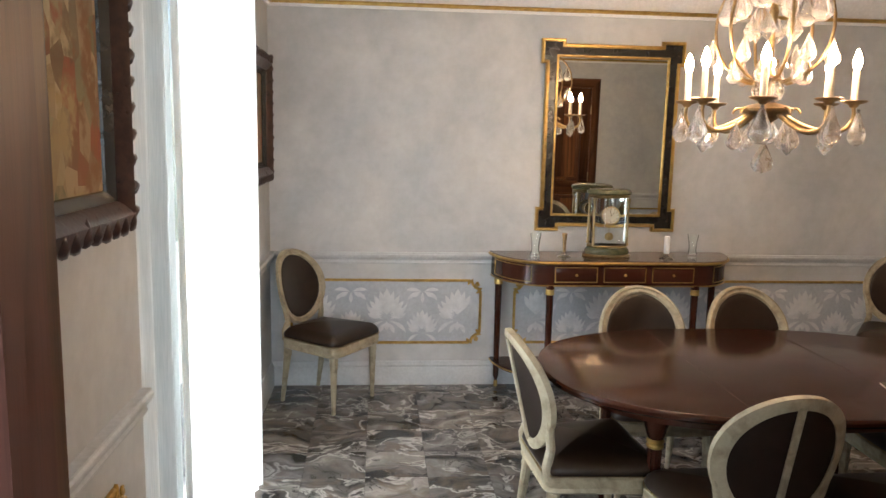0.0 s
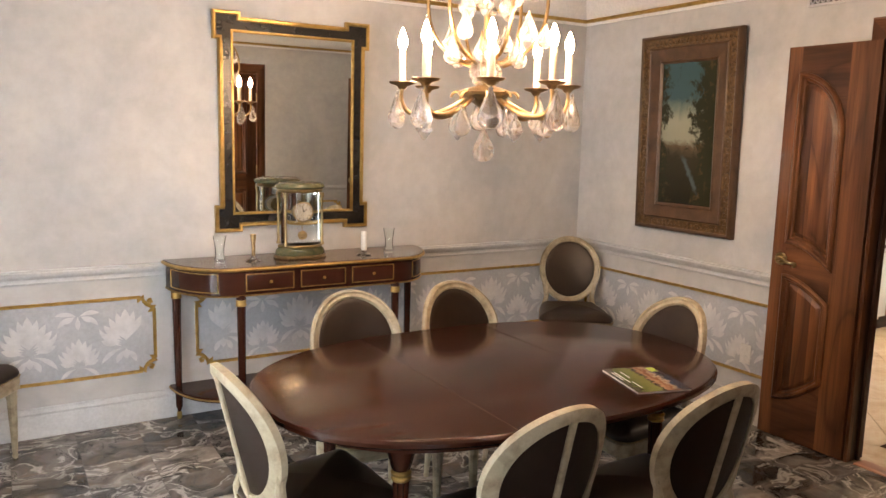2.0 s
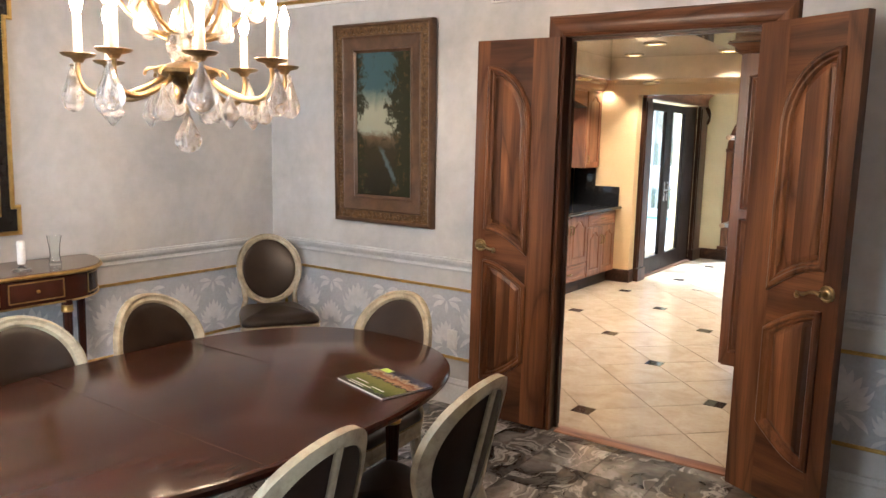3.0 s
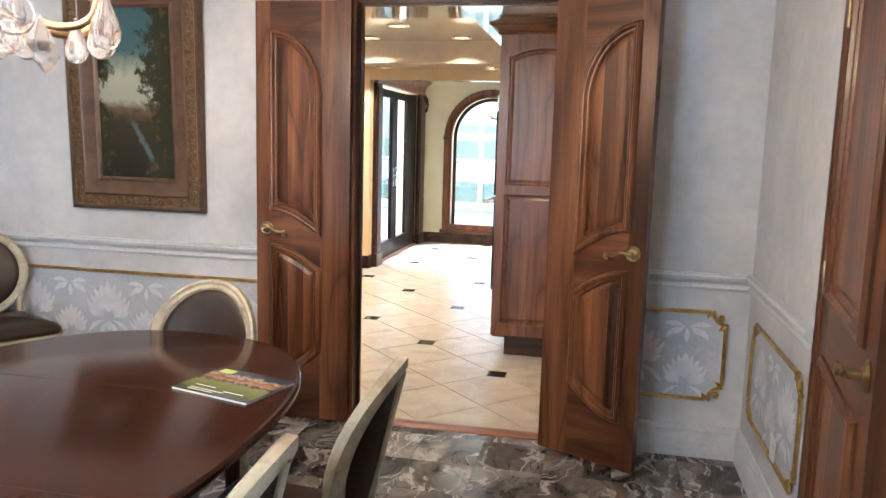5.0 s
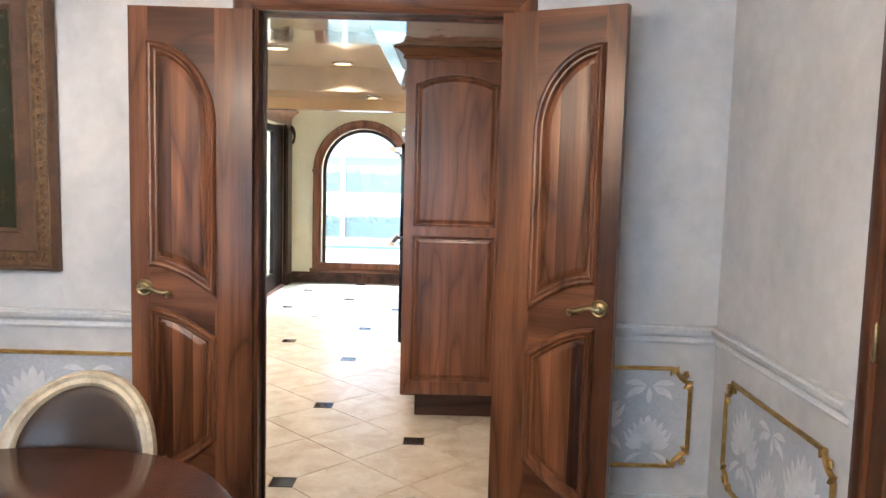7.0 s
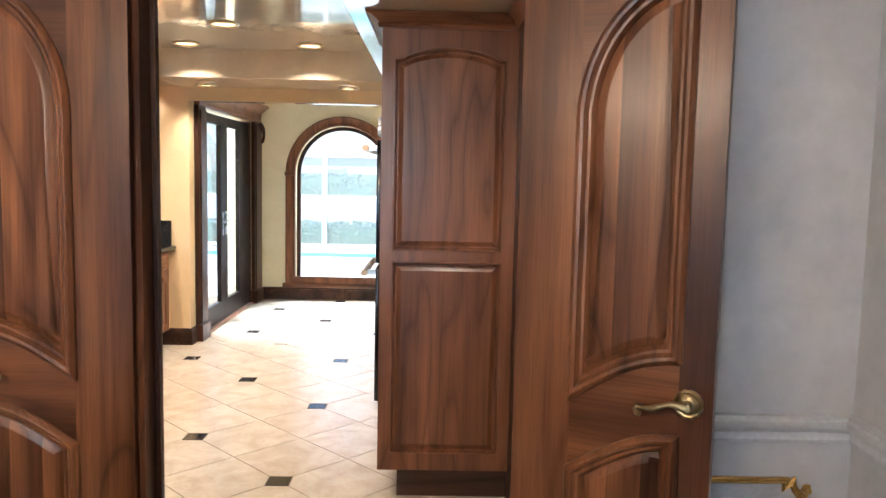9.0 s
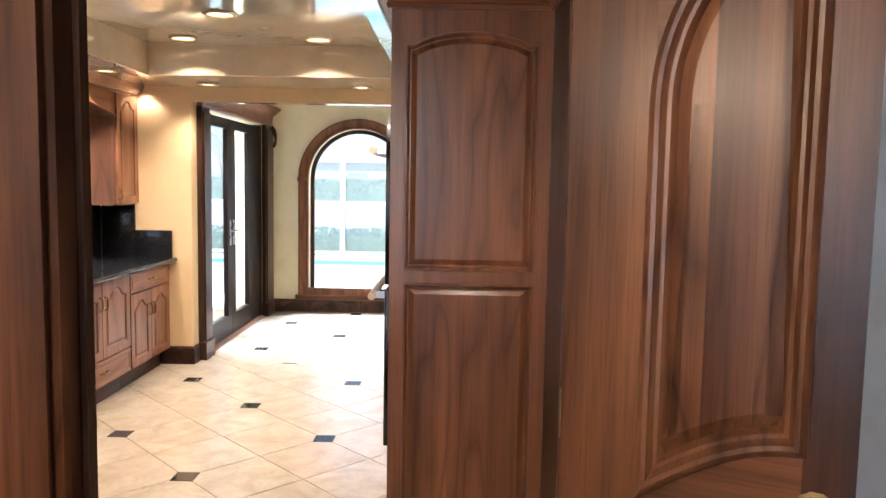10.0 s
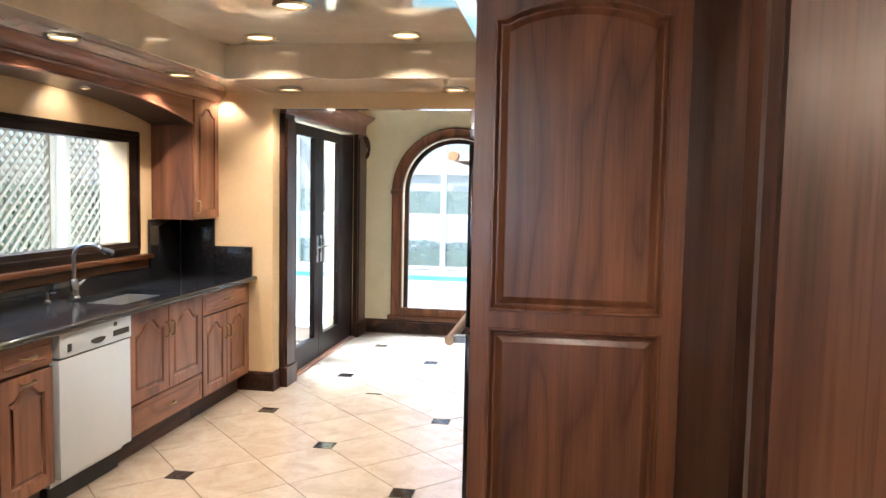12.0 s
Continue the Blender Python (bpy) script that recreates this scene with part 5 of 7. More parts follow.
# Unseen window added round the hall fill lamp.
glazed_window("hall_window", "unseen white framed window added to light the hall", pose(-0.5, -1.7, 0.3), 1.6, 2.0, white_paint)
glazed_window("window_1", "white framed glazed door behind the curtain", pose(W - 0.12, 2.23, 0.02, 0, 0, 90), 1.27, 2.34, white_paint)


# ---- chandelier ----
def drop(ln, wd, kite=False, bm=None):
    """A faceted rock-crystal pendant that hangs from its top at z = 0."""
    prof = [(0.0, 0.0), (0.11, -0.04), (0.06, -0.09), (0.13, -0.15), (0.26, -0.34), (0.42, -0.54), (0.50, -0.70), (0.47, -0.82), (0.34, -0.93), (0.16, -0.985), (0.0, -1.0)]
    if kite:
        prof = [(0.0, 0.0), (0.12, -0.1), (0.5, -0.62), (0.12, -0.95), (0.0, -1.0)]
    return lathe([(max(0.0005, r * wd), z * ln) for r, z in prof], 6 if kite else 14, (0, 0), 0, bm, (1, 0.75))


def chandelier():
    c = thing("chandelier", "gilt bronze chandelier with lit candle bulbs and rock crystal drops", "chandelier", pose(1.452, 2.895, 0.008))
    part("ceiling_rose", lathe([(0.0, CEIL), (0.065, CEIL), (0.06, CEIL - 0.02), (0.02, CEIL - 0.04), (0.0, CEIL - 0.04)], 24), bronze, c)
    part("stem", lathe([(0.008, 1.80), (0.012, 1.85), (0.022, 1.90), (0.012, 1.95), (0.010, 2.10), (0.018, 2.14), (0.010, 2.18), (0.010, 2.30), (0.02, 2.33), (0.006, 2.36), (0.006, CEIL - 0.03)], 16), bronze, c)
    part("bowl", lathe([(0.0, 1.70), (0.012, 1.705), (0.02, 1.72), (0.055, 1.745), (0.095, 1.765), (0.10, 1.775), (0.08, 1.785), (0.03, 1.80), (0.0, 1.81)], 24), bronze, c, "shallow gilt bronze dish")
    part("crystal_ball", lathe([(0.015, 1.79), (0.05, 1.81), (0.062, 1.845), (0.05, 1.885), (0.02, 1.90)], 14), crystal, c, "clouded rock crystal ball", 20)
    d1, d2, d3, d4 = [part("crystal_drop", drop(*a), crystal, c, "clear rock crystal pendant", 24) for a in ((0.14, 0.086), (0.105, 0.066), (0.10, 0.075, True), (0.13, 0.10))]
    used = set()

    def hang(src, x, y, z, a):
        ob = src
        if src in used:
            ob = src.copy()
            scene.collection.objects.link(ob)
        used.add(src)
        ob.matrix_local = pose(x, y, z, 0, 0, a)
    hang(d4, 0, 0, 1.655, 20)
    part("finial_hook", tube([(0, 0, 1.705), (0, 0, 1.645)], 0.004, 6), bronze, c)
    bez = []
    for k in range(17):
        t = k / 16
        p = [Vector(q) for q in ((0.05, 0, 1.765), (0.18, 0, 1.66), (0.325, 0, 1.655), (0.30, 0, 1.785))]
        bez.append(p[0] * (1 - t) ** 3 + p[1] * 3 * t * (1 - t) ** 2 + p[2] * 3 * t * t * (1 - t) + p[3] * t ** 3)
    arm_bm = tube(bez, [0.010 - 0.004 * abs(k / 16 - 0.3) for k in range(17)], 8)
    tube([(0.10 + 0.022 * math.cos(a), 0, 1.755 + 0.022 * math.sin(a)) for a in [0.4 * i for i in range(12)]], 0.005, 6, arm_bm)
    meshes = [("arm", arm_bm, bronze, "curved gilt bronze arm"), ("drip_pan", lathe([(0.0, 1.78), (0.012, 1.78), (0.02, 1.792), (0.042, 1.798), (0.05, 1.805), (0.046, 1.807), (0.015, 1.802), (0.0, 1.802)], 18, (0.30, 0)), bronze, "dished bronze drip pan"),
              ("candle_tube", lathe([(0.0125, 1.802), (0.0125, 1.915), (0.009, 1.918), (0.0, 1.918)], 12, (0.30, 0)), candle, "cream candle sleeve"),
              ("bulb", lathe([(0.006, 1.917), (0.012, 1.927), (0.016, 1.942), (0.0155, 1.956), (0.009, 1.976), (0.003, 1.992), (0.0, 1.996)], 12, (0.30, 0)), bulb_glow, "glowing flame-shaped bulb")]
    for name, bm, mat, label in meshes:
        ob = part(name, bm, mat, c, label, 50)
        for k in range(8):
            o2 = ob if k == 0 else ob.copy()
            if k:
                scene.collection.objects.link(o2)
            o2.matrix_local = pose(0, 0, 0, 0, 0, 15 + 45 * k)
    for k in range(8):
        a = radians(15 + 45 * k)
        hang(d1, 0.318 * math.cos(a), 0.318 * math.sin(a), 1.778, 15 + 45 * k + 90)
        b = a + radians(22.5)
        hang(d3 if k % 2 else d2, 0.235 * math.cos(b), 0.235 * math.sin(b), 1.70 if k % 2 else 1.72, 40 * k)
        if k % 2:
            hang(d2, 0.12 * math.cos(b + 0.2), 0.12 * math.sin(b + 0.2), 1.725, 55 * k)
    # lyre-shaped upper cage with its own drops
    cage = []
    for k in range(15):
        t = k / 14
        p = [Vector(q) for q in ((0.02, 0, 1.88), (0.22, 0, 1.86), (0.20, 0, 2.20), (0.14, 0, 2.26), (0.03, 0, 2.34))]
        q = [p[i] for i in range(5)]
        while len(q) > 1:
            q = [q[i].lerp(q[i + 1], t) for i in range(len(q) - 1)]
        cage.append(q[0] + Vector((0.045 * math.sin(math.pi * t), 0, 0)))
    rod = part("cage_rod", tube(cage, 0.0065, 8), bronze, c, "bowed gilt rod of the upper cage", 50)
    small = part("branch", tube([(0.02, 0, 1.90), (0.07, 0, 1.87), (0.13, 0, 1.89), (0.15, 0, 1.94), (0.13, 0, 1.975)], [0.006, 0.006, 0.005, 0.005, 0.004], 6), bronze, c, "small gilt inner branch", 50)
    for k in range(6):
        for ob in (rod, small):
            o2 = ob if k == 0 else ob.copy()
            if k:
                scene.collection.objects.link(o2)
            o2.matrix_local = pose(0, 0, 0, 0, 0, 60 * k + (20 if ob is rod else 50))
        a = radians(60 * k + 20)
        hang(d1, 0.17 * math.cos(a), 0.17 * math.sin(a), 2.235, 60 * k)
        hang(d2, 0.215 * math.cos(a + 0.3), 0.215 * math.sin(a + 0.3), 2.04, 30 * k)
        b = radians(60 * k + 50)
        hang(d2, 0.13 * math.cos(b), 0.13 * math.sin(b), 1.97, 60 * k)
        hang(d3, 0.08 * math.cos(b), 0.08 * math.sin(b), 2.13, 60 * k)
        hang(d1, 0.05 * math.cos(a), 0.05 * math.sin(a), 2.30, 60 * k + 15)


chandelier()


# ---- small things of the dining room ----
def magazine():
    g = thing("magazine", "glossy lifestyle magazine with a colourful cover on the table", "magazine", pose(1.826, 2.513, 0.7506, 0, 0, -105))
    k = Nodes("magazine_cover", rough=0.25)
    co = k.coords((1, 1, 1), False)
    sep = k.t.nodes.new("ShaderNodeSeparateXYZ")
    k.put(co, sep.inputs[0])
    wob = k.noise(co, 45.0, 5, 0.65)
    add = k.t.nodes.new("ShaderNodeMath")
    add.operation = "MULTIPLY_ADD"
    add.inputs[1].default_value = 0.09
    k.put(wob, add.inputs[0])
    k.put(sep.outputs[1], add.inputs[2])
    c = k.ramp(add.outputs[0], [(0.03, (0.025, 0.03, 0.02)), (0.075, (0.10, 0.125, 0.035)), (0.145, (0.17, 0.18, 0.055)), (0.155, (0.05, 0.035, 0.025)), (0.17, (0.36, 0.22, 0.13)), (0.19, (0.16, 0.06, 0.035)), (0.205, (0.40, 0.30, 0.21)), (0.22, (0.035, 0.045, 0.085)), (0.27, (0.04, 0.055, 0.12))])
    k.color(c)
    part("pages", boxes((-0.135, 0.135, 0.0, 0.208, 0.0, 0.006)), paper, g, "white page block", 0)
    part("cover", boxes((-0.136, 0.136, -0.001, 0.21, 0.0062, 0.0072)), k.m, g, "photographic cover with a green field", 0)
    part("title_mark", boxes((-0.12, -0.07, 0.17, 0.20, 0.0074, 0.0077)), mottled("lime_ink", (0.35, 0.5, 0.03), (0.4, 0.55, 0.05), 20, 0.3), g, "lime green block", 0)
    for i, (x0, x1) in enumerate(((-0.09, 0.0), (-0.09, 0.03), (0.02, 0.09), (-0.09, -0.02))):
        part("text_bar", boxes((x0, x1, 0.012 + 0.012 * i, 0.016 + 0.012 * i, 0.0074, 0.0076)), paper, g, "small white line of print", 0)


magazine()


def vent():
    v = thing("wall_vent", "dark pierced metal air vent above the doorway", "vent", pose(E, 3.16, 2.335, 0, 0, -90))
    part("backing", boxes((0, 0.35, -0.006, 0.0, 0, 0.085)), rubber, v, "", 0)
    part("vent_frame", plate([(0, 0), (0.35, 0), (0.35, 0.085), (0, 0.085)], 0.012, holes=[[(0.012, 0.012), (0.012, 0.073), (0.338, 0.073), (0.338, 0.012)]], place=lambda x, y, z: (x, y - 0.006, z)), plaster_trim, v, "", 0)
    for i in range(11):
        part("scroll_bar", tube([(0.028 + 0.029 * i + 0.012 * math.cos(a), -0.009, 0.042 + 0.026 * math.sin(a)) for a in [2 * math.pi * k / 12 for k in range(12)]], 0.003, 5, None, True), plaster_trim, v)


vent()


def outlet(m):
    o = thing("wall_outlet", "small grey electrical outlet plate on the panel", "outlet", m, "wall outlets")
    part("cover_plate", boxes((-0.036, 0.036, -0.006, 0.0, -0.058, 0.058), bevel=0.002), plastic, o)
    for z in (-0.022, 0.022):
        part("socket", lathe([(0.0, 0), (0.015, 0), (0.015, 0.002), (0.0, 0.002)], 14), plastic, o).matrix_local = pose(0, -0.006, z, 90)


outlet(pose(1.62, N - 0.008, 0.37)), outlet(pose(E - 0.008, 3.36, 0.40, 0, 0, -90)), outlet(pose(2.95, S + 0.008, 0.33, 0, 0, 180))


# ---- kitchen cabinets ----
def cathedral(w, h, st=0.055):
    """Opening of a cabinet door with a cathedral-arched top; counterclockwise in x, z."""
    rise = 0.4 * (w / 2 - st)
    x0, x1, zt = st, w - st, h - st - rise
    c = (x0 + x1) / 2
    hw = (x1 - x0) / 2
    top = []
    for i in range(15):
        t = 1 - 2 * i / 14
        s = abs(t)
        k = 0.0 if s > 0.78 else (1 if s < 0.2 else 0.5 + 0.5 * math.cos(math.pi * (s - 0.2) / 0.58))
        top.append((c + t * hw, zt + rise * k))
    return [(x0, st), (x1, st), *top]


def pull(parent, x, z, y, upright):
    pts = [(0, 0, -0.045), (0, -0.022, -0.038), (0, -0.026, 0.0), (0, -0.022, 0.038), (0, 0, 0.045)]
    h = part("pull_handle", tube(pts, [0.006, 0.005, 0.0065, 0.005, 0.006], 8), brass, parent, "small aged brass pull", 60)
    h.matrix_local = pose(x, y, z, 0, 0 if upright else 90)


def cab_door(parent, x, z, w, h, y, hinge_left=True, handle=True, mats=None, arch=True, hz=None):
    """A framed cabinet door with a raised arched panel; its face looks to -y."""
    mats = mats or cabwood
    t = 0.02
    d = new("door")
    d.parent = parent
    d.matrix_local = pose(x, y, z)
    loop = cathedral(w, h) if arch else [(0.055, 0.055), (w - 0.055, 0.055), (w - 0.055, h - 0.055), (0.055, h - 0.055)]
    me = part("door_rail", plate([(0, 0), (w, 0), (w, h), (0, h)], t, holes=[loop[::-1]]), mats[2], d, "", 0)
    bm = bmesh.new()
    band(loop, [(0.0, 0.0), (0.004, -0.002), (0.010, -0.008), (0.014, -0.009), (0.027, -0.003), (0.030, -0.002)], -t / 2, bm)
    inner = inset(loop, 0.030)
    f = bm.faces.new([bm.verts.new((px, -t / 2 + 0.002, pz)) for px, pz in inner])
    bmesh.ops.triangulate(bm, faces=[f])
    part("raised_panel", bm, mats[2], d, "", 25)
    if handle:
        pull(d, w - 0.03 if hinge_left else 0.03, hz if hz else h * 0.72, -t / 2, True)
    return d


def drawer_front(parent, x, z, w, h, y):
    d = new("drawer")
    d.parent = parent
    d.matrix_local = pose(x, y, z)
    part("drawer_front", boxes((0, w, -0.01, 0.01, 0, h), bevel=0.004), cabwood[0], d, "", 0)
    bm = bmesh.new()
    lp = [(0.025, 0.025), (w - 0.025, 0.025), (w - 0.025, h - 0.025), (0.025, h - 0.025)]
    band(lp, [(0.0, -0.001), (0.003, 0.003), (0.008, 0.003), (0.011, -0.001)], -0.01, bm)
    part("drawer_moulding", bm, cabwood[0], d)
    pull(d, w / 2, h / 2, -0.01, False)


CF = 4.225


def base_unit(x0, x1, label, top=0.835):
    c = thing("base_cabinet", label, "cabinet", pose(x0, CF, 0), "base cabinets")
    part("body", boxes((0, x1 - x0, 0.012, 0.03, 0.135, 0.835), (0, x1 - x0, 0.03, 0.56, 0.135, top)), cabwood[2], c, "", 0)
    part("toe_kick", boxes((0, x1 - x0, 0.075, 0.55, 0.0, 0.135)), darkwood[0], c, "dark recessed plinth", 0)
    return c


c = base_unit(5.30, 5.985, "walnut base cabinet with one drawer and a door")
cab_door(c, 0.01, 0.145, 0.315, 0.55, 0)
pull(cab_door(c, 0.335, 0.145, 0.342, 0.55, 0, handle=False), 0.171, 0.515, -0.01, False)
drawer_front(c, 0.335, 0.71, 0.342, 0.12, 0)
drawer_front(c, 0.01, 0.71, 0.315, 0.12, 0)
c = base_unit(6.60, 7.455, "walnut sink cabinet with two arched doors over a drawer", 0.64)
cab_door(c, 0.006, 0.325, 0.418, 0.505, 0, True)
cab_door(c, 0.430, 0.325, 0.418, 0.505, 0, False)
drawer_front(c, 0.006, 0.15, 0.842, 0.165, 0)
c = base_unit(7.458, 8.185, "walnut end cabinet with a drawer over two doors")
cab_door(c, 0.006, 0.15, 0.354, 0.53, 0, True)
cab_door(c, 0.364, 0.15, 0.354, 0.53, 0, False)
drawer_front(c, 0.006, 0.69, 0.712, 0.138, 0)
c = base_unit(4.10, 5.295, "walnut base cabinet with two wide doors")
cab_door(c, 0.006, 0.15, 0.585, 0.68, 0, True)
cab_door(c, 0.60, 0.15, 0.585, 0.68, 0, False)
c = thing("filler_panel", "narrow dark walnut filler against the wall", "panel", pose(8.187, CF, 0))
part("board", boxes((0, 0.06, 0.012, 0.56, 0.135, 0.835)), cabwood[2], c, "", 0)


def dishwasher():
    d = thing("dishwasher", "white dishwasher with a control strip under the counter", "dishwasher", pose(5.992, CF, 0))
    part("body", boxes((0.004, 0.598, 0.03, 0.55, 0.10, 0.83)), appliance_daylit_white, d, "", 0)
    part("front_panel", boxes((0.006, 0.596, -0.028, 0.03, 0.145, 0.715), bevel=0.004), appliance_daylit_white, d, "white enamel door")
    part("control_strip", boxes((0.006, 0.596, -0.034, 0.03, 0.722, 0.845), bevel=0.004), appliance_daylit_white, d, "white control panel")
    part("toe_panel", boxes((0.01, 0.59, 0.05, 0.5, 0.0, 0.10)), rubber, d, "black plinth", 0)
    part("handle_recess", stack([([(0.30 + 0.06 * math.cos(t), 0.765 + 0.022 * min(0, math.sin(t)) + 0.008 * max(0, math.sin(t))) for t in [2 * math.pi * i / 24 for i in range(24)]], z) for z in (0, 0.004)]), rubber, d, "dark moulded grip", 0).matrix_local = pose(0, -0.033, 0, 90)
    part("display", boxes((0.43, 0.57, -0.037, -0.033, 0.752, 0.782)), rubber, d, "dark display strip", 0)
    part("button", boxes((0.435, 0.46, -0.037, -0.033, 0.805, 0.825)), rubber, d, "", 0)
    part("button", boxes((0.06, 0.088, -0.037, -0.033, 0.745, 0.782)), rubber, d, "", 0)
    part("maker_plate", boxes((0.12, 0.18, -0.0365, -0.033, 0.815, 0.823)), steel, d, "", 0)


dishwasher()


def counter():
    c = thing("worktop", "polished black granite worktop with raised backsplash", "worktop", pose(0, 0, 0))
    x0, x1, y0, y1 = 4.08, 8.245, 4.185, 4.795
    hole = [(6.68, 4.30), (7.32, 4.30), (7.32, 4.66), (6.68, 4.66)]
    slab = plate([(x0, y0), (x1, y0), (x1, y1), (x0, y1)], 0.036, holes=[hole[::-1]], place=lambda x, y, z: (x, z, 0.857 + y))
    part("slab", slab, granite, c, "", 0)
    part("bullnose", tube([(x0, y0, 0.857), (x1, y0, 0.857)], 0.018, 14), granite, c, "rounded front edge", 60)
    part("end_splash", boxes((8.222, 8.246, y0 + 0.02, 4.50, 0.8755, 1.092), bevel=0.002), granite, c, "granite upstand on the end wall")
    part("end_splash", boxes((8.222, 8.246, 4.502, 4.77, 0.8755, 1.298), bevel=0.002), granite, c, "tall granite backsplash under the cabinet")
    part("back_splash", boxes((7.80, 8.22, 4.772, 4.794, 0.8755, 1.298), bevel=0.002), granite, c)
    part("back_splash", boxes((4.10, 7.798, 4.772, 4.794, 0.8755, 0.965), bevel=0.002), granite, c)


counter()


def sink():
    s = thing("sink", "stainless steel undermount sink set into the worktop", "sink", pose(0, 0, 0))
    r = [(6.675, 4.295), (7.325, 4.295), (7.325, 4.665), (6.675, 4.665)]
    q = [(6.70, 4.32), (7.30, 4.32), (7.30, 4.64), (6.70, 4.64)]
    bm = bmesh.new()
    rows = [[bm.verts.new((x, y, z)) for x, y in lp] for lp, z in ((r, 0.838), (q, 0.838), (q, 0.66))]
    for a, b in zip(rows, rows[1:]):
        for i in range(4):
            bm.faces.new((a[i], a[(i + 1) % 4], b[(i + 1) % 4], b[i]))
    bm.faces.new(rows[-1])
    part("basin", bm, sink_steel, s, "", 0)
    part("divider", boxes((6.97, 6.985, 4.32, 4.64, 0.66, 0.82)), sink_steel, s, "", 0)
    part("drain", lathe([(0.0, 0.661), (0.04, 0.661), (0.042, 0.664), (0.0, 0.665)], 20, (7.14, 4.5)), steel, s)


sink()


def faucet():
    f = thing("faucet", "brushed steel arched kitchen faucet behind the sink", "faucet", pose(6.84, 4.70, 0.8755))
    part("base", lathe([(0.0, 0), (0.03, 0), (0.03, 0.006), (0.024, 0.012), (0.024, 0.10), (0.018, 0.11), (0.0, 0.112)], 20), steel, f)
    pts = [(0, 0, 0.10), (0, 0, 0.20)] + [(0.0, -0.10 + 0.10 * math.cos(a), 0.24 + 0.075 * math.sin(a)) for a in [0.1 + 0.27 * i for i in range(9)]] + [(0, -0.205, 0.27)]
    part("spout", tube(pts, [0.012] * (len(pts) - 1) + [0.012], 12), steel, f, "arched spout", 60)
    part("spray_head", tube([(0, -0.185, 0.288), (0, -0.235, 0.275), (0, -0.25, 0.262)], [0.015, 0.018, 0.016], 12), rubber, f, "dark spray head", 60)
    part("side_lever", tube([(0.02, 0, 0.07), (0.05, 0, 0.075), (0.09, -0.01, 0.10)], [0.012, 0.009, 0.006], 8), steel, f, "", 60)


faucet()
sd = thing("soap_dispenser", "small steel soap dispenser beside the sink", "dispenser", pose(6.62, 4.71, 0.8755))
part("bottle_collar", lathe([(0.0, 0), (0.018, 0), (0.018, 0.01), (0.008, 0.02), (0.008, 0.06), (0.0, 0.06)], 14), steel, sd)
part("nozzle", tube([(0, 0, 0.055), (0, -0.05, 0.06)], 0.005, 8), steel, sd)

UF, UB = 4.48, 1.30


def upper_unit(x0, x1, door_left):
    c = thing("wall_cabinet", "walnut wall cabinet with one arched door beside the window", "cabinet", pose(x0, UF, 0), "wall cabinets")
    w = x1 - x0
    part("body", boxes((0, w, 0.012, KN - UF - 0.002, UB, SOF - 0.075)), cabwood[2], c, "", 0)
    cab_door(c, 0.01, UB + 0.012, w - 0.02, SOF - 0.075 - UB - 0.02, 0, door_left, True, hz=0.08)
    return c


upper_unit(7.86, 8.245, False)
upper_unit(4.80, 5.14, True)


def valance():
    v = thing("window_valance", "arched walnut valance joining the wall cabinets", "valance", pose(0, 0, 0))
    x0, x1 = 5.14, 7.86
    up = [(x0 + (x1 - x0) * i / 30, 1.965 + 0.125 * (1 - abs(2 * i / 30 - 1) ** 2.3)) for i in range(31)]
    part("front_board", plate([*up, (x1, 2.19), (x0, 2.19)], 0.022, place=lambda x, y, z: (x, UF + 0.012 + y, z)), cabwood[0], v, "", 0)
    bm = bmesh.new()
    rows = [[bm.verts.new((x, y, z + dz)) for x, z in up] for y, dz in ((UF + 0.002, 0.012), (UF - 0.006, 0.004), (UF + 0.002, -0.004), (UF + 0.03, 0.0), (KN - 0.003, 0.0), (KN - 0.003, 0.014), (UF + 0.03, 0.014))]
    for a, b in zip(rows, rows[1:]):
        for i in range(30):
            bm.faces.new((a[i], a[i + 1], b[i + 1], b[i]))
    part("arched_soffit", bm, darkwood[0], v, "dark curved underside", 30)
    part("arch_bead", tube([(x, UF - 0.004, z + 0.004) for x, z in up], 0.008, 8), cabwood[0], v, "rounded bead along the arch", 60)
    bm = bmesh.new()
    CR = [(0, 2.142), (0.012, 2.142), (0.018, 2.150), (0.012, 2.160), (0.020, 2.166), (0.044, 2.184), (0.058, 2.206), (0.060, 2.216), (0.070, SOF - 0.002), (0, SOF - 0.002)]
    run(CR, (4.80, UF), (8.245, UF), (0, -1), bm, (-1, 0))
    part("crown", bm, cabwood[0], v, "stepped walnut crown moulding", 40)


valance()

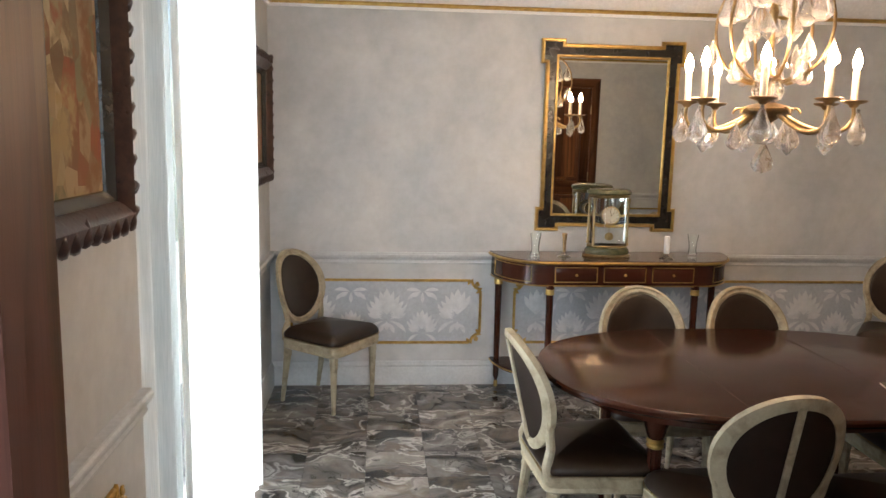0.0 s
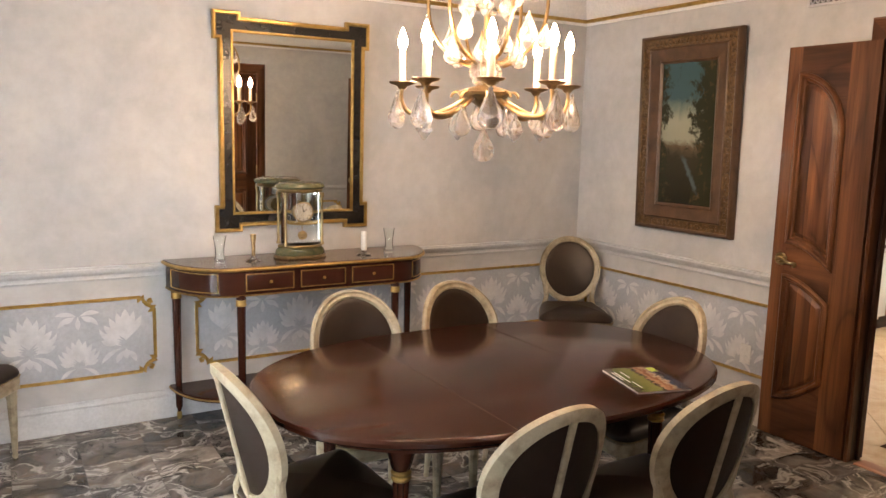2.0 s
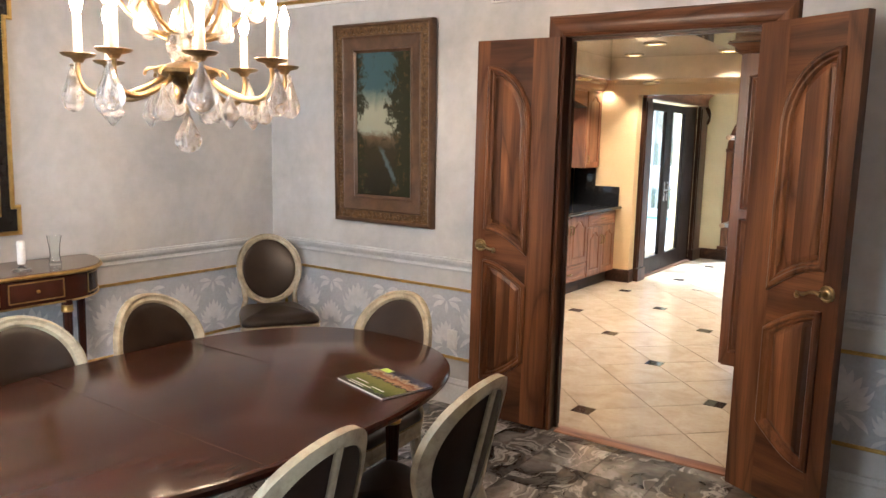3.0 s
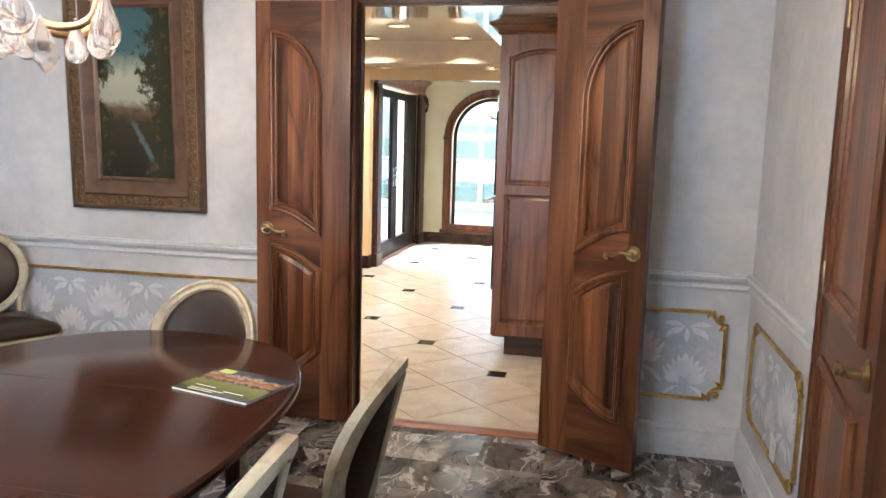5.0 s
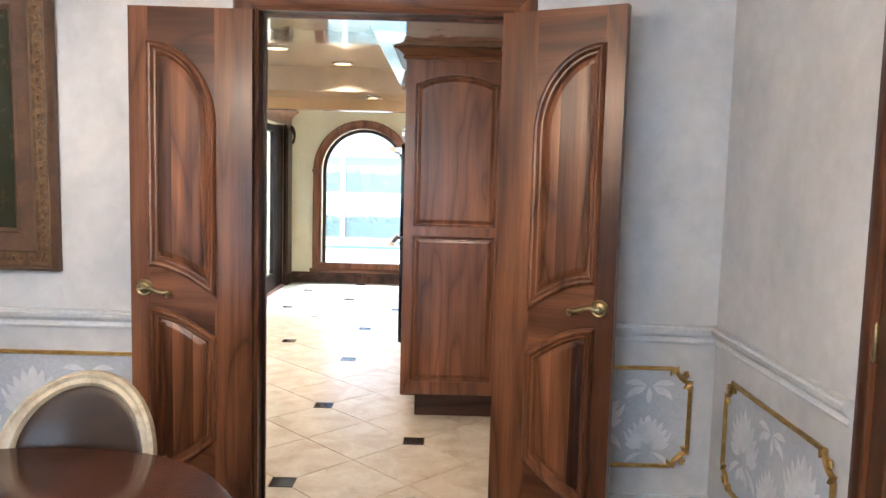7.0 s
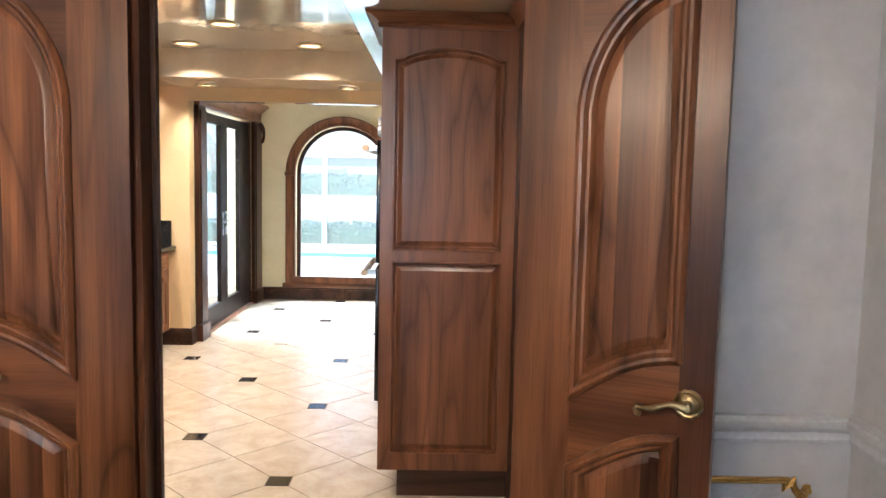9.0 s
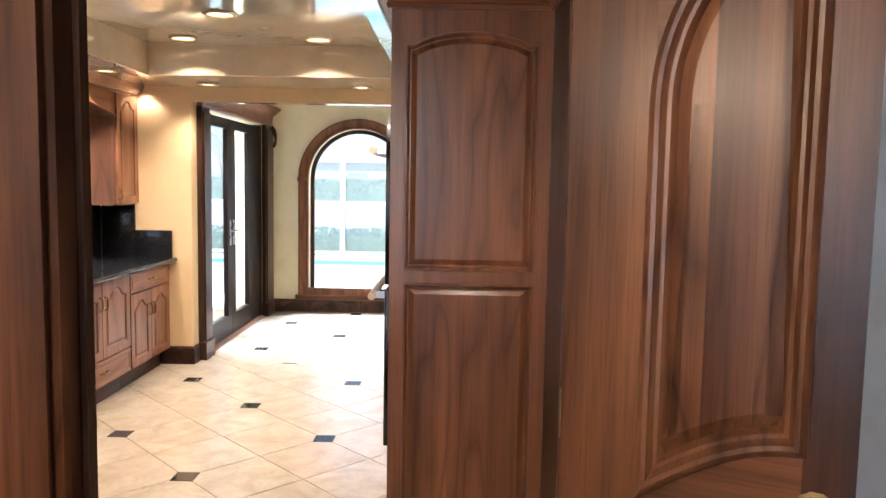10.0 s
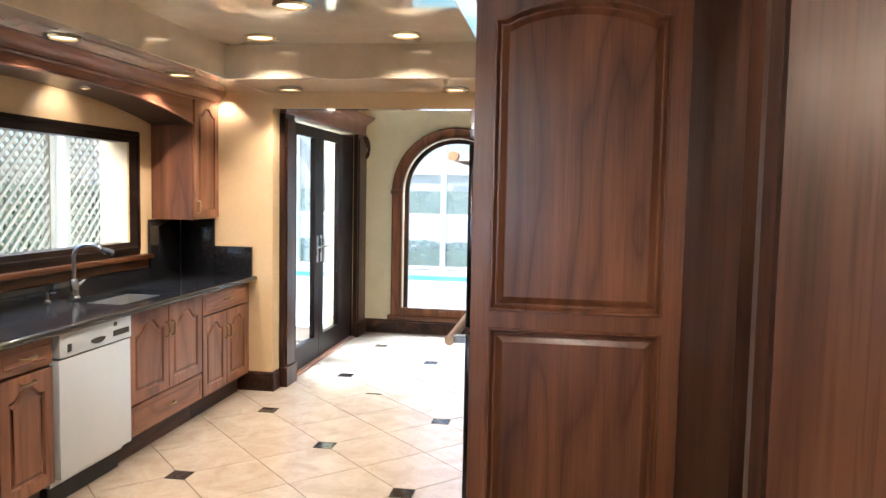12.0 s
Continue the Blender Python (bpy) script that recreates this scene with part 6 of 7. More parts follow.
# downlights
# Last two are unseen, added for the warm light on near floor and pantry.
LIT = [(6.55, 3.28, TRAY), (7.31, 3.76, TRAY), (7.30, 2.855, TRAY), (7.34, 4.30, SOF), (6.19, 4.28, SOF), (8.02, 3.83, SOF), (8.06, 2.66, SOF), (5.3, 3.3, TRAY), (4.15, 1.85, SOF)]
for x, y, z in LIT:
    d = thing("downlight", "round recessed ceiling downlight giving warm light", "ceiling light", pose(x, y, z), "recessed downlights")
    big = 0.075 if z == TRAY else 0.062
    part("trim_ring", lathe([(big, -0.001), (big + 0.024, -0.001), (big + 0.026, -0.005), (big + 0.006, -0.014), (big, -0.012), (big, -0.001)], 28), brass, d)
    part("lamp_glass", lathe([(0.0, -0.002), (big, -0.002), (big, -0.004), (0.0, -0.0045)], 24), spot_glow, d, "glowing lamp")
    lamp("SPOT", "downlight_beam", (72.0 if x < 5.5 else 38.0) if z == TRAY else (24.0 if x < 5 else 44.0), WARM, pose(x, y, z - 0.012), radius=0.01, spot=radians(125))
for x in (6.85, 6.1):
    d = thing("puck_light", "small puck lamp under the arched valance", "light", pose(x, 4.62, 1.965 + 0.125 * (1 - abs((x - 6.5) / 1.36) ** 2.3) - 0.002), "puck lights")
    part("ring", lathe([(0.022, 0), (0.032, 0), (0.032, -0.006), (0.022, -0.008), (0.022, 0)], 18), brass, d)
    part("lamp_glass", lathe([(0.0, -0.001), (0.022, -0.001), (0.022, -0.005), (0.0, -0.006)], 18), spot_glow, d)
    lamp("SPOT", "puck_beam", 2.8, WARM, look((x, 4.62, 2.055), (x, 4.82, 1.9)), radius=0.02, spot=radians(110))
lamp("SPOT", "cabinet_top_beam", 6.0, WARM, look((8.18, 4.40, 2.20), (8.22, 4.42, 1.2)), radius=0.02, spot=radians(120))

# sink window: timber frame, stool and glass
wnd = thing("window_2", "dark wooden framed window over the sink", "window", pose(0, 0, 0), "", "structure")
part("window_frame", plate([(5.36, 1.055), (7.70, 1.055), (7.70, 1.90), (5.36, 1.90)], 0.11, holes=[[(5.50, 1.15), (5.50, 1.82), (7.585, 1.82), (7.585, 1.15)]], place=lambda x, y, z: (x, KN + 0.05 + y, z)), ebony[0], wnd, "", 0)
bm = bmesh.new()
band([(5.36, 1.09), (7.70, 1.09), (7.70, 1.895), (5.36, 1.895)], [(0, 0), (0, 0.012), (0.02, 0.014), (0.028, 0.006), (0.03, 0.0)], KN, bm)
part("window_casing", bm, ebony[0], wnd, "dark wooden casing", 40)
part("window_sill", boxes((5.3, 7.79, KN - 0.06, KN + 0.02, 1.03, 1.06), bevel=0.006), walnut[0], wnd, "walnut stool")
part("apron_board", boxes((5.3, 7.79, KN - 0.018, KN - 0.001, 0.97, 1.03)), walnut[0], wnd, "walnut apron", 0)
pane = part("pane", boxes((5.48, 7.60, KN + 0.07, KN + 0.076, 1.15, 1.86)), clear_glass, wnd, "", 0)
pane.visible_shadow = False


# ---- tall cabinets and oven ----
def tall_end():
    c = thing("pantry_cabinet", "tall walnut pantry cabinet with two arched raised panels", "cabinet", pose(5.095, 2.175, 0, 0, 0, -90))
    w, h = 0.61, 2.17
    part("body", boxes((0, w, 0.012, 0.06, 0.15, h)), pantrywood[2], c, "", 0)
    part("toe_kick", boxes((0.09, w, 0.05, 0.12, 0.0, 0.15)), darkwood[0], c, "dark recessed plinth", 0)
    up = [(0.058, 1.185), (w - 0.058, 1.185)] + [(w - 0.058 - (w - 0.116) * i / 16, 2.035 + 0.05 * math.sin(math.pi * min(1, max(0, (i / 16 - 0.06) / 0.88))) ** 0.7) for i in range(17)]
    lo = [(0.058, 0.235), (w - 0.058, 0.235), (w - 0.058, 1.128), (0.058, 1.128)]
    part("face_frame", plate([(0, 0.15), (w, 0.15), (w, h), (0, h)], 0.024, holes=[up[::-1], lo[::-1]]), pantrywood[2], c, "", 0)
    for lp in (up, lo):
        bm = bmesh.new()
        band(lp, [(-0.004, 0.0), (-0.002, 0.004), (0.004, 0.004), (0.009, -0.006), (0.013, -0.016), (0.019, -0.016), (0.036, -0.006), (0.040, -0.004), (0.044, -0.004)], -0.012, bm)
        inner = inset(lp, 0.044)
        f = bm.faces.new([bm.verts.new((px, -0.012 + 0.004, pz)) for px, pz in inner])
        bmesh.ops.triangulate(bm, faces=[f])
        part("raised_panel", bm, pantrywood[2], c, "", 25)
    bm = bmesh.new()
    CR = [(0, h - 0.002), (0.014, h - 0.002), (0.02, h + 0.012), (0.014, h + 0.022), (0.035, h + 0.04), (0.06, h + 0.055), (0.066, SOF - 0.012), (0.075, SOF - 0.003), (0, SOF - 0.003)]
    run(CR, (0, -0.012), (w, -0.012), (0, -1), bm, (-1, 1))
    run(CR, (0, 0.8), (0, -0.012), (-1, 0), bm, (0, -1))
    part("crown", bm, pantrywood[0], c, "stepped walnut crown moulding", 40)
    part("carcass", boxes((0.0, w, 0.062, 0.80, 1.80, h)), pantrywood[2], c, "", 0)
    part("carcass_foot", boxes((0.0, w, 0.062, 0.80, 0.12, 0.42)), pantrywood[2], c, "", 0)


tall_end()


def oven():
    o = thing("double_oven", "black double wall oven with bar handles", "oven", pose(5.165, 2.178, 0))
    part("body", boxes((0, 0.72, -0.58, 0.0, 0.425, 1.79)), appliance_black, o, "", 0)
    part("door", boxes((0.005, 0.715, 0.0, 0.022, 1.11, 1.68), bevel=0.004), appliance_black, o, "black glass upper door")
    part("door", boxes((0.005, 0.715, 0.0, 0.022, 0.45, 1.09), bevel=0.004), appliance_black, o, "black glass lower door")
    part("control_panel", boxes((0.005, 0.715, 0.0, 0.02, 1.70, 1.785), bevel=0.003), steel, o, "steel control strip")
    for z in (1.645, 1.055):
        hb = part("handle", tube([(0.06, 0.08, z), (0.66, 0.08, z)], 0.016, 12), mottled("copper_bar", (0.5, 0.33, 0.2), (0.6, 0.42, 0.27), 10, 0.35, 0.6), o, "tan bar handle")
        for bx in (0.09, 0.6):
            part("bracket", boxes((bx, bx + 0.03, 0.02, 0.075, z - 0.012, z + 0.012)), steel, hb, "", 0)


oven()
fc = thing("fridge_cabinet", "tall walnut cabinet side beside the pantry, darkened for shade", "cabinet", pose(4.40, 0.86, 0))
# Walnut side given the dark wood in place of the shade on it.
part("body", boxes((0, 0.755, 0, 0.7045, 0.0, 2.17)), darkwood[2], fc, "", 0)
bm = bmesh.new()
run([(0, 2.168), (0.014, 2.168), (0.02, 2.18), (0.035, 2.21), (0.06, 2.225), (0.06, 2.231), (0, 2.231)], (0.0, 0.7045), (0.69, 0.7045), (0, 1), bm, (-1, 1))
part("crown", bm, cabwood[0], fc, "", 40)


# ---- french doors and arched window ----
def french():
    f = thing("french_doors", "dark framed glazed french doors to the patio", "french doors", pose(8.70, FN + 0.045, 0))
    for x0, hl in ((0.0, True), (0.715, False)):
        w, h = 0.71, 2.07
        leaf = part("door_leaf", plate([(x0, 0.01), (x0 + w, 0.01), (x0 + w, h), (x0, h)], 0.05, holes=[[(x0 + 0.12, 0.21), (x0 + 0.12, h - 0.09), (x0 + w - 0.12, h - 0.09), (x0 + w - 0.12, 0.21)]]), ebony[2], f, "near-black wooden frame", 0)
        p = part("pane", boxes((x0 + 0.11, x0 + w - 0.11, -0.004, 0.004, 0.20, h - 0.08)), clear_glass, leaf, "", 0)
        p.visible_shadow = False
        hx = x0 + (w - 0.05 if hl else 0.05)
        part("back_plate", boxes((hx - 0.02, hx + 0.02, -0.032, -0.025, 0.88, 1.12), bevel=0.003), steel, leaf, "")
        part("lever_handle", tube([(hx, -0.03, 1.02), (hx, -0.07, 1.02), (hx + (-0.11 if hl else 0.11), -0.075, 1.02)], [0.009, 0.009, 0.007], 8), steel, leaf, "brushed steel lever", 60)
    part("fixed_light", plate([(1.43, 0.01), (1.745, 0.01), (1.745, 2.07), (1.43, 2.07)], 0.05), ebony[2], f, "dark side panel", 0)


french()
tr = thing("french_door_surround", "dark walnut surround with moulded cornice and scroll bracket", "door surround", pose(0, 0, 0), "", "structure")
for x0, x1 in ((8.385, 8.59), (10.46, 10.77)):
    part("pilaster", boxes((x0, x1, FN - 0.045, FN - 0.001, 0.0, 2.10), (x0 + 0.02, x1 - 0.02, FN - 0.06, FN - 0.044, 0.16, 2.06), (x0 - 0.01, x1 + 0.01, FN - 0.07, FN - 0.001, 0.0, 0.15)), darkwood[2], tr, "", 0)
for x0, x1 in ((8.602, 8.695), (10.4455, 10.4495)):
    part("side_lining", boxes((x0, x1, FN, FN + 0.18, 0.0, 2.098)), darkwood[2], tr, "", 0)
bm = bmesh.new()
CO = [(0, 2.10), (0.045, 2.10), (0.05, 2.115), (0.04, 2.13), (0.045, 2.20), (0.06, 2.22), (0.09, 2.25), (0.13, 2.28), (0.135, 2.30), (0, 2.30)]
run(CO, (8.40, FN), (10.78, FN), (0, -1), bm, (0, -0.2))
part("cornice", bm, cabwood[0], tr, "stepped walnut cornice", 40)
for x in (10.66,):
    pts = [(x, FN - 0.06 - 0.045 * math.sin(a * 0.9), 2.09 - 0.075 * a) for a in [0.25 * i for i in range(13)]]
    part("scroll_bracket", tube(pts, [0.022, 0.027, 0.03, 0.028, 0.024, 0.021, 0.018, 0.016, 0.015, 0.016, 0.018, 0.018, 0.012], 10), darkwood[2], tr, "carved scroll bracket", 60)
part("door_sill", boxes((8.602, 10.448, FN - 0.03, FN + 0.2, 0.0, 0.016), bevel=0.004), wood("sill_wood", 0, (0.2, 0.1, 0.06), (0.32, 0.17, 0.1), (0.42, 0.25, 0.16)), tr, "worn brown wooden sill")


def arch_window():
    y0, y1, zs = 2.47, 3.60, 1.525
    r = (y1 - y0) / 2
    cy = (y0 + y1) / 2
    a = thing("window_3", "tall arched window with moulded walnut casing", "window", pose(FX, 0, 0, 0, 0, 90) @ pose(0, 0, 0), "", "structure")
    # local x is world y, local -y is world +x, so the room side is local +y
    inner = [(y0, 0.205), (y1, 0.205), *arc(cy, zs, r, r, 0, 180, 24)]
    outer = [(y0 - 0.115, 0.17), (y1 + 0.115, 0.17), *arc(cy, zs, r + 0.115, r + 0.115, 0, 180, 24)]
    part("casing", plate(outer, 0.03, holes=[inner[::-1]], place=lambda x, y, z: (x, 0.016 + y, z)), pantrywood[2], a, "walnut arched casing", 0)
    bm = bmesh.new()
    band(outer, [(0, 0.0), (0.0, 0.018), (0.015, 0.026), (0.03, 0.016), (0.09, 0.010), (0.10, 0.018), (0.112, 0.016), (0.115, 0.0)], 0, bm)
    for v in bm.verts:
        v.co.y = 0.03 - v.co.y
    part("casing_moulding", bm, pantrywood[2], a, "", 40)
    sash = inset(inner, 0.045)
    part("window_frame", plate(inner, 0.05, holes=[sash[::-1]], place=lambda x, y, z: (x, y - 0.10, z)), darkwood[2], a, "dark sash", 0)
    spand = [(y0 - 0.001, zs), *arc(cy, zs, r, r, 180, 0, 24), (y1 + 0.001, zs), (y1 + 0.001, 2.092), (y0 - 0.001, 2.092)]
    part("arch_infill", plate(spand, 0.218, place=lambda x, y, z: (x, y - 0.11, z)), pale_yellow, a, "", 0)
    p = part("pane", plate(inset(inner, 0.03), 0.006, place=lambda x, y, z: (x, y - 0.10, z)), clear_glass, a, "", 0)
    p.visible_shadow = False
    part("window_sill", boxes((y0 - 0.15, y1 + 0.15, -0.05, 0.06, 0.145, 0.20), bevel=0.008), walnut[0], a, "walnut sill")
    for x in (y0 - 0.06, y1 + 0.06):
        part("impost_block", boxes((x - 0.065, x + 0.065, 0.02, 0.062, zs - 0.03, zs + 0.02), bevel=0.005), cabwood[0], a)


arch_window()

# ---- outdoors ----
structure(part("ground", boxes((-60, 80, -60, 80, -0.30, -0.15)), grass_green, None, "", 0), "green lawn round the house", "ground")
structure(part("patio", boxes((FX + 0.25, 15.7, -8, 12, -0.149, -0.05), (4.2, FX + 0.25, 4.98, 12, -0.149, -0.05), (-8, -1.0, -6, 12, -0.149, -0.05)), travertine, None, "", 0), "pale stone patio beside the house", "pavement")
pool = thing("swimming_pool", "turquoise swimming pool with pale coping", "pool", pose(0, 0, 0))
part("water", boxes((15.9, 17.3, -5.7, 9.7, -0.30, -0.10)), pool_water, pool, "clear turquoise water", 0)
for s in ((15.7, 15.9, -6, 10), (17.3, 17.6, -6, 10), (15.9, 17.3, -6, -5.7), (15.9, 17.3, 9.7, 10)):
    part("coping", boxes((*s, -0.149, -0.02)), travertine, pool, "", 0)
structure(part("far_deck", boxes((18.9, 57.0, -30, 40, -0.149, -0.06)), travertine, None, "", 0), "pale paved drive beyond the hedge", "pavement")


def foliage(name, label, category, spans, n, seed, size, solid=True):
    """A clipped mass of small leaves over a dark inner body."""
    rnd = random.Random(seed)
    h = thing(name, label, category, pose(0, 0, 0))
    if solid:
        part("inner_mass", boxes(*[(a + 0.12, b - 0.12, c + 0.12, d - 0.12, e, f - 0.12) for a, b, c, d, e, f in spans]), hedge_green, h, "", 0)
    verts, faces = [], []
    for a, b, c, d, e, f in spans:
        for _ in range(n):
            p = [rnd.uniform(a, b), rnd.uniform(c, d), rnd.uniform(e, f)]
            k = rnd.randrange(3)
            if rnd.random() < 0.85:
                p[k] = (a, c, e)[k] + 0.1 * rnd.random() if rnd.random() < 0.5 and k < 2 else (b, d, f)[k] - 0.1 * rnd.random()
            q = Vector(p)
            u = Vector((rnd.uniform(-1, 1), rnd.uniform(-1, 1), rnd.uniform(-1, 1))).normalized() * size * rnd.uniform(0.6, 1.3)
            w = u.orthogonal().normalized() * size * 0.5
            i = len(verts)
            verts += [q - u, q + w, q + u, q - w]
            faces.append((i, i + 1, i + 2, i + 3))
    me = bpy.data.meshes.new("leaves")
    me.from_pydata([tuple(v) for v in verts], [], faces)
    me.materials.append(hedge_green)
    lv = new("leaves", me)
    lv.parent = h
    tagged(lv, "dense small green leaves", kind="stuff")
    return h


foliage("hedge", "low clipped green hedge beyond the pool", "hedge", [(17.7, 18.6, -8, 12, -0.15, 0.50)], 9000, 3, 0.06)
foliage("hedge", "distant green hedge across the drive", "hedge", [(57.5, 59.5, -20, 30, -0.15, 1.5)], 6000, 8, 0.2)
foliage("hedge", "clipped green hedge behind the lattice screen", "hedge", [(3, 16, 8.4, 9.4, -0.15, 1.5)], 10000, 4, 0.10)


# White slats coloured dull beige: their shaded side is put into the paint.
shaded_lattice_paint = mottled("shaded_lattice_paint", (0.24, 0.215, 0.165), (0.29, 0.26, 0.205), 6.0, 0.6)


def lattice(x0, x1, y, z0, z1):
    t = thing("lattice_screen", "white diagonal garden lattice screen, shade put into its paint", "lattice", pose(0, 0, 0), "lattice screens")
    for a in ((x0, x0 + 0.07, z0, z1), (x1 - 0.07, x1, z0, z1), (x0 + 0.07, x1 - 0.07, z1 - 0.07, z1), (x0 + 0.07, x1 - 0.07, z0, z0 + 0.07)):
        part("lattice_rail", boxes((a[0], a[1], y - 0.03, y + 0.03, a[2], a[3])), shaded_lattice_paint, t, "", 0)
    s, hgt = 0.115, z1 - z0
    for lean, yy in ((1, -0.012), (-1, 0.012)):
        k = -int(hgt / s) - 1
        while k * s < (x1 - x0):
            u0, u1 = k * s, k * s + hgt
            lo_t, hi_t = max(0, -u0 / hgt), min(1, ((x1 - x0) - u0) / hgt)
            if hi_t > lo_t:
                pa, pb = u0 + hgt * lo_t, u0 + hgt * hi_t
                za, zb = z0 + hgt * lo_t, z0 + hgt * hi_t
                if lean < 0:
                    pa, pb = (x1 - x0) - pa, (x1 - x0) - pb
                part("slat", plate([(x0 + pa - 0.022, za), (x0 + pa + 0.022, za), (x0 + pb + 0.022, zb), (x0 + pb - 0.022, zb)], 0.01, place=lambda px, py, pz: (px, y + yy + py, pz)), shaded_lattice_paint, t, "", 0)
            k += 1
    return t


lattice(8.47, 9.27, 6.6, 0.6, 3.0)
lattice(9.42, 10.22, 6.6, 0.6, 3.0)
for x, y in ((9.345, 6.6), (8.4, 6.6), (10.3, 6.6), (7.2, 7.4), (17.55, 4.22), (17.55, 1.2), (17.55, 7.2), (13.5, 9.6), (17.0, 11.2)):
    p = thing("porch_post", "slender white screen enclosure post", "post", pose(x, y, -0.05), "porch posts")
    part("shaft", boxes((-0.05, 0.05, -0.05, 0.05, 0.02, 3.2), bevel=0.006), white_paint, p)
    part("post_base", boxes((-0.07, 0.07, -0.07, 0.07, 0, 0.06), bevel=0.005), white_paint, p)
nb = thing("neighbour_house", "pale low house beyond the hedge", "house", pose(72, 6, -0.15))
part("house_wall", boxes((0, 8, -12, 12, 0, 3.2)), travertine, nb, "", 0)
bm = bmesh.new()
vs = [bm.verts.new(q) for q in ((-0.6, -12.6, 3.2), (8.6, -12.6, 3.2), (8.6, 12.6, 3.2), (-0.6, 12.6, 3.2), (4, -9, 5.2), (4, 9, 5.2))]
for q in ((0, 1, 4), (1, 2, 5, 4), (2, 3, 5), (3, 0, 4, 5), (0, 3, 2, 1)):
    bm.faces.new([vs[i] for i in q])
part("roof", bm, roof_tile, nb, "pale tiled roof", 0)
for y in (-6, 0, 5):
    part("house_window", boxes((-0.05, 0.0, y - 1, y + 1, 0.9, 2.3)), steel, nb, "dark window", 0)

# Pale sheet on the enclosure posts, added to wash the far view with glare.
haze_screen = sheer("haze_screen_mesh", 0.5, 0.80)
sc = thing("screen_panel", "pale pool enclosure screen added to haze the far view", "screen", pose(0, 0, 0))
part("haze_cloth", boxes((17.60, 17.602, -8, 12, 0.0, 3.15)), haze_screen, sc, "", 0)
for z in (0.0, 1.02, 3.12):
    part("screen_rail", boxes((17.57, 17.63, -8, 12, z, z + 0.06)), white_paint, sc, "white crossbar", 0)

# ---- floor tiles ----


def clipped(poly, x0, x1, y0, y1):
    """The polygon (x, y) cut to a rectangle."""
    for ax, lim, keep in ((0, x0, 1), (0, x1, -1), (1, y0, 1), (1, y1, -1)):
        out = []
        for i, p in enumerate(poly):
            q = poly[(i + 1) % len(poly)]
            dp, dq = keep * (p[ax] - lim), keep * (q[ax] - lim)
            if dp >= 0:
                out.append(p)
            if dp * dq < 0:
                t = dp / (dp - dq)
                out.append((p[0] + (q[0] - p[0]) * t, p[1] + (q[1] - p[1]) * t))
        poly = out
        if len(poly) < 3:
            return []
    return poly


def tile_mesh(name, poly, material, top=0.0, soft=0.0015):
    """A tile with its upper edge eased."""
    cx, cy = sum(p[0] for p in poly) / len(poly), sum(p[1] for p in poly) / len(poly)
    small = [(cx + (x - cx) * (1 - soft / max(0.02, math.hypot(x - cx, y - cy))), cy + (y - cy) * (1 - soft / max(0.02, math.hypot(x - cx, y - cy)))) for x, y in poly]
    n = len(poly)
    verts = [(x, y, top - 0.004) for x, y in poly] + [(x, y, top - soft * 0.6) for x, y in poly] + [(x, y, top) for x, y in small]
    faces = [tuple(range(2 * n, 3 * n))]
    for k in (0, 1):
        for i in range(n):
            j = (i + 1) % n
            faces.append((k * n + i, k * n + j, (k + 1) * n + j, (k + 1) * n + i))
    me = bpy.data.meshes.new(name)
    me.from_pydata(verts, [], faces)
    me.materials.append(material)
    return me


floor = thing("floor", "polished grey brecciated marble floor in square tiles", "floor", pose(0, 0, 0), "", "structure")
side = 0.3055
whole = tile_mesh("marble_tile", [(-side / 2 + 0.0008, -side / 2 + 0.0008), (side / 2 - 0.0008, -side / 2 + 0.0008), (side / 2 - 0.0008, side / 2 - 0.0008), (-side / 2 + 0.0008, side / 2 - 0.0008)], marble_tile)
for i in range(-1, 16):
    for j in range(-5, 15):
        cx, cy = W + side * (i + 0.5) + 0.03, S + side * (j + 0.5) - 0.02
        if cx - side / 2 > E - 0.02 or cy - side / 2 > N or (cy < 0.6 and not -0.8 < cx < 1.2):
            continue
        poly = clipped([(cx - side / 2, cy - side / 2), (cx + side / 2, cy - side / 2), (cx + side / 2, cy + side / 2), (cx - side / 2, cy + side / 2)], W - 0.5, E - 0.021, -1.6, N)
        if not poly:
            continue
        same = abs(min(p[0] for p in poly) - cx + side / 2) < 1e-5 and abs(max(p[0] for p in poly) - cx - side / 2) < 1e-5 and abs(max(p[1] for p in poly) - cy - side / 2) < 1e-5 and abs(min(p[1] for p in poly) - cy + side / 2) < 1e-5
        t = new("marble_tile", whole if same else tile_mesh("marble_tile", [(x - cx, y - cy) for x, y in poly], marble_tile))
        t.location, t.parent = (cx, cy, 0), floor

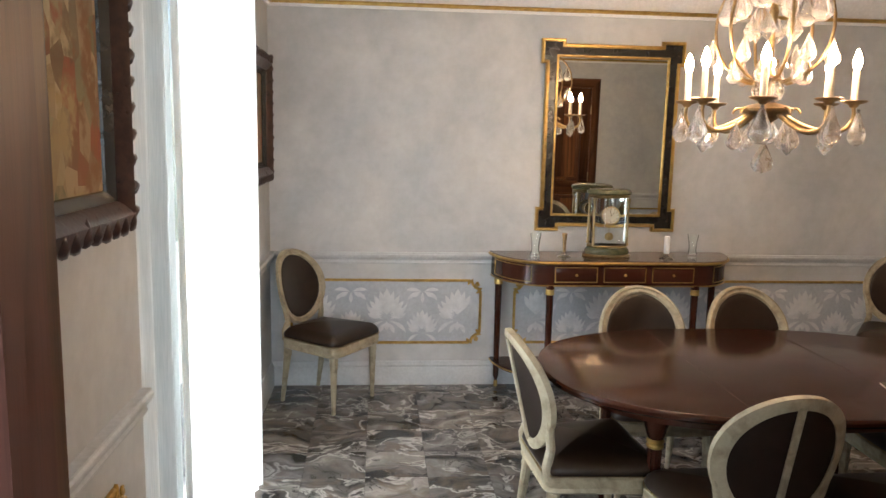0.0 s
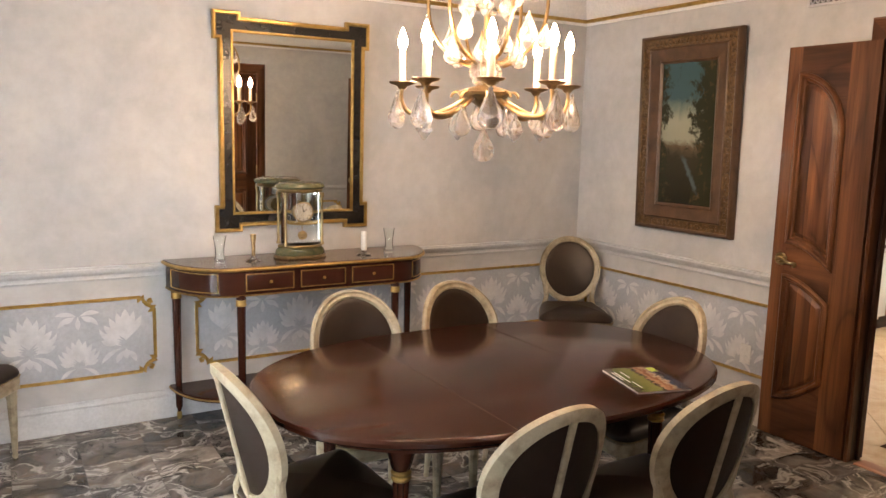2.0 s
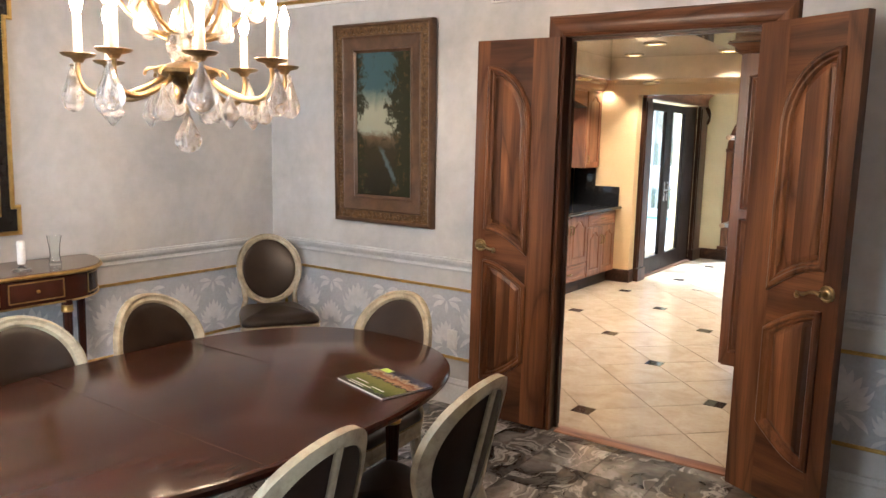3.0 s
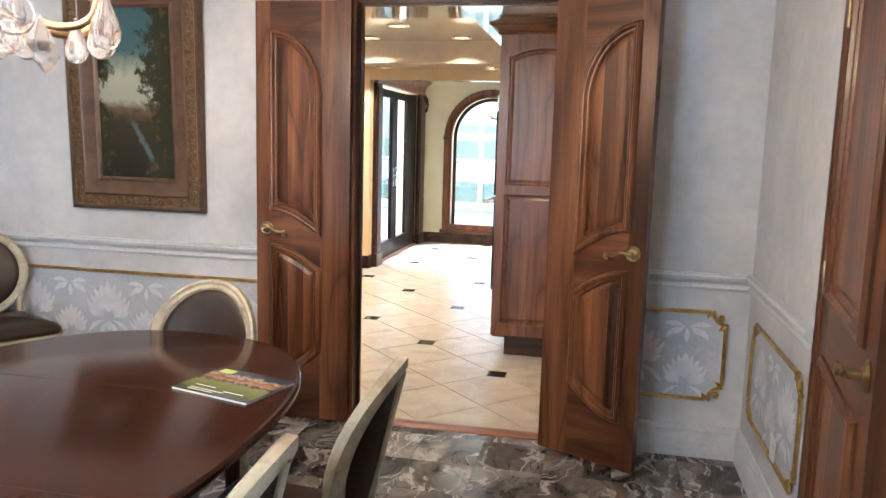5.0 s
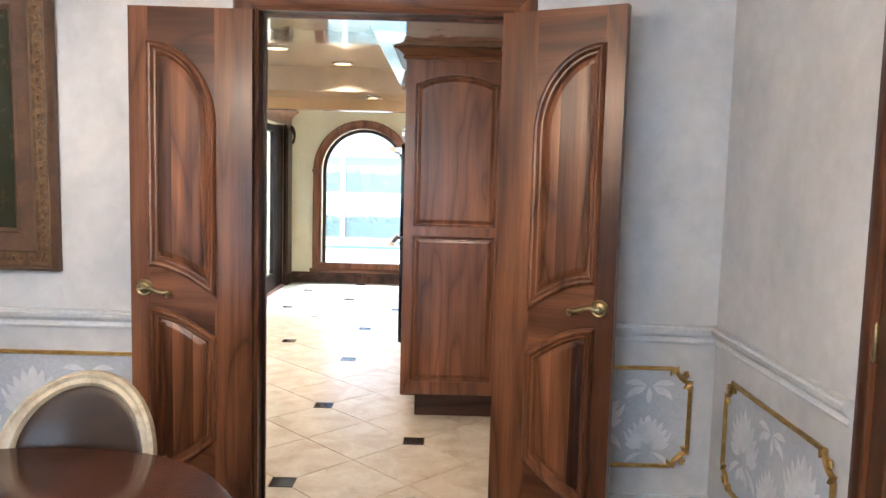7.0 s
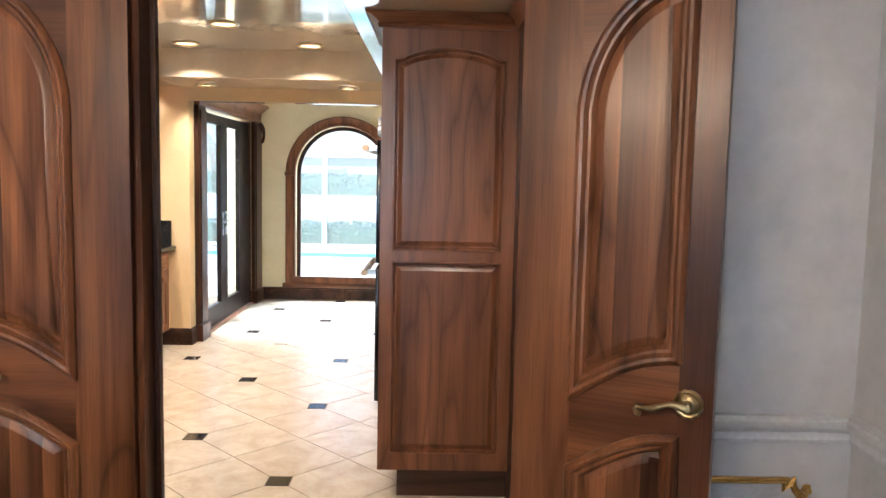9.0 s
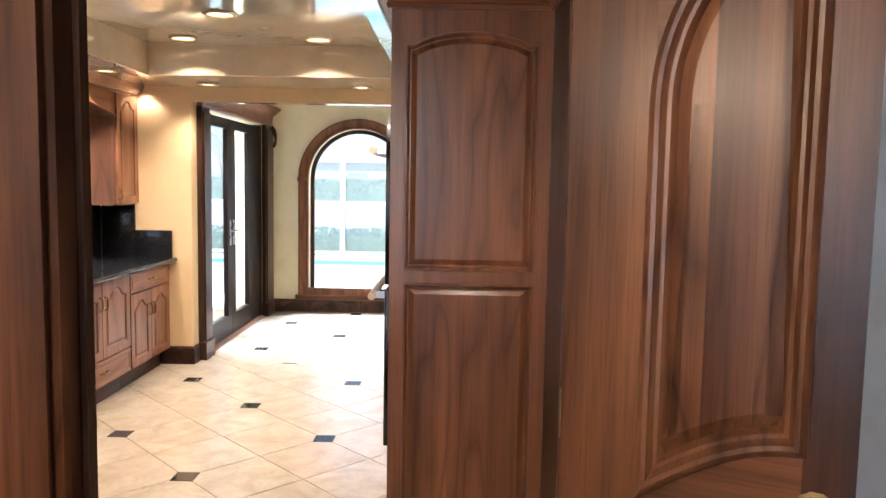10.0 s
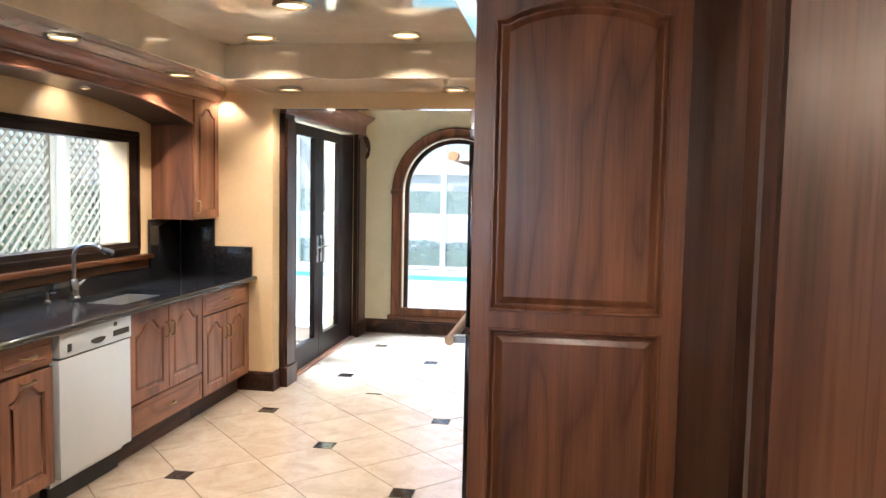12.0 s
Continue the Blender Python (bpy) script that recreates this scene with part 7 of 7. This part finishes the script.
kfloor = thing("kitchen_floor", "cream ceramic floor laid diagonally with small black inserts", "floor", pose(0, 0, 0), "", "structure")
SX, SY, CUT = 0.6195, 0.607, 0.056
g = 0.0032
x_lim, y_lim = (E + 0.077, FX), (KS, KN)


def lay(poly, material, name, lim):
    q = clipped(poly, *lim)
    if len(q) >= 3:
        cx, cy = sum(p[0] for p in q) / len(q), sum(p[1] for p in q) / len(q)
        ob = new(name, tile_mesh(name, [(x - cx, y - cy) for x, y in q], material, -0.0005))
        ob.location, ob.parent = (cx, cy, 0), kfloor


# a vertex of the diagonal grid lies at every half step; every fourth one carries an insert
KITCHEN_LIM, BREAKFAST_LIM = (x_lim[0], STUB, *y_lim), (STUB, FX, FS, FN + 0.05)
for OX, OY, lim in ((4.055, 2.675, KITCHEN_LIM), (8.86, 3.65, BREAKFAST_LIM)):
    for a in range(-24, 24):
        for b in range(-24, 16):
            # tile whose lower corner is the grid vertex (a, b) along the two diagonals
            corners = [(a, b), (a + 1, b), (a + 1, b + 1), (a, b + 1)]
            pts = [(OX + SX * (p - q) / 2, OY + SY * (p + q) / 2, p % 2 == 0 and q % 2 == 0) for p, q in corners]
            cx, cy = sum(p[0] for p in pts) / 4, sum(p[1] for p in pts) / 4
            if not (lim[0] - 0.4 < cx < lim[1] + 0.4 and lim[2] - 0.4 < cy < lim[3] + 0.4):
                continue
            poly = []
            for k in range(4):
                x, y, cut = pts[k]
                px, py = pts[k - 1][:2]
                nx, ny = pts[(k + 1) % 4][:2]
                if cut:
                    for qx, qy in ((px, py), (nx, ny)):
                        ln = math.hypot(qx - x, qy - y)
                        poly.append((x + (qx - x) / ln * (CUT * 1.414 + g), y + (qy - y) / ln * (CUT * 1.414 + g)))
                else:
                    poly.append((x, y))
            poly = [(x + (cx - x) / max(0.01, math.hypot(cx - x, cy - y)) * g * 1.2, y + (cy - y) / max(0.01, math.hypot(cx - x, cy - y)) * g * 1.2) for x, y in poly]
            lay(poly, cream_tile, "floor_tile", lim)
            x, y, cut = pts[0]
            if cut:
                lay([(x - CUT, y - CUT), (x + CUT, y - CUT), (x + CUT, y + CUT), (x - CUT, y + CUT)], insert_black, "floor_insert", lim)
